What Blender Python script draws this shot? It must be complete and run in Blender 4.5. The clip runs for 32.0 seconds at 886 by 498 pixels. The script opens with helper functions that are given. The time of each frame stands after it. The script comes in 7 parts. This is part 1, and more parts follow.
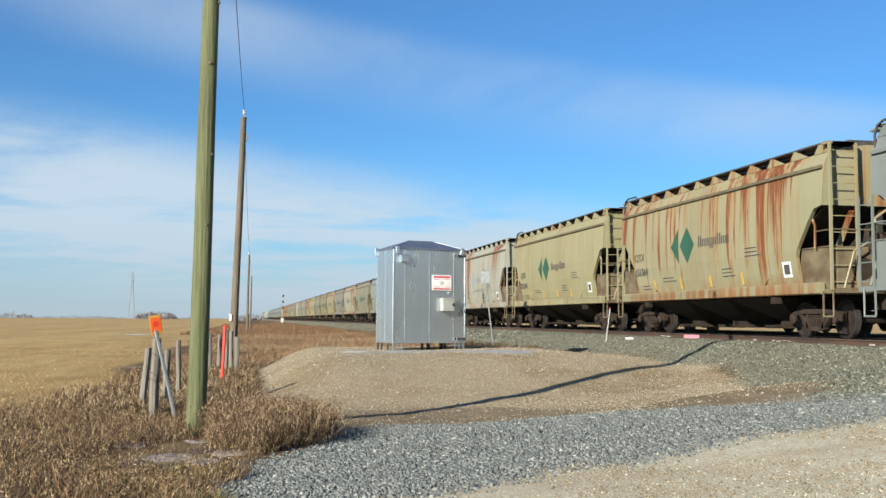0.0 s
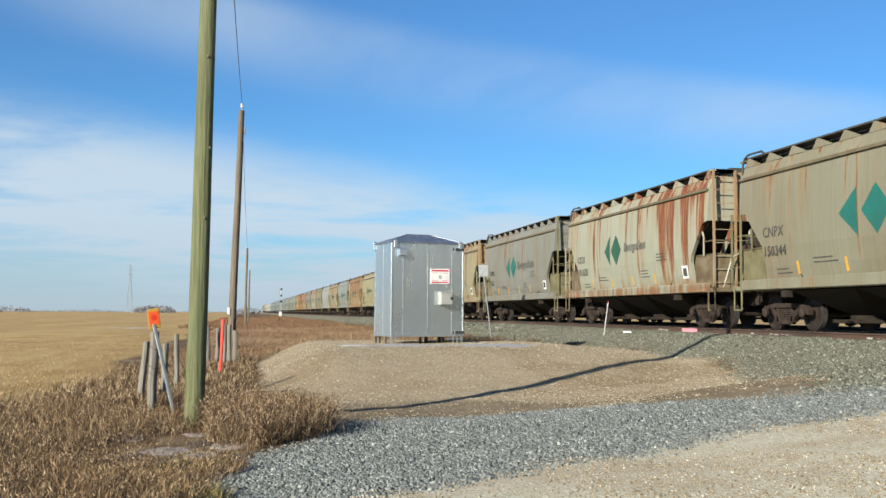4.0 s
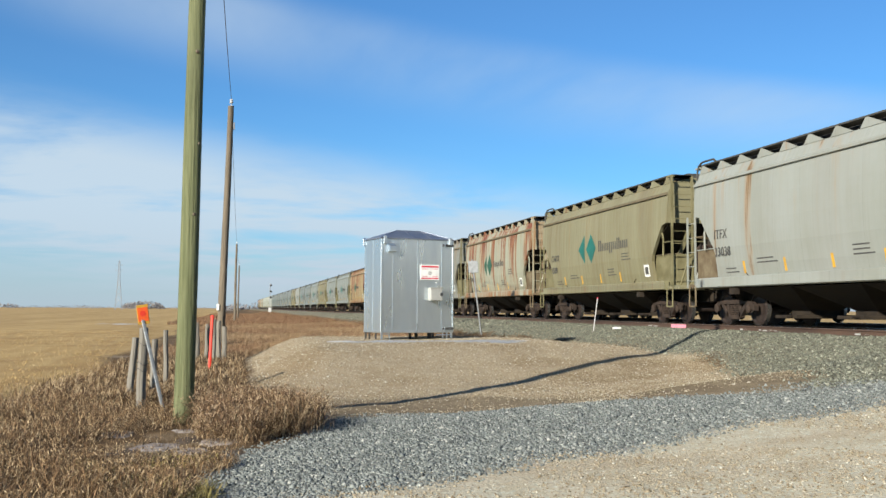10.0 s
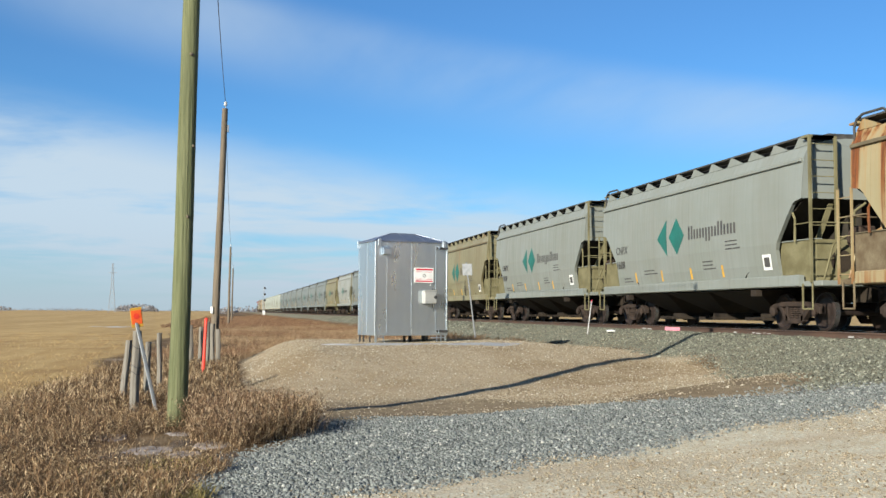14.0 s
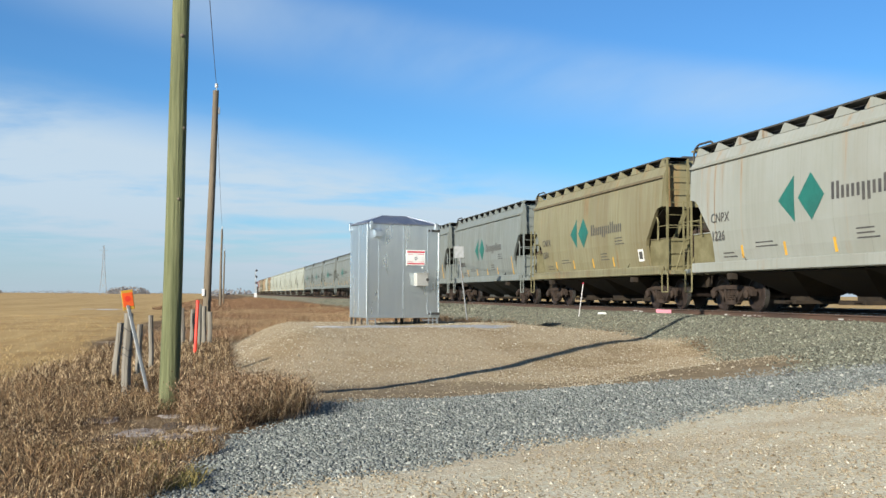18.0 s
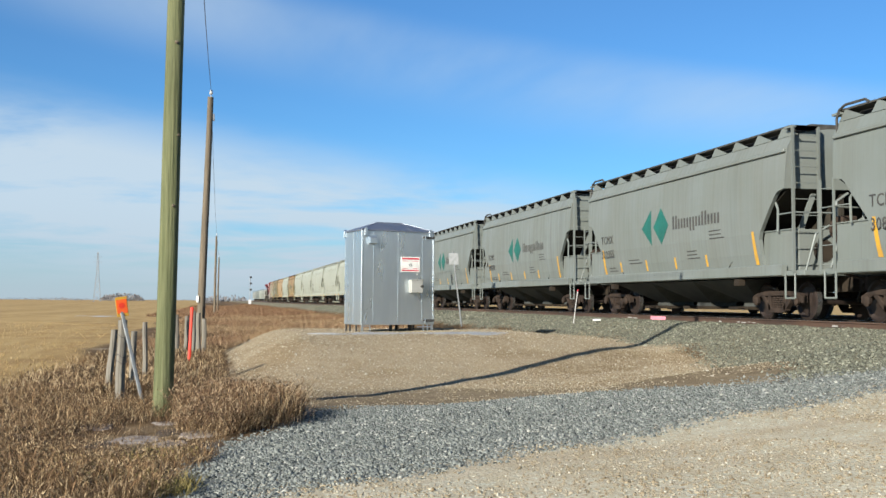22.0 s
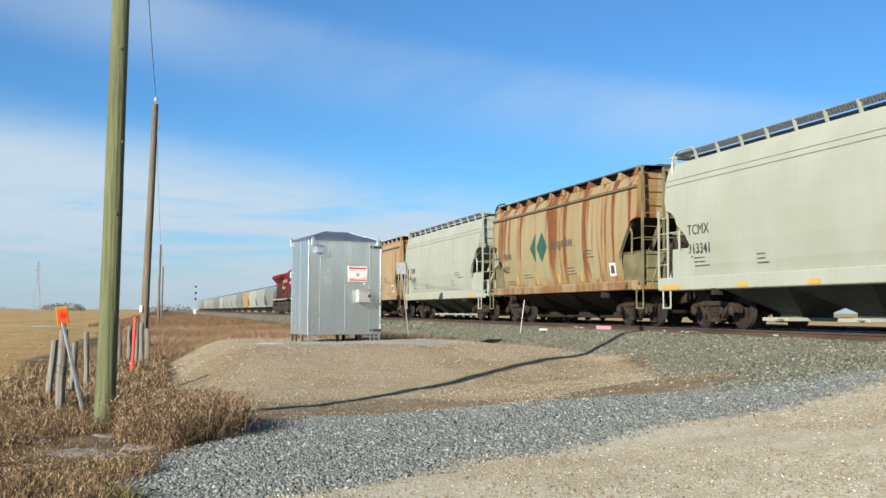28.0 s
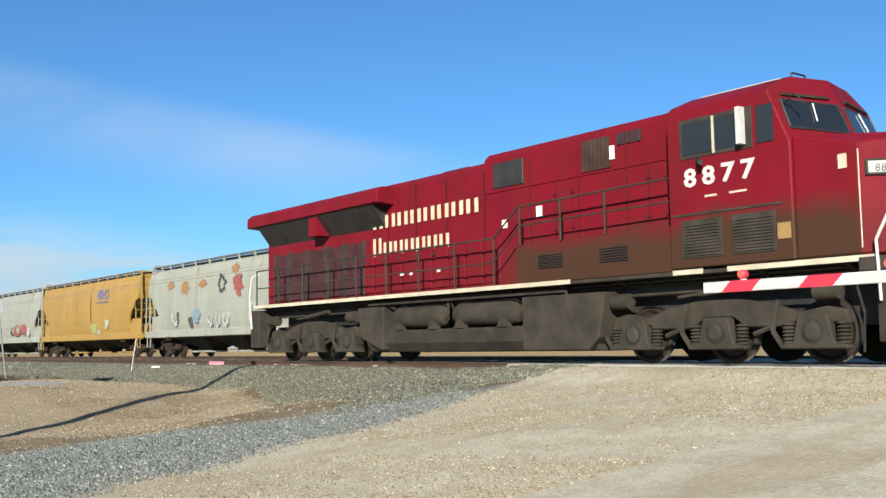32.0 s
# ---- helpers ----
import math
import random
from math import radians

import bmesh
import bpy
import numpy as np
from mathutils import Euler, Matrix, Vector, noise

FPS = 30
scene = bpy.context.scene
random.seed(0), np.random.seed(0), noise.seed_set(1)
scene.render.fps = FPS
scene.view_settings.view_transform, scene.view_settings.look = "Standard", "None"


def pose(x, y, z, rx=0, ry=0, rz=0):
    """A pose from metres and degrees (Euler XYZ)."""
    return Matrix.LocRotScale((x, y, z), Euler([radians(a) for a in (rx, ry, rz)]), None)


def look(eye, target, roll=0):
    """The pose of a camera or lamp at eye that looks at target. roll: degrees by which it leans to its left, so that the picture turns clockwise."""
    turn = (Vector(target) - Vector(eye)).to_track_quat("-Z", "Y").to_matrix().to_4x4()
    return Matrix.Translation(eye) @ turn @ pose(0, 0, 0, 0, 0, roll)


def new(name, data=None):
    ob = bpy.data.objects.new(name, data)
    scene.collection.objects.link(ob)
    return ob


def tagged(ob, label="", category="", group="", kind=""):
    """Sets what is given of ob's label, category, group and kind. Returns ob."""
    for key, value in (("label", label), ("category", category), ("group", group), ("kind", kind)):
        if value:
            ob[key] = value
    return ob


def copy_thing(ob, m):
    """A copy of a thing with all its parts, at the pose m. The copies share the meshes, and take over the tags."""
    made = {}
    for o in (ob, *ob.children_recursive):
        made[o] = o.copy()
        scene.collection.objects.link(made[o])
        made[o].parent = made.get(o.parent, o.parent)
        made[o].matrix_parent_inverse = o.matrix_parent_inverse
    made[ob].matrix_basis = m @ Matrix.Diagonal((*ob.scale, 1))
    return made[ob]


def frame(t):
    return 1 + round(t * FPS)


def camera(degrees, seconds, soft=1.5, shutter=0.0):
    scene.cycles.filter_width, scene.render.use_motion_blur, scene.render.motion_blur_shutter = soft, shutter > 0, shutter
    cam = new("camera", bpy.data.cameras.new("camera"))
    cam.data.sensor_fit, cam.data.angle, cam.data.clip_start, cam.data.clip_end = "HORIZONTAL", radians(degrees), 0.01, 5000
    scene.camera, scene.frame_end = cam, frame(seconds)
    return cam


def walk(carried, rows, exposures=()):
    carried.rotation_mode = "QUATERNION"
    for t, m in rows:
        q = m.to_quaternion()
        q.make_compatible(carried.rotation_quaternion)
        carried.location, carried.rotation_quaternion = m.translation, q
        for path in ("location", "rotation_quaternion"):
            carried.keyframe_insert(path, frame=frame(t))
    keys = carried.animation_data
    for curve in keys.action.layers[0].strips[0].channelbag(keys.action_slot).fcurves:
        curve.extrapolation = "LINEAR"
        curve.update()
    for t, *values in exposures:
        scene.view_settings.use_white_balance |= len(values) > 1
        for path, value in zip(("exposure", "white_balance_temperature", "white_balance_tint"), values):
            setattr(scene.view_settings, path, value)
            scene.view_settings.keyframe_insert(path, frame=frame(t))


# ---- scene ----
cam = camera(47.0, 32.0)
PATH = [
    (0.0, -11.00, 3.95, -0.30, 0, 0),
    (0.5, -11.10, 4.01, -0.30, 0, 0),
    (1.0, -11.10, 4.05, -0.30, 0, 0),
    (1.5, -10.96, 3.85, -0.30, 0, 0),
    (2.0, -10.99, 3.69, -0.30, 0, 0),
    (2.5, -11.01, 3.66, -0.30, 0, 0),
    (3.0, -11.04, 3.62, -0.30, 0, 0),
    (3.5, -11.06, 3.67, -0.30, 0, 0),
    (5.5, -11.28, 3.03, -0.30, 0, 0),
    (6.0, -11.29, 2.98, -0.30, 0, 0),
    (6.5, -11.32, 2.98, -0.30, 0, 0),
    (7.0, -11.36, 2.99, -0.30, 0, 0),
    (7.5, -11.23, 3.21, -0.30, 0, 0),
    (8.0, -11.10, 3.37, -0.30, 0, 0),
    (8.5, -11.17, 3.42, -0.30, 0, 0),
    (9.0, -11.38, 3.40, -0.30, 0, 0),
    (9.5, -11.60, 3.37, -0.30, 0, 0),
    (10.0, -11.68, 3.37, -0.30, 0, 0),
    (10.5, -11.75, 3.42, -0.30, 0, 0),
    (11.0, -11.77, 3.46, -0.30, 0, 0),
    (11.5, -11.77, 3.42, -0.30, 0, 0),
    (12.0, -11.77, 3.46, -0.30, 0, 0),
    (12.5, -11.77, 3.51, -0.30, 0, 0),
    (13.0, -11.77, 3.57, -0.30, 0, 0),
    (13.5, -11.83, 3.56, -0.30, 0, 0),
    (14.0, -12.01, 3.53, -0.30, 0, 0),
    (14.5, -12.41, 3.55, -0.30, 0, 0),
    (16.5, -12.37, 3.18, -0.30, 0, 0),
    (17.0, -12.39, 2.80, -0.30, 0, 0),
    (17.5, -12.39, 2.67, -0.30, 0, 0),
    (18.0, -12.47, 2.55, -0.30, 0, 0),
    (18.5, -12.48, 2.52, -0.30, 0, 0),
    (19.0, -12.51, 2.74, -0.30, 0, 0),
    (19.5, -12.62, 2.85, -0.30, 0, 0),
    (20.0, -12.70, 2.79, -0.30, 0, 0),
    (20.5, -12.70, 2.80, -0.30, 0, 0),
    (21.0, -12.70, 2.84, -0.30, 0, 0),
    (21.5, -12.73, 2.90, -0.30, 0, 0),
    (22.0, -12.77, 2.93, -0.30, 0, 0),
    (22.5, -12.81, 2.87, -0.30, 0, 0),
    (23.0, -12.70, 2.98, -0.30, 0, 0),
    (23.5, -13.31, 3.32, -0.30, 0, 0),
    (24.0, -13.73, 3.40, -0.30, 0, 0),
    (24.5, -14.08, 3.47, -0.30, 0, 0),
    (26.5, -14.87, 3.92, -0.30, 0, 0),
    (27.0, -15.06, 3.97, -0.30, 0, 0),
    (27.5, -15.39, 3.79, -0.30, 0, 0),
    (28.0, -15.73, 3.49, -0.30, 0, 0),
    (28.5, -16.21, 3.36, -0.30, 0, 0),
    (29.0, -17.17, 3.51, -0.30, 0, 0),
    (29.5, -19.04, 3.88, -0.30, 0, 0),
    (30.0, -21.02, 4.36, -0.30, 0, 0),
    (30.5, -22.91, 4.59, -0.30, 0, 0),
    (31.0, -23.52, 4.70, -0.30, 0, 0),
    (31.5, -24.70, 4.94, -0.30, 0, 0),
    (31.7, -26.73, 5.03, -0.67, -0.13, -0.25),
    (31.8, -29.50, 5.04, -0.38, -0.44, -0.78),
    (31.9, -33.52, 5.12, 0.12, -0.81, -1.23),
    (32.0, -37.85, 5.36, 0.90, -1.16, -1.50),
]
EYE = 1.6
walk(cam, [(t, pose(x, y, EYE, 90 + p, r, a)) for t, a, p, r, x, y in PATH])

# ---- world, sun ----
SUN = Vector((-0.694, -0.616, 0.375)).normalized()
world = bpy.data.worlds.new("world")
scene.world = world
world.use_nodes = True


def build_sky():
    nt = world.node_tree
    nt.nodes.clear()
    N, L = nt.nodes.new, nt.links.new
    sky = N("ShaderNodeTexSky")
    sky.sky_type, sky.sun_disc = "NISHITA", False
    sky.sun_elevation, sky.sun_rotation = math.asin(SUN.z), math.atan2(SUN.x, SUN.y) % (2 * math.pi)
    sky.air_density, sky.dust_density, sky.ozone_density = 1.0, 0.3, 3.0
    geo = N("ShaderNodeTexCoord")
    # cloud sheet coordinates: the direction projected on a high plane
    sep = N("ShaderNodeSeparateXYZ")
    L(geo.outputs["Generated"], sep.inputs[0])

    def math_node(op, a, b=None, c=None):
        n = N("ShaderNodeMath")
        n.operation = op
        for i, v in enumerate((a, b, c)):
            if v is None:
                continue
            if isinstance(v, (int, float)):
                n.inputs[i].default_value = v
            else:
                L(v, n.inputs[i])
        return n.outputs[0]

    up = math_node("MAXIMUM", sep.outputs[2], 0.0)
    den = math_node("ADD", up, 0.06)
    px = math_node("DIVIDE", sep.outputs[0], den)
    py = math_node("DIVIDE", sep.outputs[1], den)
    comb = N("ShaderNodeCombineXYZ")
    L(px, comb.inputs[0])
    L(py, comb.inputs[1])

    def cloud(scale, stretch, turn, lo, hi, detail, dist=0.3):
        mp = N("ShaderNodeMapping")
        mp.inputs["Rotation"].default_value = (0, 0, radians(turn))
        mp.inputs["Scale"].default_value = (scale, scale * stretch, 1)
        L(comb.outputs[0], mp.inputs[0])
        n = N("ShaderNodeTexNoise")
        n.inputs["Scale"].default_value = 1.0
        n.inputs["Detail"].default_value = detail
        n.inputs["Roughness"].default_value = 0.55
        n.inputs["Distortion"].default_value = dist
        L(mp.outputs[0], n.inputs["Vector"])
        r = N("ShaderNodeMapRange")
        r.interpolation_type = "SMOOTHSTEP"
        r.inputs["From Min"].default_value, r.inputs["From Max"].default_value = lo, hi
        L(n.outputs["Fac"], r.inputs["Value"])
        return r.outputs[0]

    def band(v, a, b, c, d):
        r1 = N("ShaderNodeMapRange")
        r1.interpolation_type = "SMOOTHSTEP"
        r1.inputs["From Min"].default_value, r1.inputs["From Max"].default_value = a, b
        L(v, r1.inputs["Value"])
        r2 = N("ShaderNodeMapRange")
        r2.interpolation_type = "SMOOTHSTEP"
        r2.inputs["From Min"].default_value, r2.inputs["From Max"].default_value = c, d
        r2.inputs["To Min"].default_value, r2.inputs["To Max"].default_value = 1, 0
        L(v, r2.inputs["Value"])
        return math_node("MULTIPLY", r1.outputs[0], r2.outputs[0])

    # low bank of cloud near the horizon, and a high thin streak that slants down to the right
    azim = math_node("ARCTAN2", sep.outputs[0], sep.outputs[1])
    low = math_node("MULTIPLY", cloud(0.55, 1.0, 20, 0.33, 0.58, 8), band(math_node("ADD", sep.outputs[2], math_node("MULTIPLY", azim, 0.16)), -0.02, 0.045, 0.112, 0.185))
    slant = math_node("ADD", sep.outputs[2], math_node("MULTIPLY", azim, 0.17))
    high = math_node("MULTIPLY", cloud(0.7, 0.35, 55, 0.25, 0.75, 6, 0.1), band(slant, 0.205, 0.272, 0.280, 0.312))
    veil = math_node("MULTIPLY", cloud(0.25, 1.0, 0, 0.3, 0.8, 3), 0.25)
    total = math_node("MINIMUM", math_node("ADD", math_node("ADD", math_node("MULTIPLY", low, 0.95), math_node("MULTIPLY", high, 0.52)), math_node("MULTIPLY", veil, 0.15)), 0.92)
    mix = N("ShaderNodeMix")
    mix.data_type = "RGBA"
    L(total, mix.inputs["Factor"])
    gain = N("ShaderNodeMix")
    gain.data_type, gain.blend_type = "RGBA", "MULTIPLY"
    gain.inputs["Factor"].default_value = 1.0
    gain.inputs[7].default_value = (*SKY_TINT, 1)
    L(sky.outputs[0], gain.inputs[6])
    L(gain.outputs[2], mix.inputs[6])
    mix.inputs[7].default_value = (*CLOUD, 1)
    haze = N("ShaderNodeMapRange")
    haze.interpolation_type = "SMOOTHSTEP"
    haze.inputs["From Min"].default_value, haze.inputs["From Max"].default_value = -0.01, 0.11
    haze.inputs["To Min"].default_value, haze.inputs["To Max"].default_value = 0.80, 0.0
    L(sep.outputs[2], haze.inputs["Value"])
    low_air = N("ShaderNodeMix")
    low_air.data_type = "RGBA"
    L(haze.outputs[0], low_air.inputs["Factor"])
    L(mix.outputs[2], low_air.inputs[6])
    low_air.inputs[7].default_value = (*HAZE, 1)
    bg = N("ShaderNodeBackground")
    bg.inputs["Strength"].default_value = SKY_STRENGTH
    L(low_air.outputs[2], bg.inputs[0])
    out = N("ShaderNodeOutputWorld")
    L(bg.outputs[0], out.inputs[0])


SKY_STRENGTH = 0.060
SKY_TINT = (0.49, 0.90, 1.25)
CLOUD = (5.2, 6.3, 7.25)
HAZE = (4.3, 5.1, 6.0)
build_sky()
sun = new("sun", bpy.data.lights.new("sun", "SUN"))
sun.data.energy, sun.data.angle, sun.data.color = 5.0, radians(0.42), (1.0, 0.945, 0.84)
sun.matrix_world = look(SUN * 50, (0, 0, 0))
scene.view_settings.exposure = 0.92

# ---- numbers of the place ----
RAIL = 1.19            # top of rail
TRACK_X = 14.55        # centre of the main track
SIDING_X = 20.7        # centre of the siding
PITCH = 14.56          # one hopper car, coupler to coupler


def travel(t):
    """How far the train has gone at t seconds."""
    return 0.17 + 24.092 * t - 0.01231 * t * t


# ---- materials ----
class Mat:
    """A small wrapper to write node materials shortly."""

    def __init__(self, name):
        self.m = bpy.data.materials.new(name)
        self.m.use_nodes = True
        self.nt = self.m.node_tree
        self.bsdf = self.nt.nodes["Principled BSDF"]

    def node(self, kind, **inputs):
        n = self.nt.nodes.new(kind)
        for k, v in inputs.items():
            self.put(n.inputs[k.replace("_", " ")], v)
        return n

    def put(self, socket, v):
        if hasattr(v, "is_output"):
            self.nt.links.new(v, socket)
        elif isinstance(v, tuple) and len(v) == 3 and socket.type == "RGBA":
            socket.default_value = (*v, 1)
        else:
            socket.default_value = v

    def coords(self, which="Object"):
        return self.node("ShaderNodeTexCoord").outputs[which]

    def mapping(self, v, scale=(1, 1, 1), loc=(0, 0, 0)):
        n = self.node("ShaderNodeMapping")
        n.inputs["Scale"].default_value = scale
        self.put(n.inputs["Location"], loc)
        self.put(n.inputs[0], v)
        return n.outputs[0]

    def noise(self, v, scale, detail=4, rough=0.55, dist=0.0):
        n = self.node("ShaderNodeTexNoise", Vector=v, Scale=scale, Detail=detail, Roughness=rough, Distortion=dist)
        return n.outputs["Fac"]

    def ramp(self, v, lo, hi, a=0.0, b=1.0):
        n = self.node("ShaderNodeMapRange")
        n.interpolation_type = "SMOOTHSTEP"
        for k, x in zip(("Value", "From Min", "From Max", "To Min", "To Max"), (v, lo, hi, a, b)):
            self.put(n.inputs[k], x)
        return n.outputs[0]

    def mix(self, f, a, b, blend="MIX"):
        n = self.nt.nodes.new("ShaderNodeMix")
        n.data_type, n.blend_type = "RGBA", blend
        self.put(n.inputs[0], f)
        self.put(n.inputs[6], a)
        self.put(n.inputs[7], b)
        return n.outputs[2]

    def math(self, op, a, b=0.0):
        n = self.nt.nodes.new("ShaderNodeMath")
        n.operation = op
        self.put(n.inputs[0], a)
        self.put(n.inputs[1], b)
        return n.outputs[0]

    def random(self):
        return self.node("ShaderNodeObjectInfo").outputs["Random"]

    def finish(self, color=None, rough=None, metal=None, height=None, bump=0.3, dist=0.02):
        if color is not None:
            self.put(self.bsdf.inputs["Base Color"], color)
        if rough is not None:
            self.put(self.bsdf.inputs["Roughness"], rough)
        if metal is not None:
            self.put(self.bsdf.inputs["Metallic"], metal)
        if height is not None:
            b = self.node("ShaderNodeBump", Height=height, Strength=bump, Distance=dist)
            self.put(self.bsdf.inputs["Normal"], b.outputs[0])
        return self.m


def grainy(name, a, b, scale=8.0, rough=0.7, metal=0.0, fine=60.0, bump=0.15, stretch=(1, 1, 1)):
    """A plain surface with variation at two scales."""
    m = Mat(name)
    v = m.mapping(m.coords(), stretch)
    n1, n2 = m.noise(v, scale, 5), m.noise(v, fine, 3)
    c = m.mix(m.ramp(n1, 0.3, 0.7), a, b)
    c = m.mix(m.ramp(n2, 0.35, 0.75, 0.0, 0.35), c, tuple(x * 0.55 for x in a))
    if rough >= 0.75 and metal == 0.0:
        m.put(m.bsdf.inputs["Specular IOR Level"], 0.2)
    return m.finish(c, m.ramp(n1, 0.2, 0.8, max(rough - 0.1, 0.05), min(rough + 0.12, 1)), metal, n2, bump, 0.01)


RUST = (0.150, 0.043, 0.011)


def car_paint(name, base, dirt, rust=0.3, grime=0.3, rust_color=RUST, ochre=0.5, soot=0.0, seam_dirt=0.42, wash=0.0):
    """Weathered car paint: runs of rust of uneven length that hang from the roof, each in an ochre stain, over a chalky, dusty coat."""
    m = Mat(name)
    co = m.coords()
    off = m.node("ShaderNodeCombineXYZ", X=m.math("MULTIPLY", m.random(), 37.0), Y=m.math("MULTIPLY", m.random(), 91.0), Z=0.0).outputs[0]
    sep = m.node("ShaderNodeSeparateXYZ", Vector=co)
    z = sep.outputs[2]
    blot = m.noise(m.mapping(co, (1, 1, 1), off), 0.55, 4)
    spots = m.noise(m.mapping(co, (1, 1, 1), off), 14.0, 5, 0.7)
    fine = m.noise(m.mapping(co, (0.1, 1.0, 0.05), off), 9.0, 4, 0.65, 0.1)
    tall = m.noise(m.mapping(co, (0.1, 1.0, 0.16), off), 0.9, 4, 0.55, 0.2)
    c = m.mix(m.ramp(blot, 0.3, 0.7), base, tuple(x * y for x, y in zip(base, (0.90, 0.90, 0.86))))
    c = m.mix(m.math("MULTIPLY", m.ramp(tall, 0.40, 0.72), grime), c, dirt)
    c = m.mix(m.math("MULTIPLY", m.ramp(fine, 0.48, 0.75), grime * 0.22), c, dirt)
    c = m.mix(m.math("MULTIPLY", m.ramp(spots, 0.52, 0.8), grime * 0.35), c, tuple(x * 0.5 for x in dirt))
    if soot:
        sm = m.noise(m.mapping(co, (0.1, 0.75, 0.07), off), 0.8, 4, 0.6, 0.2)
        c = m.mix(m.ramp(sm, 0.56, 0.74, 0.0, soot), c, (0.074, 0.072, 0.060))
    # welded seams of the side sheets
    seam = m.ramp(m.math("FRACT", m.math("ADD", m.math("MULTIPLY", sep.outputs[1], 0.82), 40.37)), 0.0, 0.022, seam_dirt, 0.0)
    c = m.mix(m.math("MULTIPLY", seam, m.ramp(spots, 0.3, 0.6, 0.5, 1.0)), c, tuple(x * 0.6 for x in dirt))
    if wash:
        w = m.noise(m.mapping(co, (0.1, 0.45, 0.30), off), 1.0, 4, 0.6, 0.4)
        c = m.mix(m.ramp(w, 0.30, 0.60, 0.0, wash), c, (0.270, 0.135, 0.036))
    if rust:
        column = m.mapping(co, (0.9, 1.0, 0.02), off)
        broad, run, thin = m.noise(column, 0.75, 2), m.noise(column, 3.6, 3, 0.62), m.noise(m.mapping(co, (0.9, 1.0, 0.07), off), 17.0, 3, 0.6)
        total = m.math("ADD", m.math("ADD", m.math("MULTIPLY", broad, 0.8), m.math("MULTIPLY", run, 1.1)), m.math("MULTIPLY", thin, 0.22))
        depth = m.math("MULTIPLY", m.math("SUBTRACT", 4.36, z), 0.33)
        start = 1.32 - 0.32 * rust
        reach = m.ramp(m.math("ADD", m.noise(column, 1.9, 1), m.math("MULTIPLY", m.math("SUBTRACT", total, start), 0.9)), 0.32, 0.78, 0.18, 1.25)
        left = m.math("SUBTRACT", depth, reach)
        halo = m.math("MULTIPLY", m.ramp(total, start - 0.16, start + 0.04), m.ramp(left, -0.75, 0.35, 1.0, 0.0))
        c = m.mix(m.math("MULTIPLY", halo, ochre), c, (0.290, 0.150, 0.045))
        f = m.math("MULTIPLY", m.ramp(total, start - 0.03, start + 0.11), m.ramp(left, -0.55, 0.05, 0.95, 0.0))
        flank = m.ramp(m.math("ABSOLUTE", sep.outputs[1]), 6.30, 6.36, 1.0, 0.3)
        tone = m.mix(m.ramp(m.math("ADD", thin, m.math("MULTIPLY", spots, 0.5)), 0.50, 0.95), tuple(x * 1.45 for x in rust_color), tuple(x * 0.62 for x in rust_color))
        c = m.mix(m.math("MULTIPLY", f, flank), c, tone)
        foot = m.math("MULTIPLY", m.ramp(z, 1.05, 1.65, 1.0, 0.0), m.ramp(total, start - 0.14, start + 0.08))
        c = m.mix(m.math("MULTIPLY", foot, 0.90 * min(1, 0.25 + rust)), c, (0.190, 0.080, 0.024))
    m.put(m.bsdf.inputs["Specular IOR Level"], 0.4)
    return m.finish(c, m.ramp(fine, 0.3, 0.8, 0.45, 0.75), 0.0, spots, 0.12, 0.008)


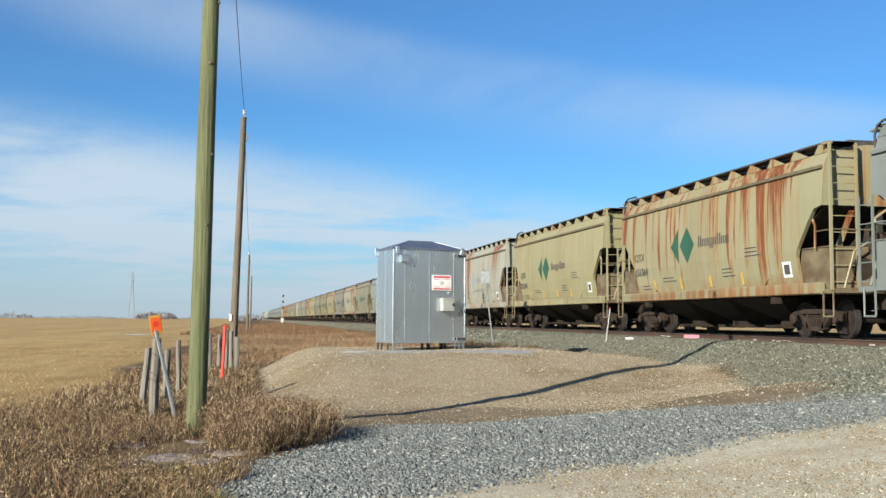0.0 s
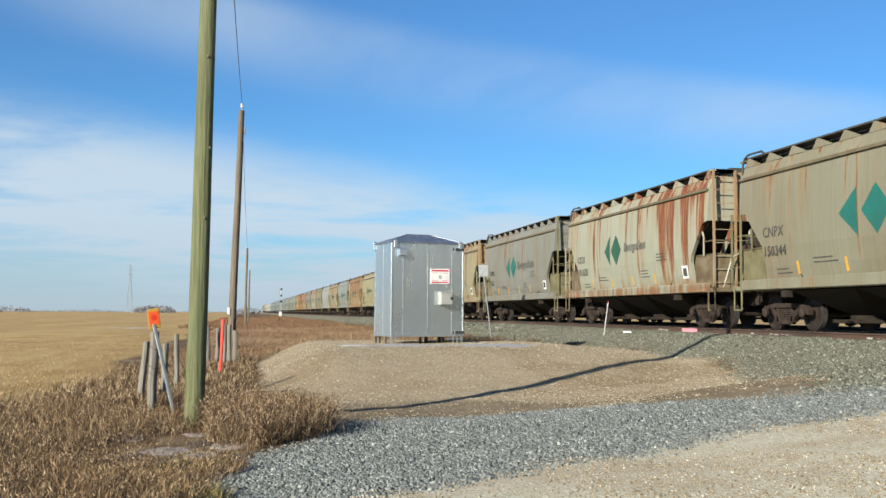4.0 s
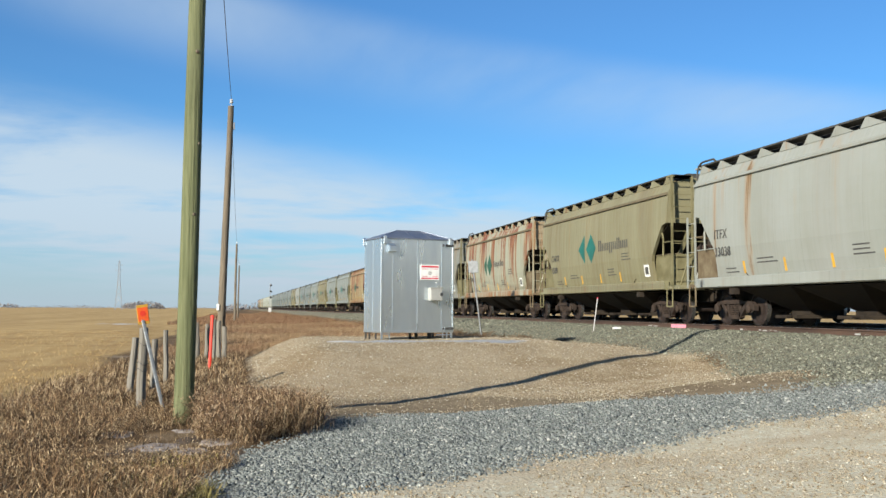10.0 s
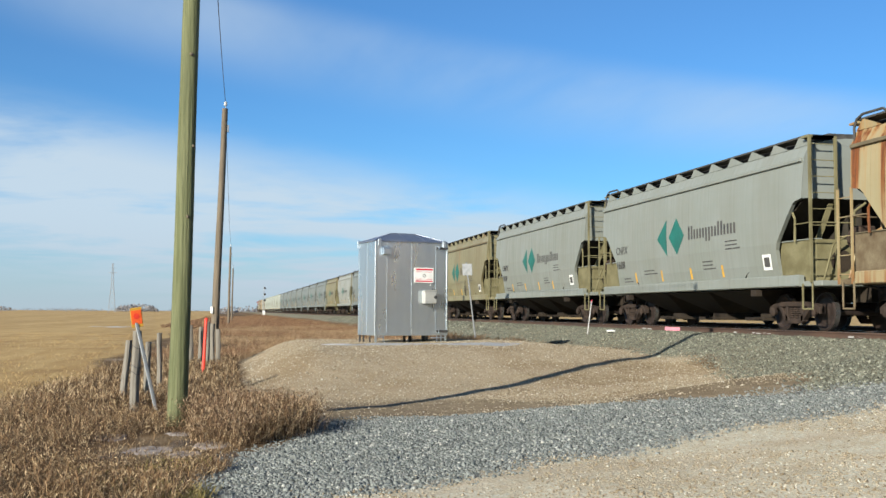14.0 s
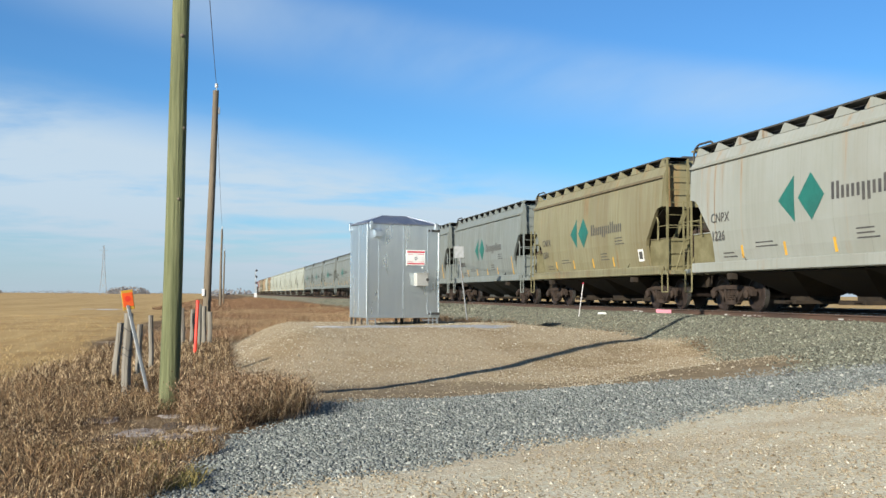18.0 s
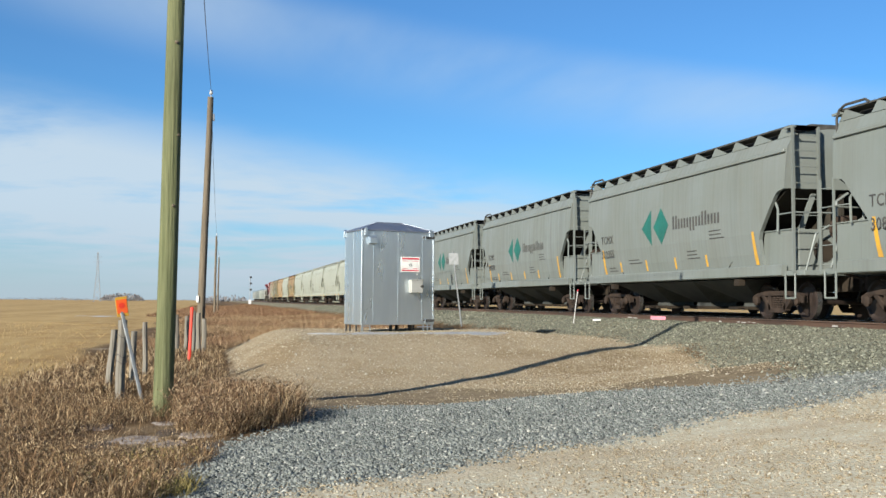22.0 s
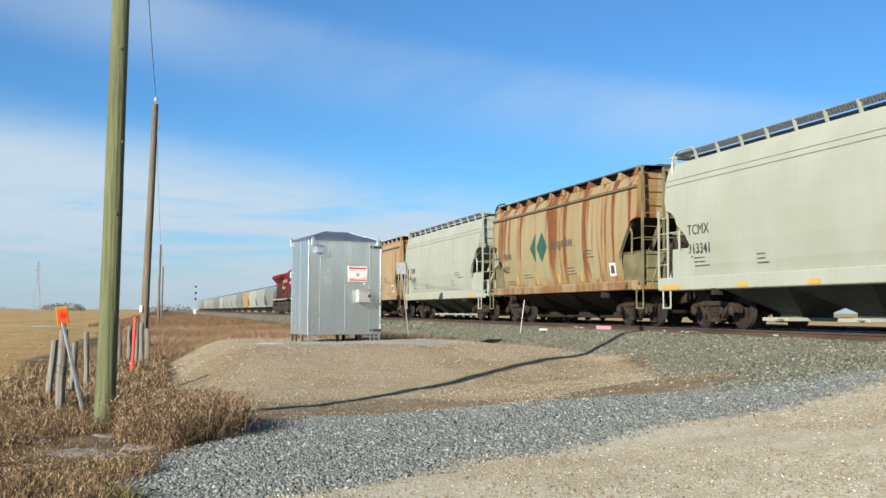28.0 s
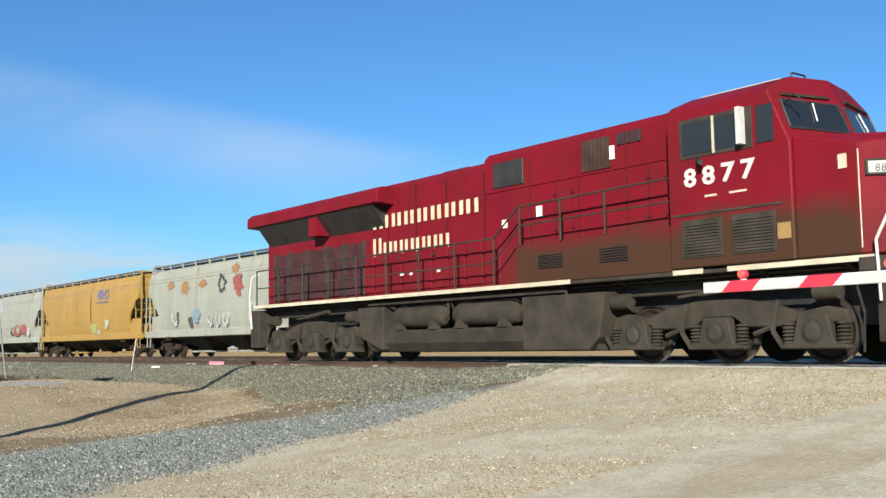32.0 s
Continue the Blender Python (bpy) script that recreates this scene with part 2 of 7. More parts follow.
CREAM = (0.242, 0.228, 0.137)
GREY = (0.155, 0.174, 0.163)
WHITE = (0.308, 0.322, 0.268)
OLIVE = (0.185, 0.172, 0.100)
TAN = (0.165, 0.105, 0.048)
PAINTS = {
    "cream": car_paint("paint_cream", (0.250, 0.230, 0.127), TAN, 0.32, 0.30, ochre=0.50),
    "cream_rust": car_paint("paint_cream_rust", CREAM, TAN, 0.74, 0.30, ochre=0.60),
    "cream_heavy": car_paint("paint_cream_heavy_rust", (0.268, 0.228, 0.128), (0.225, 0.125, 0.042), 0.93, 0.40, (0.140, 0.042, 0.009), 0.68),
    "rust": car_paint("paint_rust", (0.245, 0.158, 0.062), (0.215, 0.092, 0.022), 1.20, 0.70, (0.140, 0.040, 0.008), 0.90),
    "pale_rust": car_paint("paint_pale_rust", (0.262, 0.268, 0.202), TAN, 0.82, 0.16, ochre=0.55),
    "frost": car_paint("paint_frost", (0.280, 0.285, 0.235), TAN, 0.66, 0.20, ochre=0.40),
    "grey": car_paint("paint_grey", GREY, (0.125, 0.122, 0.096), 0.0, 0.30, soot=0.34),
    "clean_grey": car_paint("paint_clean_grey", (0.186, 0.202, 0.180), (0.150, 0.138, 0.105), 0.0, 0.22),
    "grey_tan": car_paint("paint_grey_tan", (0.172, 0.176, 0.150), (0.150, 0.112, 0.056), 0.34, 0.50, (0.140, 0.070, 0.025), 0.40),
    "light": car_paint("paint_light_grey", (0.240, 0.250, 0.222), (0.165, 0.150, 0.115), 0.10, 0.25, (0.140, 0.080, 0.030), 0.4, soot=0.12),
    "olive": car_paint("paint_olive", OLIVE, (0.120, 0.088, 0.042), 0.16, 0.5, (0.120, 0.057, 0.020), 0.35),
    "dusty": car_paint("paint_dusty", (0.185, 0.178, 0.124), (0.135, 0.096, 0.052), 0.26, 0.55, (0.130, 0.064, 0.023), 0.35),
    "brown": car_paint("paint_brown", (0.170, 0.146, 0.080), (0.120, 0.080, 0.036), 0.40, 0.55, (0.120, 0.050, 0.015), 0.5),
    "white": car_paint("paint_white", WHITE, (0.262, 0.250, 0.180), 0.0, 0.22, seam_dirt=0.10),
    "orange": car_paint("paint_orange_wash", (0.335, 0.285, 0.185), (0.270, 0.165, 0.060), 0.55, 0.30, (0.185, 0.076, 0.018), 0.62, wash=0.62),
    "yellow": car_paint("paint_yellow", (0.325, 0.200, 0.050), (0.190, 0.115, 0.042), 0.1, 0.32),
    "lemon": car_paint("paint_lemon", (0.266, 0.235, 0.048), (0.160, 0.128, 0.037), 0.0, 0.3),
    "pale": car_paint("paint_pale", (0.280, 0.292, 0.250), (0.180, 0.160, 0.115), 0.12, 0.30, soot=0.12),
}
DUSTYEND = grainy("end_dusty_tan", (0.085, 0.058, 0.032), (0.172, 0.140, 0.086), 2.2, 0.85)
KHAKI = grainy("end_khaki", (0.105, 0.092, 0.044), (0.172, 0.156, 0.084), 2.2, 0.85)
# Rusty tan with the chord's shadow line put into the colour.
CHORD = grainy("chord_rust_shade", (0.100, 0.082, 0.050), (0.150, 0.125, 0.078), 3, 0.8)
# Bays of grey and white cars: car grey with underbody shade mixed in.
BAYSHADE = grainy("bay_grey_shaded", (0.042, 0.044, 0.040), (0.080, 0.082, 0.073), 1.5, 0.8)
# Near-black brown for slope sheets and centre webs in the cut corners.
SLOPE = grainy("slope_sheet_dark", (0.024, 0.021, 0.016), (0.046, 0.040, 0.030), 2.2, 0.9)
PALESLOPE = grainy("slope_sheet_dusty", (0.20, 0.21, 0.17), (0.28, 0.285, 0.235), 2.2, 0.9)
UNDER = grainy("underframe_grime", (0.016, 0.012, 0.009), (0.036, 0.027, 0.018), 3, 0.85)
TRUCK = grainy("truck_rust_grime", (0.025, 0.018, 0.014), (0.048, 0.033, 0.024), 5, 0.85)
WHEEL = grainy("wheel_steel", (0.022, 0.015, 0.012), (0.038, 0.025, 0.019), 4, 0.6, 0.3)
TREAD = grainy("polished_tread", (0.310, 0.298, 0.279), (0.248, 0.236, 0.223), 6, 0.3, 0.9)
GRATE = grainy("walkway_steel", (0.040, 0.039, 0.035), (0.070, 0.066, 0.058), 9, 0.8)
ZINCGRATE = grainy("galvanized_grating", (0.07, 0.07, 0.068), (0.12, 0.12, 0.115), 9, 0.6)
TEAL = grainy("logo_teal", (0.008, 0.120, 0.093), (0.010, 0.092, 0.074), 2, 0.6)
GREENP = grainy("logo_green", (0.014, 0.072, 0.042), (0.024, 0.086, 0.050), 2, 0.6)
GHOST = grainy("logo_faded", (0.216, 0.236, 0.228), (0.248, 0.256, 0.232), 2, 0.7)
BLACK = grainy("stencil_black", (0.035, 0.035, 0.035), (0.075, 0.07, 0.06), 5, 0.7)
WHITEP = grainy("stencil_white", (0.75, 0.75, 0.7), (0.6, 0.6, 0.55), 5, 0.6)
AMBER = grainy("reflector_yellow", (0.56, 0.31, 0.03), (0.45, 0.25, 0.04), 5, 0.5)


# ---- mesh helpers ----
class G:
    """Collects vertices and faces of one mesh."""

    def __init__(self):
        self.v, self.f = [], []

    def add(self, vs, fs):
        n = len(self.v)
        self.v += [tuple(p) for p in vs]
        self.f += [tuple(i + n for i in q) for q in fs]
        return self

    def box(self, x0, x1, y0, y1, z0, z1):
        vs = [(x, y, z) for x in (x0, x1) for y in (y0, y1) for z in (z0, z1)]
        return self.add(vs, [(0, 1, 3, 2), (4, 6, 7, 5), (0, 4, 5, 1), (2, 3, 7, 6), (0, 2, 6, 4), (1, 5, 7, 3)])

    def prism(self, poly, axis, a, b):
        """A polygon in the plane across the axis, pulled from a to b along it."""
        k = len(poly)

        def put(p, h):
            q = list(p)
            q.insert(axis, h)
            return q
        vs = [put(p, a) for p in poly] + [put(p, b) for p in poly]
        fs = [tuple(range(k)), tuple(range(2 * k - 1, k - 1, -1))] + [(i, i + k, (i + 1) % k + k, (i + 1) % k) for i in range(k)]
        return self.add(vs, fs)

    def rod(self, p, q, r, n=6, r2=None):
        p, q = Vector(p), Vector(q)
        r2 = r if r2 is None else r2
        w = (q - p).normalized()
        u = w.orthogonal().normalized()
        t = w.cross(u)
        ring = [u * math.cos(2 * math.pi * i / n) + t * math.sin(2 * math.pi * i / n) for i in range(n)]
        vs = [p + r * d for d in ring] + [q + r2 * d for d in ring]
        return self.add(vs, [tuple(range(n))[::-1], tuple(range(n, 2 * n))] + [(i, (i + 1) % n, (i + 1) % n + n, i + n) for i in range(n)])

    def path(self, pts, r, n=5):
        for p, q in zip(pts, pts[1:]):
            self.rod(p, q, r, n)
        return self

    def lathe(self, prof, c, axis=0, n=16):
        """Rings (h, r) along an axis round c, closed at both ends."""
        vs = []
        for h, r in prof:
            for i in range(n):
                a = 2 * math.pi * i / n
                q = [r * math.cos(a), r * math.sin(a)]
                q.insert(axis, h)
                vs.append([c[j] + q[j] for j in range(3)])
        fs = [tuple(range(n))[::-1], tuple(range((len(prof) - 1) * n, len(prof) * n))]
        for k in range(len(prof) - 1):
            fs += [(k * n + i, k * n + (i + 1) % n, (k + 1) * n + (i + 1) % n, (k + 1) * n + i) for i in range(n)]
        return self.add(vs, fs)

    def mesh(self, name, mat, bevel=0.0, smooth=False):
        me = bpy.data.meshes.new(name)
        me.from_pydata(self.v, [], self.f)
        bm = bmesh.new()
        bm.from_mesh(me)
        bmesh.ops.remove_doubles(bm, verts=bm.verts, dist=0.0004)
        bmesh.ops.recalc_face_normals(bm, faces=bm.faces)
        if bevel:
            es = [e for e in bm.edges if len(e.link_faces) == 2 and e.calc_face_angle() > 0.5]
            bmesh.ops.bevel(bm, geom=es, offset=bevel, segments=1, affect="EDGES", clamp_overlap=True)
        bm.to_mesh(me)
        bm.free()
        if smooth:
            me.shade_smooth()
            me.set_sharp_from_angle(angle=radians(35))
        me.materials.append(mat)
        return me


def part(name, g, mat, parent, label="", at=None, bevel=0.0, smooth=False):
    """One mesh object under a thing or under a part."""
    me = g if isinstance(g, bpy.types.Mesh) else g.mesh(name, mat, bevel, smooth)
    ob = new(name, me)
    if parent:
        ob.parent = parent
    if at is not None:
        ob.matrix_basis = at
    if label:
        ob["label"] = label
    return ob


def empty(name, m, label, category, group="", kind=""):
    e = new(name)
    e.empty_display_size = 0.2
    e.matrix_basis = m
    return tagged(e, label, category, group, kind)


# ---- the ground ----
def ss(a, b, v):
    t = np.clip((v - a) / (b - a), 0, 1)
    return t * t * (3 - 2 * t)


def wavy(x, y, s, seed=0.0):
    return (np.sin(x * s + seed) * np.cos(y * s * 0.83 + seed * 1.7) + 0.5 * np.sin(x * s * 2.1 + y * s * 1.3 + seed)) / 1.5


def zones(x, y):
    """Weights of road, blue gravel, mound, ballast, weeds and the damp toe of the mound; the rest is field."""
    edge = 8.6 + 0.33 * np.maximum(x, -3) + 0.22 * wavy(x, y, 1.1)
    road = (1 - ss(-0.5, 0.4, y - edge)) * ss(-3.5, -1.0, x + 0.12 * (y - 8) + 0.3 * wavy(x, y, 0.9, 2))
    road = np.maximum(road, (1 - ss(13.0, 13.8, y)) * ss(11.0, 12.0, x) * (1 - ss(17, 40, x) * 0))
    top = np.interp(x, [0, 3, 5.5, 8.4, 10], [15.0, 15.1, 13.2, 12.3, 12.2])
    band = ss(-0.9, 0.3, y - edge) * (1 - ss(-0.7, 0.7, y - top + 0.35 * wavy(x, y, 1.6, 2))) * ss(-0.6, 0.6, x - 0.2 * (y - 10) + 0.4 * wavy(x, y, 1.3, 1))
    bare = 0.8 * np.exp(-(((x + 0.55) / 1.05) ** 2 + ((y - 12.2) / 1.6) ** 2) ** 2) * (0.75 + 0.35 * wavy(x, y, 3.1, 2))
    mound = ss(0.1, 0.7, x + 0.25 * wavy(x, y, 1.0, 3)) * ss(-0.9, 0.5, y - top) * (1 - ss(31.5, 35, y)) * (1 - ss(-0.7, 0.7, x - np.interp(y, [12, 13.2, 19.6, 22, 30], [7.4, 8.2, 10.3, 11.0, 11.4]) + 0.3 * wavy(x, y, 1.2, 4)))
    ballast = ss(-0.7, 0.7, x - np.interp(y, [12, 13.2, 19.6, 22, 30], [7.4, 8.2, 10.3, 11.0, 11.2]) + 0.3 * wavy(x, y, 1.4, 5)) * (1 - ss(25, 26.5, x)) * ss(11.9, 12.8, y + 0.15 * wavy(x, y, 2, 3))
    weeds = ss(-4.5, -2.5, x + 0.5 * wavy(x, y, 0.4, 6)) * (1 - ss(13.0, 14.0, x))
    far = ss(-1.2, 0.8, y - top) * (1 - ss(1.8, 4.2, y - top - 0.2 * x)) * ss(0.6, 2.0, x) * (1 - ss(9.5, 11.0, x)) * (0.98 + 0.5 * wavy(x, y, 1.2, 6))
    far = np.clip(np.maximum(far, bare), 0, 1)
    return road, band, mound, ballast, weeds, far


def ground_z(x, y):
    x, y = np.asarray(x, float), np.asarray(y, float)
    flat = -0.75 + 0.75 * ss(-8.0, -1.6, x) - 0.22 * ss(-4.4, -2.8, x) * (1 - ss(-2.8, -1.5, x))
    lift = np.interp(x, [-2, 0, 4, 8, 12.6, 13.2, 60], [0, 0.0, 0.24, 0.62, 1.06, 1.10, 1.10])
    near = 1 - ss(1.5, 5.0, y - (10.0 + 0.33 * x))
    z = flat * (x < 0) + np.where(x >= 0, lift * near + (1 - near) * np.interp(x, [0, 4, 9, 11], [0, 0.0, 0.12, 0.40]), 0)
    mound = 0.75 * ss(-0.1, 2.3, x) * ss(0.0, 7.2, y - (17.9 + 0.12 * x)) * (1 - ss(31, 36, y)) * (1 - 0.25 * ss(8.0, 10.5, x))
    z = np.maximum(z, mound)
    bal = np.interp(x, [9.8, 10.6, 12.75, 13.3, 22.4, 24.8, 28], [0.20, 0.40, 0.98, 1.03, 1.03, 0.2, -0.5])
    z = np.where(x > 9.8, np.maximum(z * (x < 13), bal), z)
    road = (1 - ss(13.4, 15.2, y)) * ss(11.0, 12.6, x) * (1 - ss(30, 45, x))
    z = z * (1 - road) + 1.15 * road
    far = ss(60, 260, np.hypot(x, y))
    z = z - 0.25 * far * (x < 8) + far * (x < 6) * 0.35 * wavy(x, y, 0.011, 1)
    return z + 0.015 * wavy(x, y, 2.3, 8) + 0.03 * wavy(x, y, 0.7, 9) * (x < 9)


def spaced(near0, near1, step, far0, far1):
    a = list(np.arange(near0, near1, step))
    d, p = step, a[-1]
    while p < far1:
        d *= 1.16
        p += d
        a.append(min(p, far1))
    d, p = step, a[0]
    while p > far0:
        d *= 1.16
        p -= d
        a.insert(0, max(p, far0))
    return np.array(a)


def ground_material():
    m = Mat("ground_soils")
    co = m.coords()
    za = m.node("ShaderNodeVertexColor")
    za.layer_name = "zone_a"
    zb = m.node("ShaderNodeVertexColor")
    zb.layer_name = "zone_b"
    sa = m.node("ShaderNodeSeparateColor", Color=za.outputs[0])
    sb = m.node("ShaderNodeSeparateColor", Color=zb.outputs[0])
    big, mid, fine = m.noise(co, 0.35, 5), m.noise(co, 3.0, 5), m.noise(co, 45.0, 4)
    vor = m.node("ShaderNodeTexVoronoi", Vector=co, Scale=26.0)
    vor2 = m.node("ShaderNodeTexVoronoi", Vector=co, Scale=60.0)
    speck = m.node("ShaderNodeSeparateColor", Color=vor.outputs["Color"]).outputs[0]
    speck2 = m.node("ShaderNodeSeparateColor", Color=vor2.outputs["Color"]).outputs[0]
    # stubble field: pale straw, in faint rows
    rows = m.noise(m.mapping(co, (1.0, 0.12, 1)), 1.6, 4)
    sweep = m.noise(m.mapping(co, (0.35, 0.02, 1)), 0.5, 5)
    field = m.mix(m.ramp(sweep, 0.35, 0.65), (0.470, 0.322, 0.135), (0.345, 0.224, 0.088))
    field = m.mix(m.ramp(rows, 0.35, 0.7, 0, 0.6), field, (0.489, 0.353, 0.157))
    field = m.mix(m.ramp(big, 0.42, 0.7, 0, 0.5), field, (0.227, 0.129, 0.047))
    # verge soil: browns darkened to hold the shade under the weeds
    shaded_weed_soil = m.mix(m.ramp(mid, 0.35, 0.65), (0.080, 0.048, 0.022), (0.140, 0.088, 0.042))
    shaded_weed_soil = m.mix(m.ramp(big, 0.55, 0.75), shaded_weed_soil, (0.323, 0.266, 0.189))
    mound = m.mix(m.ramp(mid, 0.3, 0.7), (0.285, 0.222, 0.138), (0.335, 0.272, 0.180))
    mound = m.mix(m.ramp(speck2, 0.55, 1.0, 0, 0.5), mound, (0.405, 0.368, 0.268))
    mound = m.mix(m.ramp(big, 0.45, 0.62, 0, 0.75), mound, (0.199, 0.140, 0.075))
    road = m.mix(m.ramp(mid, 0.3, 0.7), (0.385, 0.342, 0.242), (0.470, 0.430, 0.325))
    road = m.mix(m.ramp(speck, 0.6, 1.0, 0, 0.45), road, (0.543, 0.564, 0.468))
    tracks = m.noise(m.mapping(co, (0.08, 0.9, 1), (3, 1, 0)), 1.2, 4)
    road = m.mix(m.ramp(tracks, 0.48, 0.70, 0, 0.50), road, (0.325, 0.255, 0.162))
    blue = m.mix(speck, (0.110, 0.118, 0.108), (0.250, 0.258, 0.232))
    bal = m.mix(speck, (0.085, 0.084, 0.062), (0.240, 0.236, 0.175))
    bal = m.mix(m.ramp(big, 0.4, 0.7, 0, 0.5), bal, (0.182, 0.148, 0.089))
    wob = m.math("MULTIPLY", m.math("SUBTRACT", mid, 0.5), 0.7)

    wob = m.math("ADD", wob, m.math("MULTIPLY", m.math("SUBTRACT", speck, 0.5), 0.35))

    def mask(s):
        return m.ramp(m.math("ADD", s, wob), 0.30, 0.70)

    c = m.mix(mask(sb.outputs[1]), field, shaded_weed_soil)
    c = m.mix(mask(sa.outputs[2]), c, mound)
    c = m.mix(m.math("MULTIPLY", mask(sb.outputs[2]), 0.85), c, m.mix(m.ramp(mid, 0.3, 0.7), (0.130, 0.097, 0.058), (0.205, 0.160, 0.100)))
    c = m.mix(mask(sb.outputs[0]), c, bal)
    c = m.mix(mask(sa.outputs[0]), c, road)
    c = m.mix(mask(sa.outputs[1]), c, blue)
    c = m.mix(m.ramp(fine, 0.3, 0.8, 0, 0.35), c, (0.125, 0.090, 0.055))
    h = m.math("ADD", m.math("MULTIPLY", vor.outputs["Distance"], 0.9), m.math("MULTIPLY", fine, 0.6))
    m.put(m.bsdf.inputs["Specular IOR Level"], 0.12)
    return m.finish(c, 0.95, 0.0, h, 0.5, 0.02)


def build_ground():
    xs = spaced(-6, 16, 0.22, -3600, 3600)
    ys = spaced(4, 34, 0.25, -900, 4300)
    X, Y = np.meshgrid(xs, ys)
    Z = ground_z(X, Y)
    nx, ny = len(xs), len(ys)
    idx = np.arange(nx * ny).reshape(ny, nx)
    F = np.stack([idx[:-1, :-1], idx[:-1, 1:], idx[1:, 1:], idx[1:, :-1]], -1).reshape(-1, 4)
    me = bpy.data.meshes.new("ground")
    me.from_pydata(np.stack([X, Y, Z], -1).reshape(-1, 3).tolist(), [], F.tolist())
    me.shade_smooth()
    r, b, mo, ba, w, fa = (v.ravel() for v in zones(X, Y))
    for name, cols in (("zone_a", (r, b, mo)), ("zone_b", (ba, w, fa))):
        at = me.color_attributes.new(name, "FLOAT_COLOR", "POINT")
        at.data.foreach_set("color", np.stack([*cols, np.ones_like(r)], -1).ravel())
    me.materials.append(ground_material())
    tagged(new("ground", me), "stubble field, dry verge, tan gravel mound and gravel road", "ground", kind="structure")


build_ground()

# ---- track ----
RAILMAT = grainy("rail_rust", (0.062, 0.038, 0.027), (0.10, 0.058, 0.038), 2, 0.75, 0.3, 40, 0.2, (1, 0.3, 1))
RAILTOP = grainy("rail_polished", (0.5, 0.48, 0.46), (0.42, 0.4, 0.38), 2, 0.25, 0.95)
TIE = grainy("tie_timber", (0.075, 0.056, 0.043), (0.13, 0.10, 0.075), 3, 0.9, 0, 50, 0.3, (0.4, 3, 1))
CONC = grainy("crossing_slab", (0.30, 0.285, 0.25), (0.37, 0.35, 0.305), 2, 0.9)


def build_track(cx, y0, y1, label):
    t = empty("railway_track", pose(cx, 0, 0), label, "railway track", kind="structure")
    for sx in (-1, 1):
        x = sx * 0.755
        prof = [(x - 0.075, RAIL - 0.172), (x + 0.075, RAIL - 0.172), (x + 0.075, RAIL - 0.160), (x + 0.012, RAIL - 0.135), (x + 0.012, RAIL - 0.045),
                (x + 0.037, RAIL - 0.035), (x + 0.037, RAIL - 0.004), (x - 0.037, RAIL - 0.004), (x - 0.037, RAIL - 0.035), (x - 0.012, RAIL - 0.045), (x - 0.012, RAIL - 0.135), (x - 0.075, RAIL - 0.160)]
        rail = part("rail", G().prism(prof, 1, y0, y1), RAILMAT, t, "rust-brown steel rail")
        part("rail_head", G().box(x - 0.035, x + 0.035, y0, y1, RAIL - 0.004, RAIL), RAILTOP, rail, "polished running surface")
    return t


main_track = build_track(TRACK_X, -60, 1400, "main railway track with rusty rails on timber ties")
side_track = build_track(SIDING_X, -60, 1400, "railway siding with rusty rails on timber ties")
tie = G().box(-1.3, 1.3, -0.115, 0.115, RAIL - 0.34, RAIL - 0.172).mesh("tie", TIE, 0.012)
for track in (main_track, side_track):
    for i in range(150):
        part("tie", tie, None, track, at=pose(random.uniform(-0.03, 0.03), 14.9 + 0.53 * i, random.uniform(-0.008, 0.008), 0, 0, random.uniform(-0.8, 0.8)))
    far = G()
    for i in range(300):
        y = 94.5 + 0.53 * i
        far.box(-1.3, 1.3, y - 0.115, y + 0.115, RAIL - 0.34, RAIL - 0.172)
    tagged(part("ties", far, TIE, track), kind="stuff")


# ---- hopper cars ----
LOGO_Y, LOGO_Z = 0.36, 2.66


def side_outline(white=False):
    """The near half of a hopper's side sheet in (y, z), from the roof down, with its corner cut away over the truck."""
    if white:
        return [(6.56, 4.32), (6.56, 4.02), (6.52, 3.30), (6.44, 3.08), (6.16, 3.00), (5.98, 2.88), (5.86, 2.66), (5.46, 2.38), (5.22, 2.08), (5.14, 1.80), (5.17, 1.52), (5.30, 1.27)]
    return [(6.37, 4.32), (6.37, 4.02), (6.34, 3.40), (6.32, 3.08), (6.02, 3.03), (5.92, 2.96), (5.20, 2.14), (5.11, 1.95), (5.12, 1.55), (5.18, 1.27)]


def bulge(z, white):
    """Half width of the body at a height: the sides swell outwards."""
    if white:
        return float(np.interp(z, [1.2, 1.6, 2.1, 2.6, 3.2, 3.7, 4.0, 4.2, 4.32], [1.45, 1.54, 1.605, 1.635, 1.63, 1.59, 1.52, 1.45, 1.38]))
    return float(np.interp(z, [1.2, 1.6, 2.1, 2.6, 3.2, 3.7, 3.95, 4.05, 4.32], [1.43, 1.515, 1.58, 1.605, 1.60, 1.575, 1.55, 1.535, 1.40]))


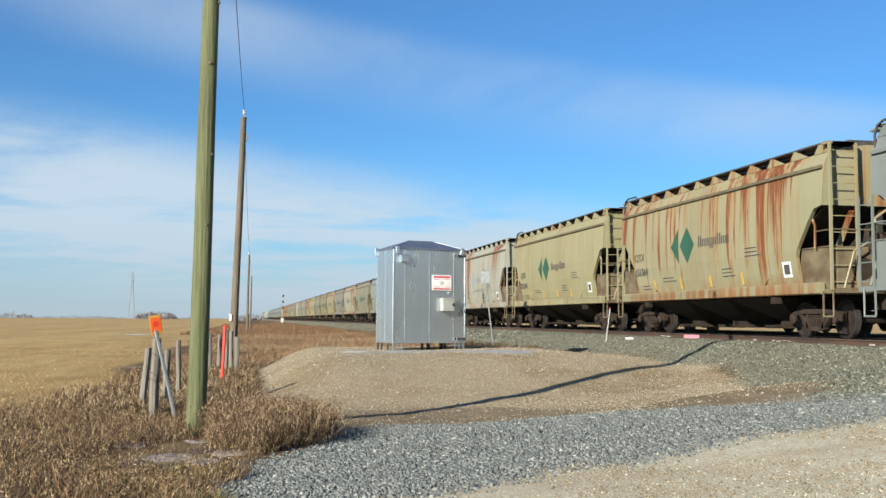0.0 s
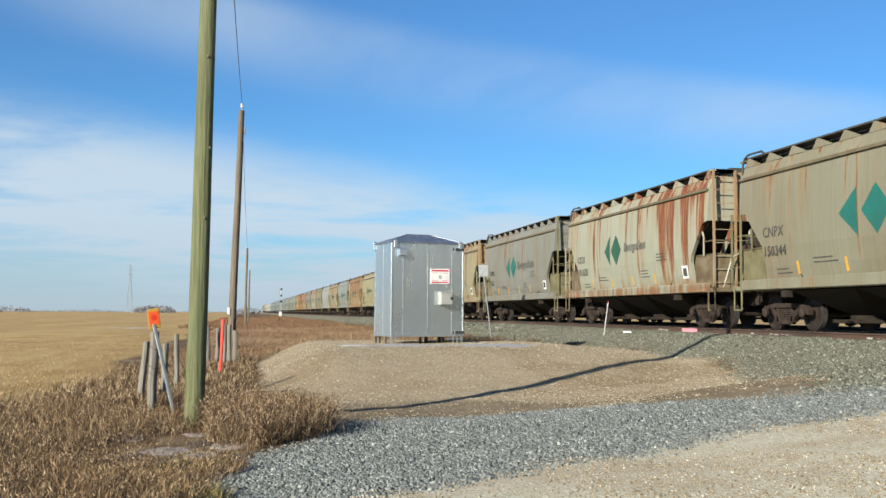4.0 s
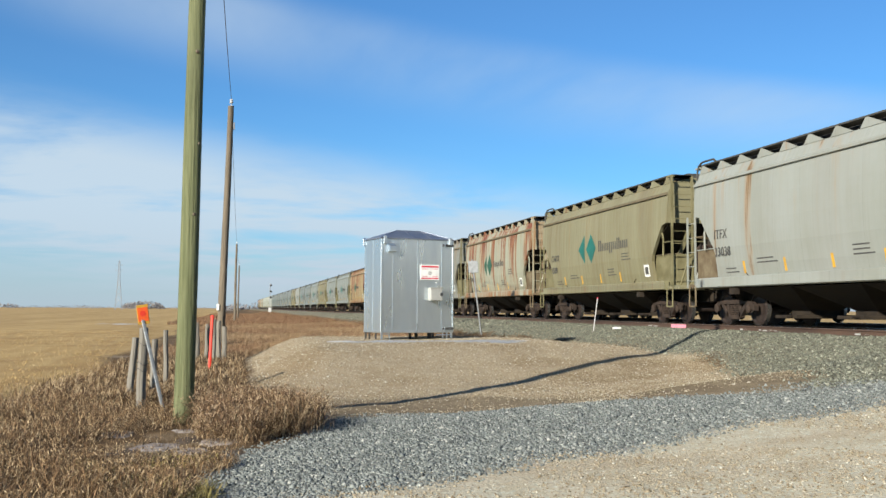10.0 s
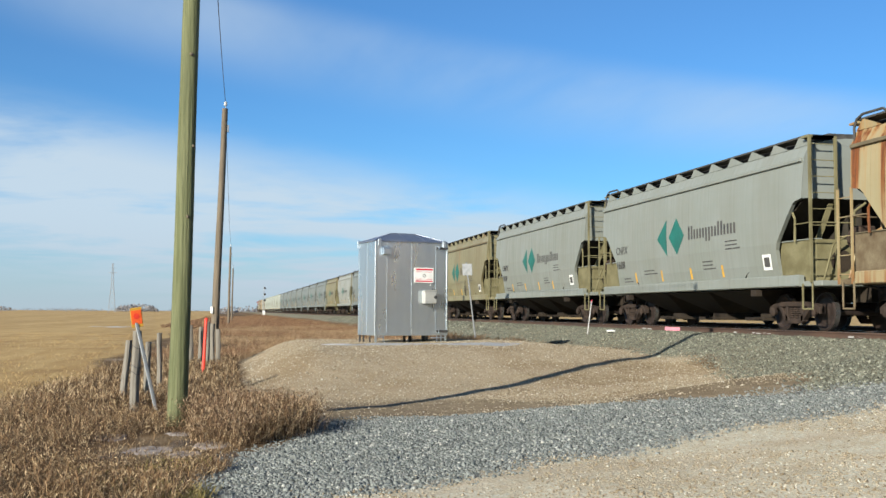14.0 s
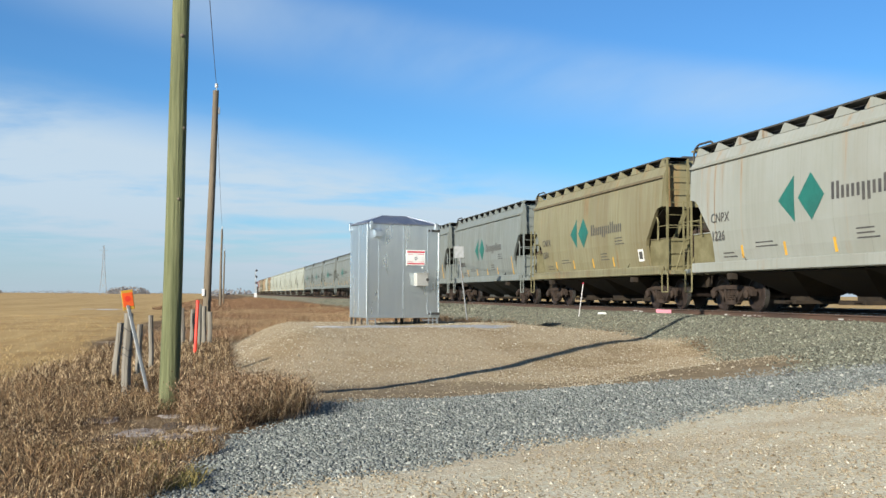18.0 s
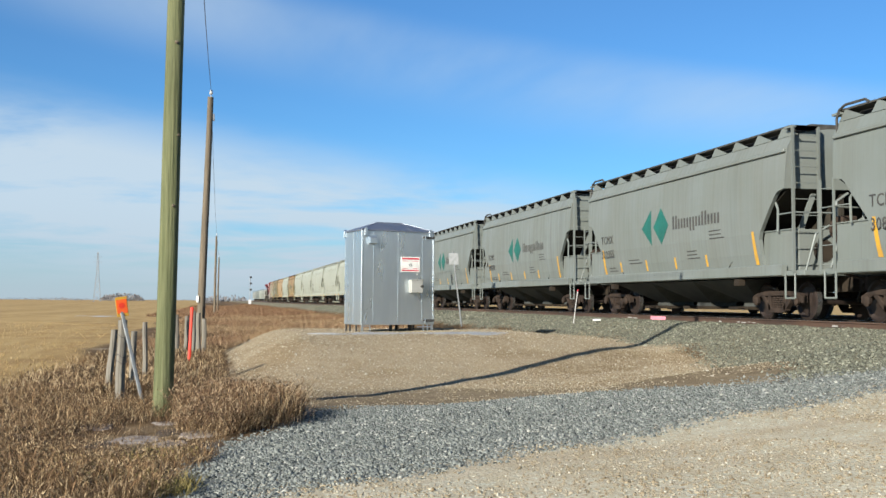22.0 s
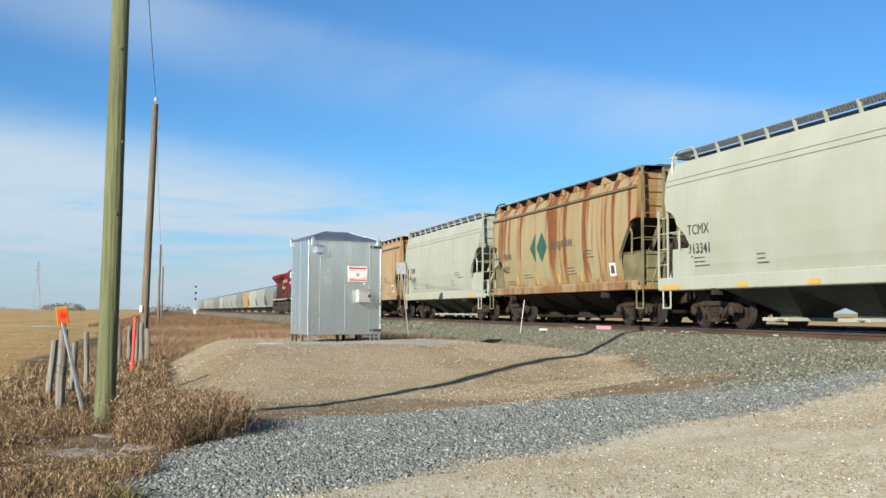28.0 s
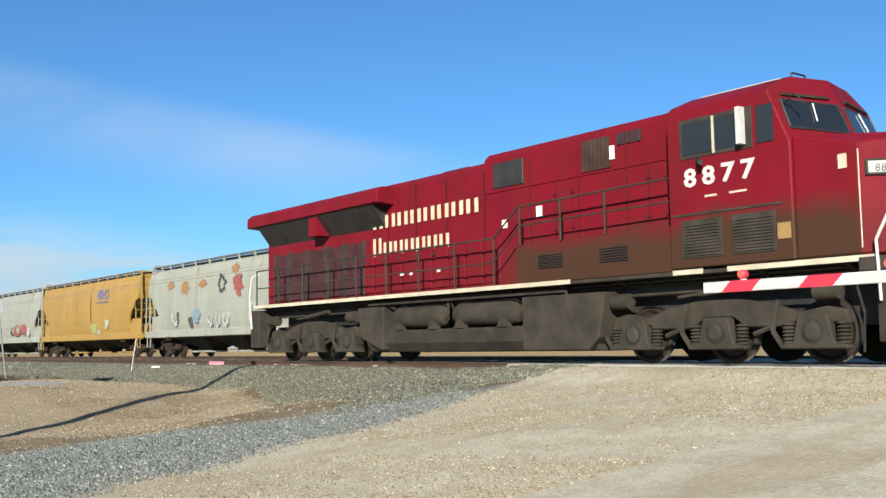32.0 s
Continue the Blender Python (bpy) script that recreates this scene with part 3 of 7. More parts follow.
def hopper_body(white):
    """Side sheets, end sheets and roof of a covered hopper as one shell."""
    g = G()
    out = side_outline(white)
    zs = sorted({p[1] for p in out} | {1.27, 1.42, 1.6, 1.85, 2.1, 2.4, 2.7, 3.0, 3.3, 3.55, 3.8, 3.95, 4.05, 4.18, 4.32})

    def end_y(z):
        return float(np.interp(z, [p[1] for p in reversed(out)], [p[0] for p in reversed(out)]))
    segs = 12
    for sx in (-1, 1):
        vs, fs = [], []
        for z in zs:
            e = end_y(z)
            for i in range(segs + 1):
                vs.append((sx * bulge(z, white), -e + 2 * e * i / segs, z))
        for a in range(len(zs) - 1):
            for i in range(segs):
                p = a * (segs + 1) + i
                fs.append((p, p + 1, p + segs + 2, p + segs + 1))
        g.add(vs, fs)
        for sy in (-1, 1):
            rim = [(sx * bulge(z, white), sy * end_y(z), z) for z in zs]
            inner = [(sx * (bulge(z, white) - 0.10), sy * (end_y(z) - 0.01), z) for z in zs]
            k = len(zs)
            g.add(rim + inner, [(i, i + 1, i + 1 + k, i + k) for i in range(k - 1)])
    ry, hw = end_y(4.32), bulge(4.32, white)
    prof = [(hw, 4.32), (1.0, 4.43), (0.45, 4.50), (-0.45, 4.50), (-1.0, 4.43), (-hw, 4.32)]
    vs = [(x, y, z) for y in (-ry, ry) for x, z in prof]
    g.add(vs, [(i, i + 1, i + 7, i + 6) for i in range(5)])
    low = [4.32, 4.05, 3.7, 3.3, 3.08]
    for sy in (-1, 1):
        g.add([(x, sy * ry, z) for x, z in prof], [tuple(range(6))])
        g.add([(s * (bulge(z, white) - 0.012), sy * (end_y(z) - 0.004), z) for z in low for s in (-1, 1)], [(2 * i, 2 * i + 1, 2 * i + 3, 2 * i + 2) for i in range(4)])
    return g


def slope_sheet(white, sy):
    """The slanting floor sheet seen through the cut corners of the side."""
    ry = 6.44 if white else 6.32
    g = G()
    lv = [(3.09, ry - 0.02), (1.95, 4.25), (1.27, 3.4)]
    g.add([(x, sy * (y - d), z - d) for d in (0.0, 0.03) for z, y in lv for x in (-1.49, 1.49)],
          [(0, 1, 3, 2), (2, 3, 5, 4), (6, 8, 9, 7), (8, 10, 11, 9), (0, 2, 8, 6), (2, 4, 10, 8), (1, 7, 9, 3), (3, 9, 11, 5), (0, 6, 7, 1), (4, 5, 11, 10)])
    return g


def ladder(x, y, z0, z1, w=0.42, along="y", n=8, r=0.021):
    """Two stiles and rungs; it stands at x and y and runs along y or x."""
    g = G()
    a, b = (-w / 2, w / 2)
    pt = (lambda d, z: (x, y + d, z)) if along == "y" else (lambda d, z: (x + d, y, z))
    for d in (a, b):
        g.rod(pt(d, z0), pt(d, z1), r, 4)
    for i in range(n):
        z = z0 + (z1 - z0) * (i + 0.5) / n
        g.rod(pt(a, z), pt(b, z), 0.014, 4)
    return g


def make_truck(parent, y, mats=(TRUCK, WHEEL, TREAD), plain=False):
    """A freight truck: two side frames, bolster, springs, two wheelsets."""
    t = part("truck", G().box(-1.0, 1.0, -0.22, 0.22, 0.42, 0.66), mats[0], parent, "rusty brown freight truck", pose(0, y, 0), 0.02)
    for sx in ((-1,) if plain else (-1, 1)):
        x = sx * 1.0
        g = G()
        top = [(-1.12, 0.40), (-1.12, 0.56), (-0.95, 0.64), (-0.45, 0.70), (0.45, 0.70), (0.95, 0.64), (1.12, 0.56), (1.12, 0.40), (0.92, 0.46), (0.72, 0.58), (-0.72, 0.58), (-0.92, 0.46)]
        g.prism(top, 0, x - 0.08, x + 0.08)
        g.prism([(-0.74, 0.58), (-0.60, 0.60), (-0.20, 0.27), (0.20, 0.27), (0.60, 0.60), (0.74, 0.58), (0.30, 0.17), (-0.30, 0.17)], 0, x - 0.07, x + 0.07)
        for sy in (-1, 1):
            g.box(x - 0.07, x + 0.07, sy * 0.34 - 0.05, sy * 0.34 + 0.05, 0.22, 0.66)
        part("side_frame", g, mats[0], t, bevel=0.012)
        if plain:
            continue
        sp = G().box(x - 0.06, x + 0.06, -0.24, 0.24, 0.27, 0.30)
        for dy in (-0.17, 0.0, 0.17):
            sp.rod((x, dy, 0.29), (x, dy, 0.58), 0.03, 5)
            for k in range(5):
                sp.lathe([(-0.02, 0.03), (-0.012, 0.07), (0.012, 0.07), (0.02, 0.03)], (x, dy, 0.33 + 0.052 * k), 2, 7)
        part("spring_nest", sp, mats[0], t)
        for sy in (-1, 1):
            part("bearing_cap", G().lathe([(-0.06, 0.10), (0.02, 0.12), (0.05, 0.075), (0.06, 0.03)], (x + sx * 0.10, sy * 0.89, 0.457), 0, 12) if sx > 0 else
                 G().lathe([(-0.06, 0.03), (-0.05, 0.075), (-0.02, 0.12), (0.06, 0.10)], (x - 0.10, sy * 0.89, 0.457), 0, 12), mats[0], t)
    for sy in (-1, 1):
        g = G()
        for sx in (-1, 1):
            c = (sx * 0.755, sy * 0.89, 0.457)
            g.lathe([(-0.075, 0.40), (-0.07, 0.455), (0.05, 0.457), (0.065, 0.40), (0.02, 0.34), (0.03, 0.16), (0.06, 0.10), (0.06, 0.02)] if sx > 0 else
                    [(-0.06, 0.02), (-0.06, 0.10), (-0.03, 0.16), (-0.02, 0.34), (-0.065, 0.40), (-0.05, 0.457), (0.07, 0.455), (0.075, 0.40)], c, 0, 24)
        g.rod((-0.7, sy * 0.89, 0.457), (0.7, sy * 0.89, 0.457), 0.085, 8)
        w = part("wheelset", g, mats[1], t, smooth=True)
        w.data.materials.append(mats[2])
        for p in w.data.polygons:
            r = math.hypot(p.center.y - sy * 0.89, p.center.z - 0.457)
            p.material_index = 1 if r > 0.44 and abs(p.normal.x) < 0.5 else 0
    return t


def hopper(white, tint, extra=0.0, plain=False):
    """One covered hopper car with all its parts, centred on its middle at the rail. extra: metres added to each half."""
    e = empty("hopper_car", pose(0, 0, 0), "covered hopper car", "railcar")

    def f(y):
        return y + math.copysign(extra * min(1.0, abs(y) / 4.0), y)

    def hp(name, g, mat, label="", bevel=0.0, smooth=False):
        g.v = [(x, f(y), z) for x, y, z in g.v]
        return part(name, g, mat, e, label, None, bevel, smooth)

    hp("body", hopper_body(white), tint)
    for sy in (-1, 1):
        hp("slope_sheet", slope_sheet(white, sy), PALESLOPE if white else SLOPE, "dusty slope sheet" if white else "near-black brown slope sheet")
    for sx in (-1, 1):
        hp("side_sill", G().prism([(sx * 1.60, 0.98), (sx * 1.48, 0.96), (sx * 1.48, 1.31), (sx * 1.60, 1.31), (sx * 1.615, 1.29), (sx * 1.615, 1.00)] if white else
               [(sx * 1.60, 1.04), (sx * 1.48, 1.03), (sx * 1.48, 1.30), (sx * 1.60, 1.31), (sx * 1.625, 1.29), (sx * 1.625, 1.06)], 1, -(6.9 if white else 6.2), 6.9 if white else 6.2), tint)
        if white:
            for z, w in ((3.72, 1.588), (3.86, 1.560)):
                hp("side_seam", G().box(min(sx * (w - 0.03), sx * (w + 0.008)), max(sx * (w - 0.03), sx * (w + 0.008)), -6.5, 6.5, z - 0.007, z + 0.007), PALESLOPE, "thin raised lap seam")
        else:
            hp("top_chord", G().box(min(sx * 1.54, sx * 1.615), max(sx * 1.54, sx * 1.615), -6.33, 6.33, 3.93, 4.01), CHORD, bevel=0.01)
        if white and not plain:
            # open grating: bearing bars along the car, cross bars between them
            g = G()
            for k in range(6):
                x = sx * (1.03 + 0.084 * k)
                g.box(x - 0.006, x + 0.006, -6.35, 6.35, 4.545, 4.57)
            for k in range(128):
                y = -6.35 + 0.1 * k
                g.box(min(sx * 1.03, sx * 1.45), max(sx * 1.03, sx * 1.45), y - 0.007, y + 0.007, 4.552, 4.566)
            hp("roof_walk", g, ZINCGRATE, "open steel grating walkway")
        else:
            hp("roof_walk", G().box(min(sx * 1.02, sx * 1.42), max(sx * 1.02, sx * 1.42), -6.35, 6.35, 4.53, 4.57), GRATE, "dark steel grating walkway")
    if plain:
        for sy in (-1, 1):
            make_truck(e, f(sy * 5.05), plain=True)
            hp("end_platform", G().box(-1.5, 1.5, min(sy * 5.0, sy * 6.95), max(sy * 5.0, sy * 6.95), 1.02, 1.16), tint)
            hp("ladder", ladder(-1.56, sy * 6.50, 0.75, 4.45, 0.40, "y", 9), tint)
        hp("discharge_bay", G().prism([(-4.2, 1.0), (4.2, 1.0), (3.0, 0.32), (-3.0, 0.32)], 0, -0.9, 0.9), UNDER, "dark discharge bays")
        return e
    if white:
        hp("hatch_coaming", G().prism([(-0.98, 4.30), (-0.96, 4.53), (-0.90, 4.545), (0.90, 4.545), (0.96, 4.53), (0.98, 4.30)], 1, -6.3, 6.3), GRATE, "low dark hatch coaming along the roof")
    else:
        hp("hatch_coaming", G().prism([(-0.98, 4.36), (-0.96, 4.59), (-0.86, 4.62), (0.86, 4.62), (0.96, 4.59), (0.98, 4.36)], 1, -6.3, 6.3), GRATE, "dark hatch coaming along the roof")
    n = 13 if white else 12
    for i in range(n):
        if white:
            y = -6.3 + 12.6 * i / 12
            hp("walk_post", G().prism([(-1.36, 4.20), (-1.31, 4.20), (-1.43, 4.585), (-1.48, 4.585)], 1, y - 0.035, y + 0.035), tint)
        else:
            y = -6.05 + 12.1 * i / 11
            hp("walk_bracket", G().prism([(y - 0.56, 4.315), (y + 0.30, 4.315), (y + 0.10, 4.53), (y + 0.02, 4.53)], 0, -1.42, -1.385), tint)
    edge = 6.70 if white else 6.58
    for sx in (-1, 1):
        for sy in (-1, 1):
            if sy * sx > 0:
                # the tall ladder stands on the end, from the deck to the roof
                hp("end_ladder", ladder(sx * 1.20, sy * edge, 1.12, 4.50, 0.66, "x", 9, 0.042), tint)
                hp("ladder_bracket", G().box(min(sx * 1.56, sx * 0.84), max(sx * 1.56, sx * 0.84), min(sy * edge, sy * (edge - 0.30)), max(sy * edge, sy * (edge - 0.30)), 4.47, 4.52), tint)
                hp("diagonal_brace", G().prism([(sx * 1.16, 2.10), (sx * 1.02, 2.10), (sx * 0.66, 2.98), (sx * 0.78, 3.02)], 1, sy * 6.14 - 0.02, sy * 6.14 + 0.02), tint)
            else:
                hp("side_ladder", ladder(sx * 1.52, sy * (edge + 0.10), 1.05, 3.12, 0.50, "y", 5, 0.032), tint)
            hp("end_panel", G().prism([(sy * 5.06, 1.17), (sy * 6.50, 1.17), (sy * 6.50, 2.12), (sy * 5.14, 2.12), (sy * 5.08, 1.95)], 0, sx * 1.36, sx * 1.41) if not white else
               G().prism([(sy * 5.10, 1.24), (sy * 6.40, 1.24), (sy * 6.40, 2.06), (sy * 5.34, 2.06), (sy * 5.22, 2.00), (sy * 5.12, 1.80)], 0, sx * 1.40, sx * 1.46), tint)
            if not white:
                hp("panel_ledge", G().box(min(sx * 1.20, sx * 1.44), max(sx * 1.20, sx * 1.44), min(sy * 5.12, sy * 6.52), max(sy * 5.12, sy * 6.52), 2.12, 2.145), CHORD)
            if sx < 0:
                hp("corner_pipe", G().path([(sx * 1.50, sy * 5.86, 2.10), (sx * 1.50, sy * 5.88, 2.62), (sx * 1.48, sy * 5.72, 2.84)] if not white else [(sx * 1.52, sy * 5.92, 2.04), (sx * 1.52, sy * 5.92, 2.52), (sx * 1.52, sy * 5.78, 2.66)], 0.03, 6), tint)
                hp("hand_rail", G().path([(sx * 1.50, sy * 5.88, 2.50), (sx * 1.52, sy * edge, 2.50), (sx * 0.5, sy * (edge + 0.02), 2.50)], 0.018, 5), tint)
                hp("end_rail", G().path([(sx * 0.55, sy * 6.78, 1.1), (sx * 0.55, sy * 6.78, 2.75), (sx * 0.25, sy * 6.78, 2.95)], 0.035).path([(sx * 1.38, sy * 6.80, 1.1), (sx * 1.10, sy * 6.80, 2.0), (sx * 0.55, sy * 6.78, 2.3)], 0.026), tint)
                if sy > 0:
                    hp("grab_hoop", G().path([(sx * 1.50, sy * 6.30, 4.02), (sx * 1.47, sy * 6.36, 4.38), (sx * 1.46, sy * 6.28, 4.55), (sx * 1.44, sy * 6.10, 4.64), (sx * 1.42, sy * 5.45, 4.64), (sx * 1.42, sy * 5.30, 4.56)], 0.03).rod((sx * 1.46, sy * 6.28, 4.55), (sx * 0.95, sy * 6.28, 4.55), 0.026, 5), GRATE if not white else tint)
                hp("end_frame", G().box(min(sx * 1.44, sx * 0.84), max(sx * 1.44, sx * 0.84), sy * 6.42 - 0.16, sy * 6.42 + 0.16, 4.47, 4.52), tint)
            hp("stirrup", G().path([(sx * 1.58, sy * 6.3, 1.1), (sx * 1.58, sy * 6.3, 0.52), (sx * 1.58, sy * 6.7, 0.52), (sx * 1.58, sy * 6.7, 1.1)], 0.024), tint if white else CHORD)
    if white:
        for sy in (-1, 1):
            hp("end_cone", G().prism([(-1.10, 2.06), (-0.70, 2.06), (-0.84, 3.02), (-0.98, 3.02)], 1, sy * 6.2 - 0.02, sy * 6.2 + 0.02), tint)
            hp("equipment_box", G().box(-1.30, -0.70, min(sy * 5.7, sy * 6.2), max(sy * 5.7, sy * 6.2), 1.2, 1.75), tint, bevel=0.02)
    # brake gear on the far end and the hose between the cars
    hp("hand_brake", G().lathe([(-0.03, 0.05), (-0.02, 0.27), (0.02, 0.29), (0.03, 0.06)], (-1.02, 6.92, 2.05), 1, 16), TRUCK, "rusty brake wheel")
    hp("brake_housing", G().box(-1.20, -0.80, 6.62, 6.88, 1.72, 2.32), TRUCK, "rusty brake housing", bevel=0.03)
    hp("brake_rod", G().path([(-1.0, 6.80, 1.75), (-1.08, 6.84, 1.30), (-1.15, 6.60, 1.05), (-1.20, 5.9, 0.92)], 0.035, 6), TRUCK)
    hp("air_hose", G().path([(-0.45, 6.95, 0.86), (-0.48, 7.08, 0.60), (-0.42, 7.22, 0.48), (-0.34, 7.30, 0.46)], 0.03, 6), UNDER)
    for sy in (-1, 1):
        hp("end_platform", G().box(-1.5, 1.5, min(sy * 5.3, sy * 6.95), max(sy * 5.3, sy * 6.95), 1.04, 1.16), tint, bevel=0.01)
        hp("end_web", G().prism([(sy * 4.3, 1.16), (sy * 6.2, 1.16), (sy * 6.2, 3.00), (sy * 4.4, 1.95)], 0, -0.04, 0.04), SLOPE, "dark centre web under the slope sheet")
        if not white:
            hp("end_bulkhead", G().box(-1.36, 1.36, sy * 6.50 - 0.02, sy * 6.50 + 0.02, 1.16, 2.12), tint, bevel=0.008)
            # flat dark disc on the plate, for the shade inside a hole
            hp("bulkhead_hole", G().lathe([(-0.012, 0.27), (0.012, 0.27)], (-0.72, sy * 6.515, 1.62), 1, 20), UNDER, "dark disc for the shade of a round bulkhead opening")
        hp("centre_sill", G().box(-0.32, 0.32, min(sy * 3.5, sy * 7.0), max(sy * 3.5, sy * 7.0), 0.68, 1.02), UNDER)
        hp("coupler", G().box(-0.14, 0.14, min(sy * 6.9, sy * 7.2), max(sy * 6.9, sy * 7.2), 0.72, 0.98).box(-0.2, 0.2, min(sy * 7.12, sy * 7.29), max(sy * 7.12, sy * 7.29), 0.70, 1.0), TRUCK, bevel=0.03)
        make_truck(e, f(sy * 5.05))
    for cy in (-2.75, 0.0, 2.75):
        vs = []
        for z, hx, hy in ((1.0, 1.46, 1.34), (0.42, 0.42, 0.42), (0.30, 0.42, 0.42)):
            vs += [(sx * hx, cy + sy * hy, z) for sx, sy in ((-1, -1), (1, -1), (1, 1), (-1, 1))]
        g = G().add(vs, [(k * 4 + i, k * 4 + (i + 1) % 4, k * 4 + 4 + (i + 1) % 4, k * 4 + 4 + i) for k in range(2) for i in range(4)] + [(8, 9, 10, 11)])
        hp("discharge_bay", g, UNDER, "dark-toned discharge bay")
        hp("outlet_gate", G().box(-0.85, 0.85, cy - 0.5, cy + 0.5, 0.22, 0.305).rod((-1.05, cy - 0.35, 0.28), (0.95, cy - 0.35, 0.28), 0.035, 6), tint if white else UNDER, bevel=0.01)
    hp("brake_cylinder", G().lathe([(-0.3, 0.05), (-0.28, 0.16), (0.28, 0.16), (0.3, 0.05)], (-0.75, -5.9, 1.45), 1, 12), UNDER, smooth=True)
    hp("air_reservoir", G().lathe([(-0.45, 0.06), (-0.38, 0.2), (0.38, 0.2), (0.45, 0.06)], (-0.4, 5.8, 1.45), 0, 12), UNDER, smooth=True)
    for y in (-4.1, 4.1):
        hp("jack_pad", G().box(-1.61, -1.45, y - 0.13, y + 0.13, 0.84, 1.0), UNDER)
    return e


X_FACE = -1.606


def wordmark(g, y0, length, z, h, pattern, x=X_FACE, stroke=0.29):
    """A word as plain upright bars, two a letter; pattern gives the bars' heights (a tall, x small, p hanging)."""
    step = length / len(pattern)
    for i, k in enumerate(pattern):
        y = y0 - i * step
        lo, hi = (z, z + h) if k == "a" else (z - 0.28 * h, z + 0.72 * h) if k == "p" else (z, z + 0.72 * h)
        for d in (0.0, 0.80 - stroke):
            a, b = y - step * (d + stroke), y - step * d
            g.add([(x - 0.004, p, q) for p, q in ((a, lo), (b, lo), (b, hi), (a, hi))], [(0, 1, 2, 3)])
    return g


def mark_sets():
    """Meshes of the paint marks on the camera's side, shared by all cars."""
    x0, x1 = X_FACE - 0.006, X_FACE + 0.003
    dia, small = G(), G()
    for g, c, w, a, b in ((dia, LOGO_Y, 0.52, 0.68, 1.36), (small, 0.95, 0.50, 0.60, 1.14)):
        for k in range(-6, 6):
            q0, q1 = k / 6, (k + 1) / 6
            v0, v1 = 1 - abs(q0), 1 - abs(q1)
            for l0, r0, l1, r1 in ((c + w * v0, c - w * v0, c + w * v1, c - w * v1), (c + a + (b - a) * v0, c + a, c + a + (b - a) * v1, c + a)):
                g.add([(x0, l0, LOGO_Z + 0.54 * q0), (x0, r0, LOGO_Z + 0.54 * q0), (x0, r1, LOGO_Z + 0.54 * q1), (x0, l1, LOGO_Z + 0.54 * q1)], [(0, 1, 2, 3)])
    word = wordmark(G(), LOGO_Y - 0.78, 2.85, LOGO_Z - 0.15, 0.38, "axxpxaxx")
    small_word = wordmark(G(), 0.16, 1.95, LOGO_Z - 0.11, 0.31, "axxpxaxx")
    st = G()
    for y, z, w, n in ((4.6, 1.42, 0.7, 2), (2.9, 1.62, 1.0, 2), (-1.2, 1.62, 0.75, 3), (-2.6, 2.1, 0.8, 3)):
        for k in range(n):
            st.box(x0, x1, y - w * (0.8 + 0.2 * ((k * 7) % 3 == 0)), y, z + 0.10 * k, z + 0.10 * k + 0.03)
    plain = G()
    for y, z, w, n in ((-2.79, 2.02, 0.85, 2), (-3.2, 1.90, 0.85, 1), (-2.13, 1.58, 0.55, 3), (2.35, 1.52, 0.45, 3), (5.1, 1.56, 0.7, 3)):
        for k in range(n):
            plain.box(x0, x1, y - w * (0.75 + 0.25 * ((k * 5) % 3 == 0)), y, z + 0.10 * k, z + 0.10 * k + 0.026)
    label = G().box(x0, x1, -4.84, -4.44, 1.48, 1.86)
    hole = G().box(x0 - 0.003, x0, -4.77, -4.51, 1.55, 1.79)
    refl = G()
    for y in (3.6, 1.6, -0.4, -2.3):
        refl.box(x0, x1, y - 0.05, y + 0.05, 1.38, 1.70)
    corner = G()
    for y in (4.86, -4.98):
        for k in range(4):
            p, q = k / 4, (k + 1) / 4
            corner.add([(x0, y + d, 1.34 + 0.82 * h) for d, h in ((0.08 * p, p), (0.16 + 0.03 * p, p), (0.16 + 0.03 * q, q), (0.08 * q, q))], [(0, 1, 2, 3)])
    amber = G()
    for y in (6.2, 2.83, 0.19, -2.5, -5.48):
        amber.box(-1.622, -1.612, y - (0.46 if abs(y) > 5 else 0.20), y + (0.46 if abs(y) > 5 else 0.20), 1.01, 1.11)
    for g in (dia, small, word, small_word, st, label, hole, refl, corner):
        g.v = [(x + 1.605 - bulge(z, False), y, z) for x, y, z in g.v]
    plain.v = [(x + 1.605 - bulge(z, True), y, z) for x, y, z in plain.v]
    return {k: g.mesh(k, mt) for k, g, mt in (("diamond_logo", dia, TEAL), ("wordmark", word, BLACK), ("small_diamond_logo", small, GREENP), ("small_wordmark", small_word, BLACK), ("corner_reflector", corner, AMBER), ("stencil", st, BLACK), ("plain_stencil", plain, BLACK), ("consolidated_label", label, WHITEP), ("label_panel", hole, BLACK), ("reflector_strip", refl, AMBER), ("sill_reflector", amber, AMBER))}


MARKS = mark_sets()
FONT_CACHE = {}


def lettering(text, size, bold=0.0, space=1.05):
    """A flat mesh of readable characters in the y-z plane, read from the -x side."""
    if (text, size) not in FONT_CACHE:
        cu = bpy.data.curves.new("lettering", "FONT")
        cu.body, cu.size, cu.extrude, cu.resolution_u, cu.space_character, cu.offset = text, size, 0.003, 2, space, bold
        ob = bpy.data.objects.new("lettering", cu)
        me = bpy.data.meshes.new_from_object(ob)
        bpy.data.objects.remove(ob)
        me.transform(Matrix(((0, 0, -1, 0), (-1, 0, 0, 0), (0, 1, 0, 0), (0, 0, 0, 1))))
        FONT_CACHE[text, size] = me
    return FONT_CACHE[text, size]


HOPPERS = {}
ENDS = ("end_ladder", "side_ladder", "end_panel", "end_bulkhead", "corner_pipe", "hand_rail", "end_rail", "diagonal_brace", "ladder_bracket", "end_frame", "stirrup")


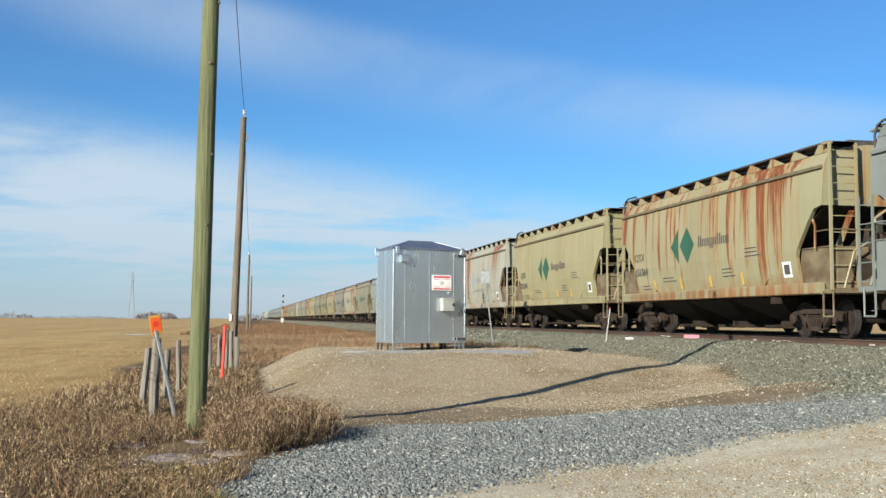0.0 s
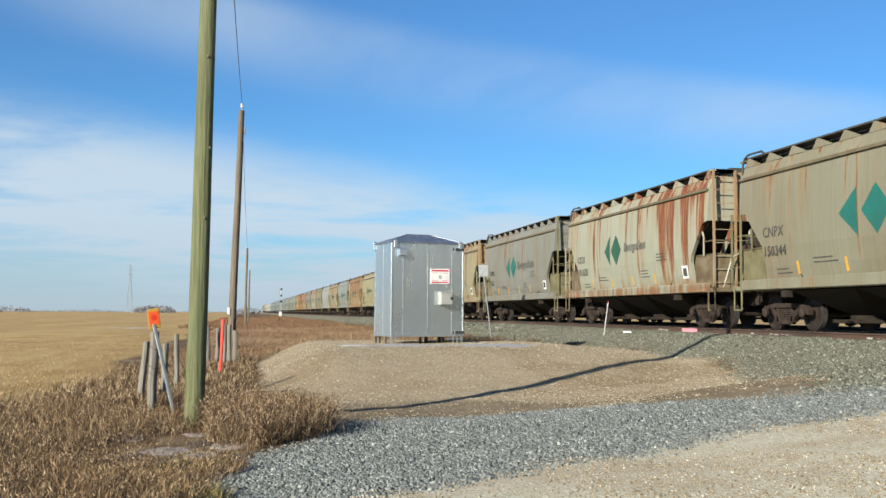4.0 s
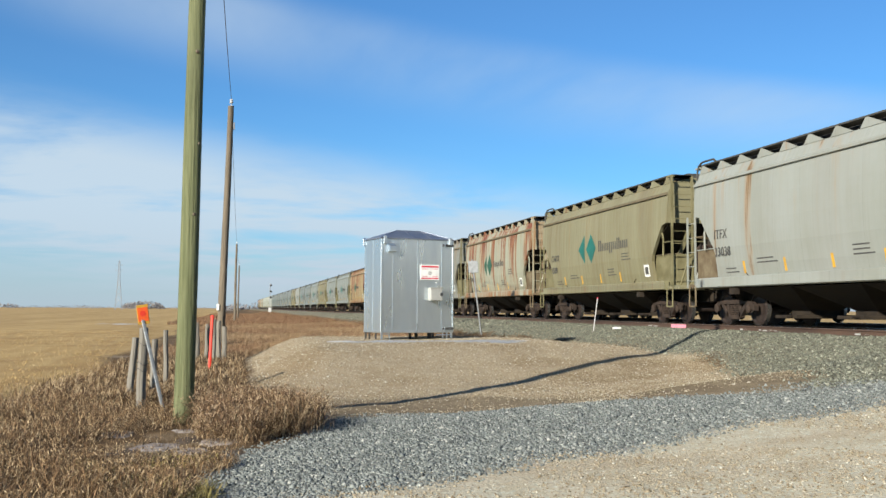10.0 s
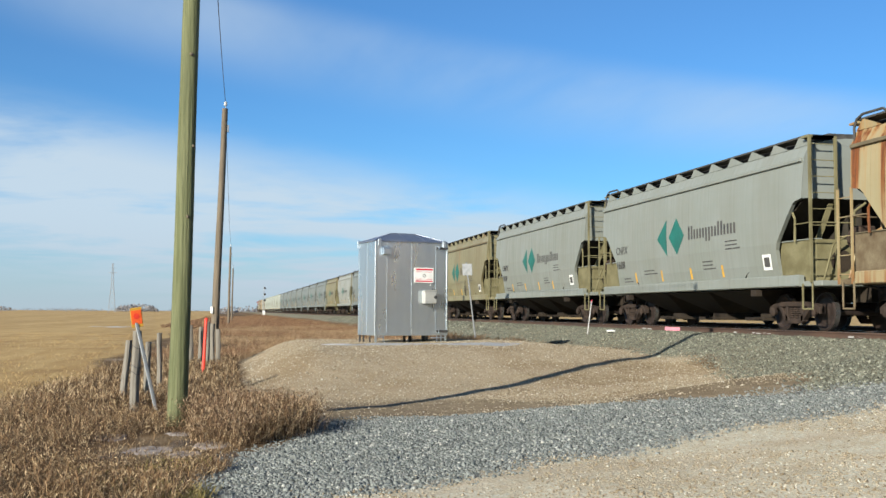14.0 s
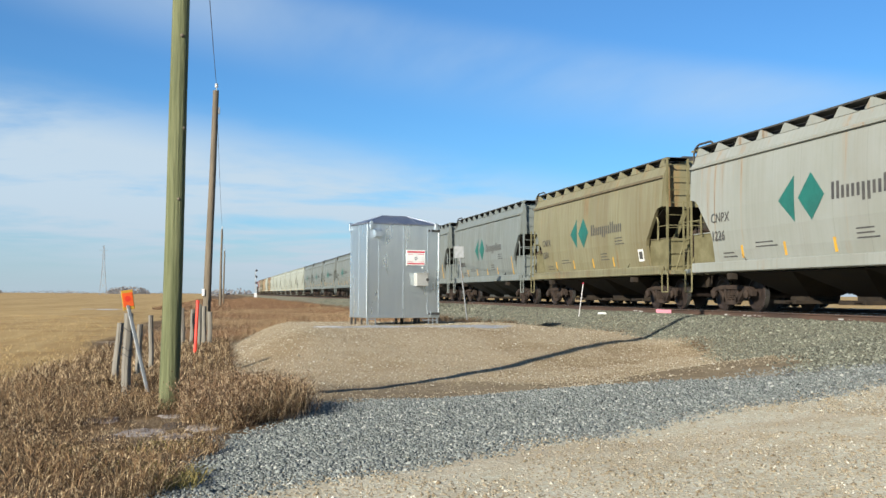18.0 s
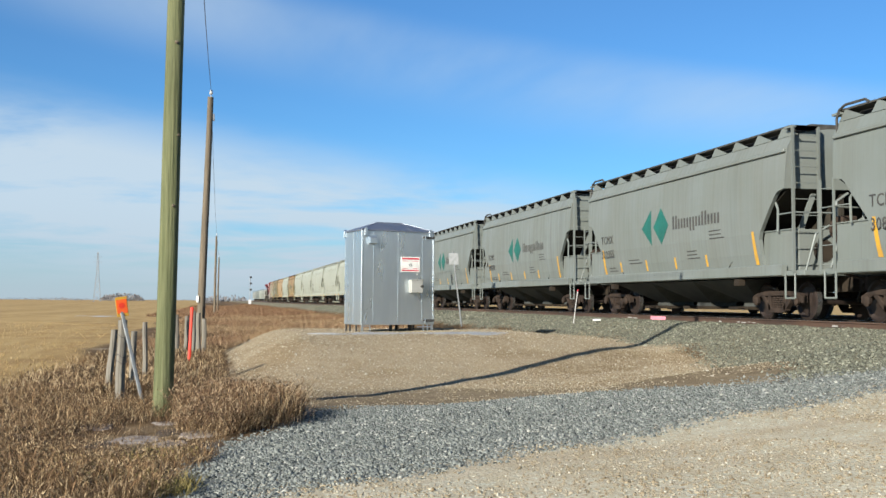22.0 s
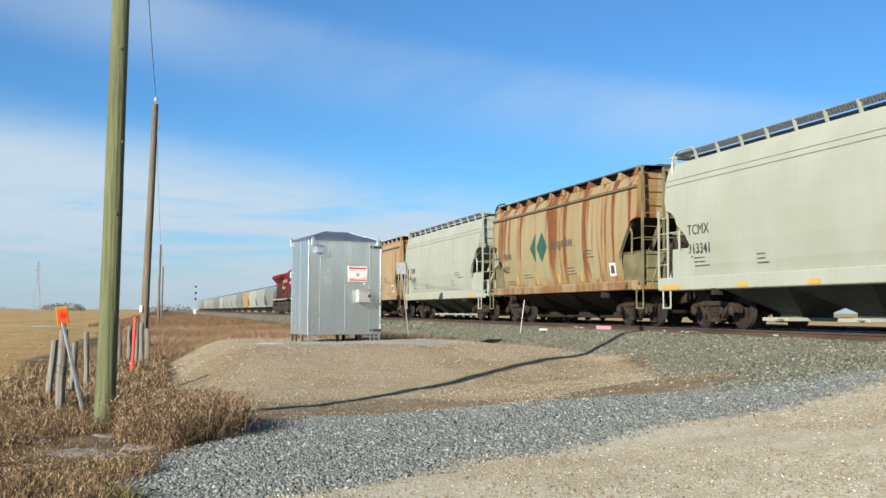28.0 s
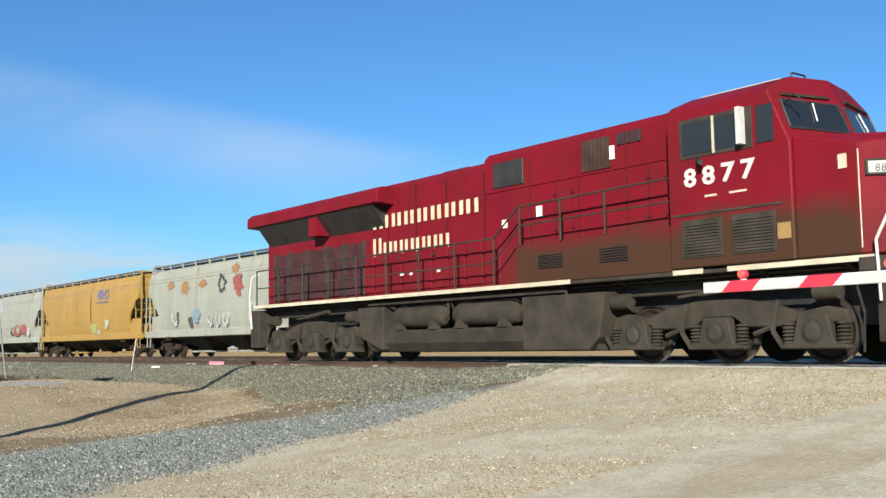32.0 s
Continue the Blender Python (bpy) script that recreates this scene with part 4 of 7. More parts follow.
def repaint(ob, mat, only):
    for o in (ob, *ob.children_recursive):
        if o.data and o.data.materials and o.data.materials[0] == only and o.name.split(".")[0] not in MARKS:
            o.material_slots[0].link = "OBJECT"
            o.material_slots[0].material = mat


def place_hopper(n, paint, mark, logo, label, x=TRACK_X, y=None):
    """A copy of the hopper on the main track, as the n-th car of the train."""
    white = paint == "white"
    key = "white" if white else "cream"
    if key not in HOPPERS:
        HOPPERS[key] = hopper(white, PAINTS[key])
        src = HOPPERS[key]
    src = HOPPERS[key]
    y = 19.72 + PITCH * n + 7.95 if y is None else y
    if "used" not in src:
        src["used"] = 1
        car = src
        car.matrix_basis = pose(x, y, RAIL)
    else:
        car = copy_thing(src, pose(x, y, RAIL))
        for o in [o for o in car.children if o.name.split(".")[0] in MARKS or o.name.startswith("car_number")]:
            bpy.data.objects.remove(o)
    repaint(car, PAINTS[paint], PAINTS[key])
    repaint(car, PAINTS[paint] if paint in ("grey", "light", "clean_grey") else CHORD, CHORD)
    if mark.startswith(("CITX", "CEFX", "NAHX", "ITFX")):
        for o in car.children:
            if o.name.split(".")[0] in ("end_panel", "end_bulkhead", "hand_rail", "stirrup", "end_platform"):
                o.material_slots[0].link = "OBJECT"
                o.material_slots[0].material = DUSTYEND
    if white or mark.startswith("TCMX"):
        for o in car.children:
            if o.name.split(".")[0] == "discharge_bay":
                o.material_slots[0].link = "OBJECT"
                o.material_slots[0].material = BAYSHADE
    if mark.startswith("CNPX"):
        for o in car.children:
            if o.name.split(".")[0] in ENDS:
                o.material_slots[0].link = "OBJECT"
                o.material_slots[0].material = KHAKI
    car["label"] = label
    names = ["stencil"]
    if white:
        names = ["plain_stencil", "sill_reflector"]
    else:
        names += ["consolidated_label", "label_panel", "reflector_strip"]
    if mark.startswith("TCMX") and not white:
        names = ["stencil", "reflector_strip", "corner_reflector"]
    if logo:
        names += ["diamond_logo", "wordmark"] if logo == "teal" else ["small_diamond_logo", "small_wordmark"]
    for k in names:
        o = tagged(part(k, MARKS[k], None, car, at=pose(0, 0, 0)), kind="" if k in ("consolidated_label", "label_panel") else "stuff")
        if k in ("small_diamond_logo", "small_wordmark") and logo == "faded":
            o.material_slots[0].link = "OBJECT"
            o.material_slots[0].material = GHOST
    if mark:
        for i, line in enumerate(mark.split()):
            o = part("car_number", lettering(line, 0.36 if i == 0 else 0.35), None, car, at=pose(-0.006 - bulge(2.70 - 0.45 * i, white), 5.30 if white else 5.10, 2.36 - 0.47 * i))
            if not o.data.materials:
                o.data.materials.append(BLACK)
    car["group"] = "hopper cars of the train"
    return car


CARS = [
    (-2, "grey", "", "teal"), (-1, "grey", "", "teal"),
    (0, "cream_rust", "CITX 151364", "green"), (1, "cream", "CEFX 302246", "green"), (2, "frost", "ITFX 33163", "faded"), (3, "pale_rust", "CITX 151982", "green"),
    (4, "grey_tan", "CNPX 151907", "teal"), (5, "clean_grey", "CNPX 1454", "teal"), (6, "dusty", "CNPX 150344", "teal"), (7, "pale_rust", "CITX 151633", "green"),
    (8, "grey_tan", "CNPX 1522", "teal"), (9, "cream_rust", "CEFX 302728", "green"), (10, "olive", "CNPX 150239", "teal"), (11, "dusty", "CNPX 1646", "teal"),
    (12, "cream", "CITX 151699", "green"), (13, "cream_heavy", "CEFX 302494", "green"), (14, "clean_grey", "CNPX 1151", "teal"), (15, "cream_rust", "CNPX 4661", "green"),
    (16, "light", "ITFX 33038", ""), (17, "olive", "CNPX 1508", "teal"), (18, "pale_rust", "ITFX 33171", "green"), (19, "grey_tan", "CNPX 150002", "teal"),
    (20, "cream_heavy", "CEFX 302140", "green"), (21, "rust", "CEFX 302004", "green"), (22, "cream_heavy", "CITX 151477", "green"), (23, "clean_grey", "CNPX 1608", "teal"),
    (24, "clean_grey", "CNPX 1588", "teal"), (25, "olive", "CNPX 1533", "teal"), (26, "clean_grey", "", "teal"), (27, "grey", "TCMX 307956", "teal"), (28, "grey", "TCMX 307992", "teal"),
    (29, "light", "CNPX 1226", "teal"), (30, "olive", "CNPX 1231", "teal"), (31, "grey", "TCMX 308066", "teal"), (32, "grey", "TCMX 312351", "teal"), (33, "grey", "TCMX 308603", "teal"),
    (34, "grey", "TCMX 308599", "teal"), (35, "grey", "TCMX 308555", "teal"), (36, "grey", "TCMX 312355", "teal"), (37, "grey", "TCMX 308491", "teal"), (38, "grey", "TCMX 308134", "teal"),
    (39, "white", "TCMX 313399", ""), (40, "white", "TCMX 311240", ""), (41, "white", "", ""), (42, "white", "", ""), (43, "white", "TCMX 311805", ""), (44, "white", "TCMX 311804", ""),
    (45, "white", "TCMX 313341", ""), (46, "cream_heavy", "CNPX 4623", "green"), (47, "white", "TCMX 313324", ""), (48, "orange", "NAHX 31768", ""), (49, "brown", "CNPX 150565", "teal"),
    (50, "pale_rust", "ITFX 33124", "faded"),
]
WORDS = {"clean_grey": "pale grey covered hopper car with khaki ends", "dusty": "dusty tan-grey covered hopper car", "frost": "pale frost-grey covered hopper car with rust along the roof", "cream": "cream covered hopper car with light rust runs", "cream_rust": "cream covered hopper car with dark rust runs", "cream_heavy": "cream covered hopper car heavily streaked with orange rust",
         "rust": "rust-orange covered hopper car, paint almost gone", "pale_rust": "pale cream covered hopper car with red rust streaks from the roof", "grey": "plain grey covered hopper car with teal diamond emblem",
         "grey_tan": "grey covered hopper car with tan dirt streaks", "light": "light grey covered hopper car, fairly clean", "olive": "olive-grey grimy covered hopper car", "brown": "brown grimy covered hopper car with stains",
         "white": "clean off-white covered hopper car with yellow sill reflectors", "orange": "pale covered hopper car washed over with orange rust"}
SILVER = grainy("spray_silver", (0.27, 0.265, 0.225), (0.36, 0.35, 0.305), 5, 0.6)
PALEOLIVE = grainy("spray_pale", (0.185, 0.180, 0.130), (0.22, 0.212, 0.16), 3, 0.7)


def sprayed(car):
    """Ragged silver and pale patches of old spray paint over the emblem."""
    rnd = random.Random(12)
    layer = 0
    for name, mat, seeds in (("pale_spray", PALEOLIVE, ((3.0, 1.95, 0.75, 0.75), (0.6, 1.75, 1.1, 0.45), (-2.6, 1.85, 0.8, 0.32), (-4.0, 2.0, 0.4, 0.3))), ("silver_spray", SILVER, ((3.05, 2.35, 0.55, 0.30), (2.75, 1.95, 0.30, 0.40), (2.0, 1.95, 0.5, 0.22), (0.3, 2.3, 0.42, 0.42), (0.15, 1.85, 0.55, 0.22), (0.75, 2.85, 0.25, 0.22)))):
        for y, z, ry, rz in seeds:
            k = 26
            pts = []
            for i in range(k):
                a = 2 * math.pi * i / k
                q = rnd.uniform(0.62, 1.12)
                pts.append((y + ry * q * math.cos(a), z + rz * q * math.sin(a)))
            layer += 1
            x = -bulge(z, False) - 0.012 - 0.003 * layer
            g = G().add([(x, y, z)] + [(x, *p) for p in pts], [(0, 1 + i, 1 + (i + 1) % k) for i in range(k)])
            part(name, g, mat, car)


TRAIN = []
for n, paint, mark, logo in CARS:
    TRAIN.append((place_hopper(n, paint, mark, logo, WORDS[paint]), 19.72 + PITCH * n + 7.95))
sprayed(TRAIN[-2][0])


# ---- locomotive ----
def loco_red():
    """Red enamel, chalky above, with a brown film of road dirt low on the cab and hood."""
    m = Mat("loco_red")
    co = m.coords()
    sep = m.node("ShaderNodeSeparateXYZ", Vector=co)
    big, fine = m.noise(co, 0.9, 5), m.noise(co, 22.0, 4)
    runs = m.noise(m.mapping(co, (1, 1, 0.12)), 3.2, 4)
    c = m.mix(m.ramp(big, 0.35, 0.7), (0.152, 0.006, 0.014), (0.120, 0.006, 0.013))
    c = m.mix(m.ramp(runs, 0.42, 0.72, 0, 0.6), c, (0.116, 0.011, 0.011))
    film = m.math("ADD", sep.outputs[2], m.math("MULTIPLY", m.math("SUBTRACT", big, 0.5), 0.9))
    front = m.math("MULTIPLY", m.ramp(sep.outputs[1], -1.6, 0.2, 1.0, 0.12), m.ramp(sep.outputs[1], -8.95, -8.80, 0.25, 1.0))
    f = m.math("MULTIPLY", m.ramp(film, 2.15, 2.75, 0.93, 0.0), front)
    c = m.mix(f, c, (0.043, 0.026, 0.015))
    c = m.mix(m.ramp(fine, 0.5, 0.85, 0, 0.3), c, (0.069, 0.023, 0.017))
    m.put(m.bsdf.inputs["Specular IOR Level"], 0.08)
    return m.finish(c, m.ramp(big, 0.3, 0.8, 0.50, 0.68), 0.0, fine, 0.05, 0.004)


LRED = loco_red()
DEVICE0 = grainy("board_pale", (0.42, 0.43, 0.40), (0.36, 0.37, 0.34), 6, 0.5)
LDARK = grainy("loco_underframe", (0.026, 0.022, 0.017), (0.050, 0.041, 0.032), 2.5, 0.8)
LTRUCK = grainy("loco_dusty_castings", (0.028, 0.024, 0.018), (0.049, 0.041, 0.031), 2.5, 0.85)
LSEAM = grainy("loco_seam", (0.040, 0.006, 0.008), (0.065, 0.008, 0.011), 4, 0.8)
LMAROON = grainy("loco_dusky_maroon", (0.038, 0.014, 0.016), (0.060, 0.022, 0.024), 3, 0.75)
LBLACK = grainy("loco_black", (0.015, 0.015, 0.015), (0.026, 0.024, 0.022), 3, 0.6)
LSTRIPE = grainy("loco_sill_stripe", (0.504, 0.461, 0.346), (0.396, 0.346, 0.245), 3, 0.6)
LLETTER = grainy("loco_letter_cream", (0.562, 0.504, 0.346), (0.461, 0.374, 0.238), 3, 0.6)
HANDWHITE = grainy("rail_white", (0.540, 0.526, 0.504), (0.432, 0.418, 0.396), 6, 0.5)
GLASS = Mat("window_glass_dark")
GLASS.finish((0.012, 0.016, 0.02), 0.06)
GLASS = GLASS.m
PLATE = grainy("plate_tan", (0.28, 0.17, 0.06), (0.20, 0.12, 0.045), 6, 0.7)
LAMP_ON = Mat("headlamp_lit")
LAMP_ON.put(LAMP_ON.bsdf.inputs["Emission Color"], (1.0, 0.93, 0.8))
LAMP_ON.put(LAMP_ON.bsdf.inputs["Emission Strength"], 2.0)
LAMP_ON = LAMP_ON.finish((0.9, 0.9, 0.85), 0.2)


def build_loco():
    L = empty("locomotive", pose(TRACK_X, 0, RAIL), "red diesel locomotive with cream lettering and grimy brown lower cab", "locomotive")
    # frame and walkway
    part("frame", G().box(-0.95, 0.95, -9.0, 10.65, 1.30, 1.56), LBLACK, L, "dark grimy underframe", bevel=0.02)
    # added black box: stands in for the shade behind the wheels
    part("centre_beam", G().box(-0.60, 0.60, -8.7, 10.0, 0.62, 1.31), LBLACK, L, "black core box for shaded motors and beams between the wheels")
    part("walkway", G().box(-1.48, 1.48, -9.0, 10.65, 1.55, 1.62), LDARK, L, "dark walkway deck", bevel=0.01)
    for k in range(13):
        part("deck_bracket", G().prism([(-1.46, 1.55), (-0.95, 1.55), (-0.95, 1.38)], 1, -8.6 + 1.55 * k, -8.52 + 1.55 * k), LDARK, L)
    part("conduit", G().path([(-1.2, 10.2, 1.50), (-1.2, -8.6, 1.50)], 0.03).path([(-1.05, 10.2, 1.44), (-1.05, -8.6, 1.44)], 0.035), LDARK, L)
    for y0, y1 in ((-2.75, 10.55), (-5.95, -5.30), (-9.10, -6.45)):
        part("sill_stripe", G().box(-1.492, -1.48, y0, y1, 1.555, 1.645), LSTRIPE, L, "chipped cream sill stripe")
    # hood
    hw = 1.05
    prof = [(-hw, 1.62), (-hw, 4.50), (-hw + 0.14, 4.64), (hw - 0.14, 4.64), (hw, 4.50), (hw, 1.62)]
    hood = part("engine_hood", G().prism(prof, 1, -5.30, 0.30), LRED, L, bevel=0.015)
    prof2 = [(-hw + 0.02, 1.62), (-hw + 0.02, 4.36), (-hw + 0.18, 4.50), (hw - 0.18, 4.50), (hw - 0.02, 4.36), (hw - 0.02, 1.62)]
    rear = part("rear_hood", G().prism(prof2, 1, 0.30, 10.45), LRED, L, bevel=0.015)
    # seams and doors of the hood
    for y in (-5.1, -3.9, -2.62, -1.2, 0.32, 1.7, 2.9, 4.1):
        part("hood_seam", G().box(-hw - 0.006, -hw + 0.03, y - 0.010, y + 0.010, 1.75, 4.30), LSEAM, hood if y < 0.3 else rear)
    for i in range(9):
        y = 5.0 - i * 0.62
        if abs(y - 0.3) < 0.2:
            continue
        part("hood_door", G().box(-hw - 0.022, -hw + 0.01, y - 0.26, y + 0.26, 1.75, 2.75), LRED, rear if y > 0.3 else hood, bevel=0.01)
    # rear louvre bays under the radiator
    for i in range(5):
        y = 5.6 + i * 0.98
        part("louvre_door", G().box(-hw - 0.03, -hw + 0.03, y - 0.42, y + 0.42, 1.75, 3.10), LMAROON, rear, "dusky maroon louvred door", bevel=0.012)
        for d in (-0.44, 0.44):
            part("door_post", G().box(-hw - 0.045, -hw + 0.02, y + d - 0.03, y + d + 0.03, 1.72, 3.15), LDARK, rear)
    # radiator wings
    rp = [(-1.55, 3.98), (-1.55, 4.26), (-1.40, 4.38), (1.40, 4.38), (1.55, 4.26), (1.55, 3.98), (1.03, 3.94), (-1.03, 3.94)]
    rad = part("radiator_hood", G().prism(rp, 1, 3.85, 10.82), LRED, L, "overhanging red radiator hood", bevel=0.012)
    part("radiator_slope", G().prism([(-1.50, 3.98), (-1.03, 3.40), (1.03, 3.40), (1.50, 3.98)], 1, 4.2, 10.3), LBLACK, L, "dark slanting radiator screen")
    part("radiator_brace", G().box(-1.46, -1.03, 6.9, 7.35, 3.42, 4.0), LRED, L)
    # roof fittings
    part("exhaust_stack", G().box(-0.45, 0.45, 1.6, 2.6, 4.48, 4.64), LDARK, L, bevel=0.03)
    horn = G().box(-0.5, -0.2, 0.45, 0.6, 4.50, 4.60)
    for k, (dy, dx) in enumerate(((-0.3, 0.0), (0.35, 0.12), (-0.22, 0.26))):
        horn.rod((-0.5 + dx, 0.52, 4.66), (-0.5 + dx, 0.52 + dy, 4.68), 0.03, 7, 0.085)
        horn.rod((-0.42, 0.52, 4.58), (-0.5 + dx, 0.52, 4.66), 0.02, 5)
    part("air_horn", horn, LBLACK, L)
    part("equipment_screen", G().box(-hw - 0.025, -hw + 0.02, -1.0, -0.02, 3.82, 4.38), LBLACK, hood, "dark intake screen", bevel=0.01)
    for i in range(7):
        part("vent_slat", G().box(-hw - 0.035, -hw + 0.02, -2.80 - 0.11 * i - 0.035, -2.80 - 0.11 * i + 0.03, 3.80, 4.42), LDARK, hood)
    for i in range(5):
        part("vent_slat", G().box(-hw - 0.035, -hw + 0.02, -3.75 - 0.13 * i - 0.04, -3.75 - 0.13 * i + 0.04, 4.20, 4.42), LBLACK, hood)
    part("notice_plate", G().box(-hw - 0.012, -hw, -3.62, -3.45, 3.95, 4.22), WHITEP, hood)
    part("notice_plate", G().box(-hw - 0.012, -hw, -0.45, -0.28, 2.92, 3.10), WHITEP, hood)
    part("notice_plate", G().box(-hw - 0.012, -hw, -1.55, -1.38, 3.05, 3.28), WHITEP, hood)
    for y in (3.5, 3.1, 2.0):
        part("notice_plate", G().box(-hw - 0.026, -hw, y - 0.06, y + 0.06, 2.12, 2.20), WHITEP, rear)
    # latches, hinges and a door outline on the hood
    for y in (-1.95, -2.45, -4.45, -4.9):
        part("door_edge", G().box(-hw - 0.005, -hw + 0.02, y - 0.009, y + 0.009, 2.50, 3.72), LSEAM, hood)
        for z in (2.72, 3.45):
            part("hinge", G().box(-hw - 0.02, -hw + 0.01, y - 0.05, y + 0.05, z - 0.02, z + 0.02), LSEAM, hood)
    part("hood_ledge", G().box(-hw - 0.02, -hw + 0.01, -5.28, 0.28, 3.735, 3.765), LRED, hood)
    for i in range(14):
        y = 9.9 - 0.70 * i
        if abs(y - 0.3) > 0.15:
            part("door_latch", G().box(-hw - 0.035, -hw + 0.0, y - 0.03, y + 0.03, 2.52, 2.60), LBLACK, rear if y > 0.3 else hood)
    # raised side box with louvres
    part("side_cabinet", G().box(-1.46, 1.46, -5.30, -1.15, 1.62, 2.44), LRED, L, "dirt-brown equipment cabinet", bevel=0.02)
    for y in (-2.2, -3.9):
        for k in range(6):
            part("louvre_slat", G().prism([(-1.49, 1.92 + 0.05 * k), (-1.455, 1.95 + 0.05 * k), (-1.455, 1.92 + 0.05 * k)], 1, y - 0.35, y + 0.35), LBLACK, L)
    # cab
    def cab_front(x, z):
        return -7.78 - 0.32 * (1 - abs(x) / 1.55) + max(0.0, z - 3.54) * 0.42
    half = [(-1.55, 1.66), (-1.55, 3.54), (-1.55, 4.44), (-1.42, 4.54), (-0.85, 4.78)]
    cp = [(0.0, 1.66)] + half + [(0.0, 4.80)] + [(-x, z) for x, z in reversed(half)]
    n = len(cp)
    vs = [(x, -5.32, z) for x, z in cp] + [(x, cab_front(x, z), z) for x, z in cp] + [(0.0, cab_front(0, 3.54), 3.54)]
    mid = 2 * n
    fs = [tuple(range(n)), (n, n + 1, n + 2, mid), tuple(range(n + 2, n + 7)) + (mid,), (mid, n + 10, n + 11, n), (mid,) + tuple(range(n + 6, n + 11))]
    fs += [(i, (i + 1) % n, (i + 1) % n + n, i + n) for i in range(n)]
    cab = part("cab", G().add(vs, fs), LRED, L, bevel=0.02)
    # nose: tapers to the front, with slanting corners
    pl = [(-1.52, -7.80), (-1.52, -8.90), (-0.75, -9.75), (0.75, -9.75), (1.52, -8.90), (1.52, -7.80)]
    tops = [3.62, 3.34, 3.48, 3.48, 3.34, 3.62]
    nose = part("nose", G().add([(x, y, 1.66) for x, y in pl] + [(x, y, z) for (x, y), z in zip(pl, tops)],
                                [tuple(range(6))[::-1], (6, 7, 8), (6, 8, 9, 11), (9, 10, 11)] + [(i, (i + 1) % 6, (i + 1) % 6 + 6, i + 6) for i in range(6)]), LRED, L, "blunt red nose with slanting corners", bevel=0.025)
    part("nose_edge", G().rod((-1.528, -8.905, 1.75), (-1.528, -8.905, 3.24), 0.012, 5), LSTRIPE, nose, "worn pale edge")
    # windscreen panes, tilted
    for sx in (-1, 1):
        lo, hi = 3.80, 4.30
        a, b = sx * 0.10, sx * 1.40
        quad = [(a, lo), (b, lo), (b * 0.965, hi), (a, hi)]
        fr = part("windscreen", G().add([(p, cab_front(p, q) - 0.02, q) for p, q in quad] + [(p, cab_front(p, q) + 0.01, q) for p, q in quad],
                                        [(0, 1, 2, 3), (4, 7, 6, 5), (0, 4, 5, 1), (1, 5, 6, 2), (2, 6, 7, 3), (3, 7, 4, 0)]), GLASS, cab, "dark windscreen", bevel=0.01)
        part("windscreen_gasket", G().path([(p, cab_front(p, q) - 0.012, q) for p, q in quad + quad[:1]], 0.022, 5), LBLACK, fr)
        part("wiper", G().rod((sx * 0.7, cab_front(0.7, 4.28) - 0.05, 4.28), (sx * 0.78, cab_front(0.78, 3.95) - 0.05, 3.95), 0.012, 4), WHITEP, fr)
        part("sun_bar", G().path([(sx * 0.25, cab_front(0.25, 4.42) - 0.03, 4.42), (sx * 1.30, cab_front(1.3, 4.40) - 0.03, 4.40)], 0.03), LDARK, cab)
    # side windows
    x0 = -1.565
    part("window_frame", G().box(x0, -1.54, -7.10, -5.60, 3.55, 4.25), LDARK, cab, "pale side window frame", bevel=0.01)
    for y0, y1 in ((-6.30, -5.68), (-6.98, -6.36)):
        part("side_window", G().box(x0 - 0.008, x0, y0, y1, 3.62, 4.18), GLASS, cab, "dark sliding pane")
    part("window_post", G().box(x0 - 0.012, x0, -6.355, -6.305, 3.58, 4.22), LSTRIPE, cab)
    part("wind_deflector", G().box(x0 - 0.16, x0 - 0.01, -6.98, -6.90, 3.62, 4.24), HANDWHITE, cab, "white wind deflector")
    part("quarter_window", G().box(x0 - 0.006, -1.54, -7.50, -7.18, 3.60, 4.22), GLASS, cab, "dark quarter pane", bevel=0.008)
    part("mirror_arm", G().rod((x0, -6.0, 3.50), (x0 - 0.2, -6.2, 3.42), 0.05, 6), LBLACK, cab)
    # cab louvres and plates
    for yc in (-6.02, -7.05):
        pn = part("louvre_panel", G().box(-1.57, -1.545, yc - 0.42, yc + 0.42, 1.82, 2.48), LDARK, cab, bevel=0.008)
        for k in range(11):
            part("louvre_slat", G().prism([(-1.59, 1.86 + 0.052 * k), (-1.568, 1.90 + 0.052 * k), (-1.568, 1.86 + 0.052 * k)], 1, yc - 0.37, yc + 0.37), LDARK, pn)
    part("cab_panel", G().box(-1.566, -1.545, -7.60, -5.42, 2.56, 2.60), LDARK, cab)
    part("data_plate", G().box(-1.566, -1.54, -7.74, -7.50, 2.0, 2.26), PLATE, cab)
    part("class_plate", G().box(-1.535, -1.51, -8.72, -8.58, 2.98, 3.20), LSTRIPE, nose)
    # roof units
    part("air_conditioner", G().box(-0.7, 0.7, -7.1, -5.4, 4.76, 4.85), DEVICE0, cab, bevel=0.03)
    part("antenna", G().path([(-0.5, -7.2, 4.78), (-0.5, -7.2, 4.94), (-0.1, -7.2, 4.94), (-0.1, -7.2, 4.78)], 0.018), LBLACK, cab)
    part("mirror", G().path([(-1.3, -7.5, 4.2), (-1.45, -7.85, 4.32), (-1.38, -7.95, 4.15)], 0.015), LBLACK, cab)
    # nose front: number board, lamps, door, emblem
    d = Vector((0.77, -0.85, 0)).normalized()
    nrm = Vector((-0.85, -0.77, 0)).normalized()

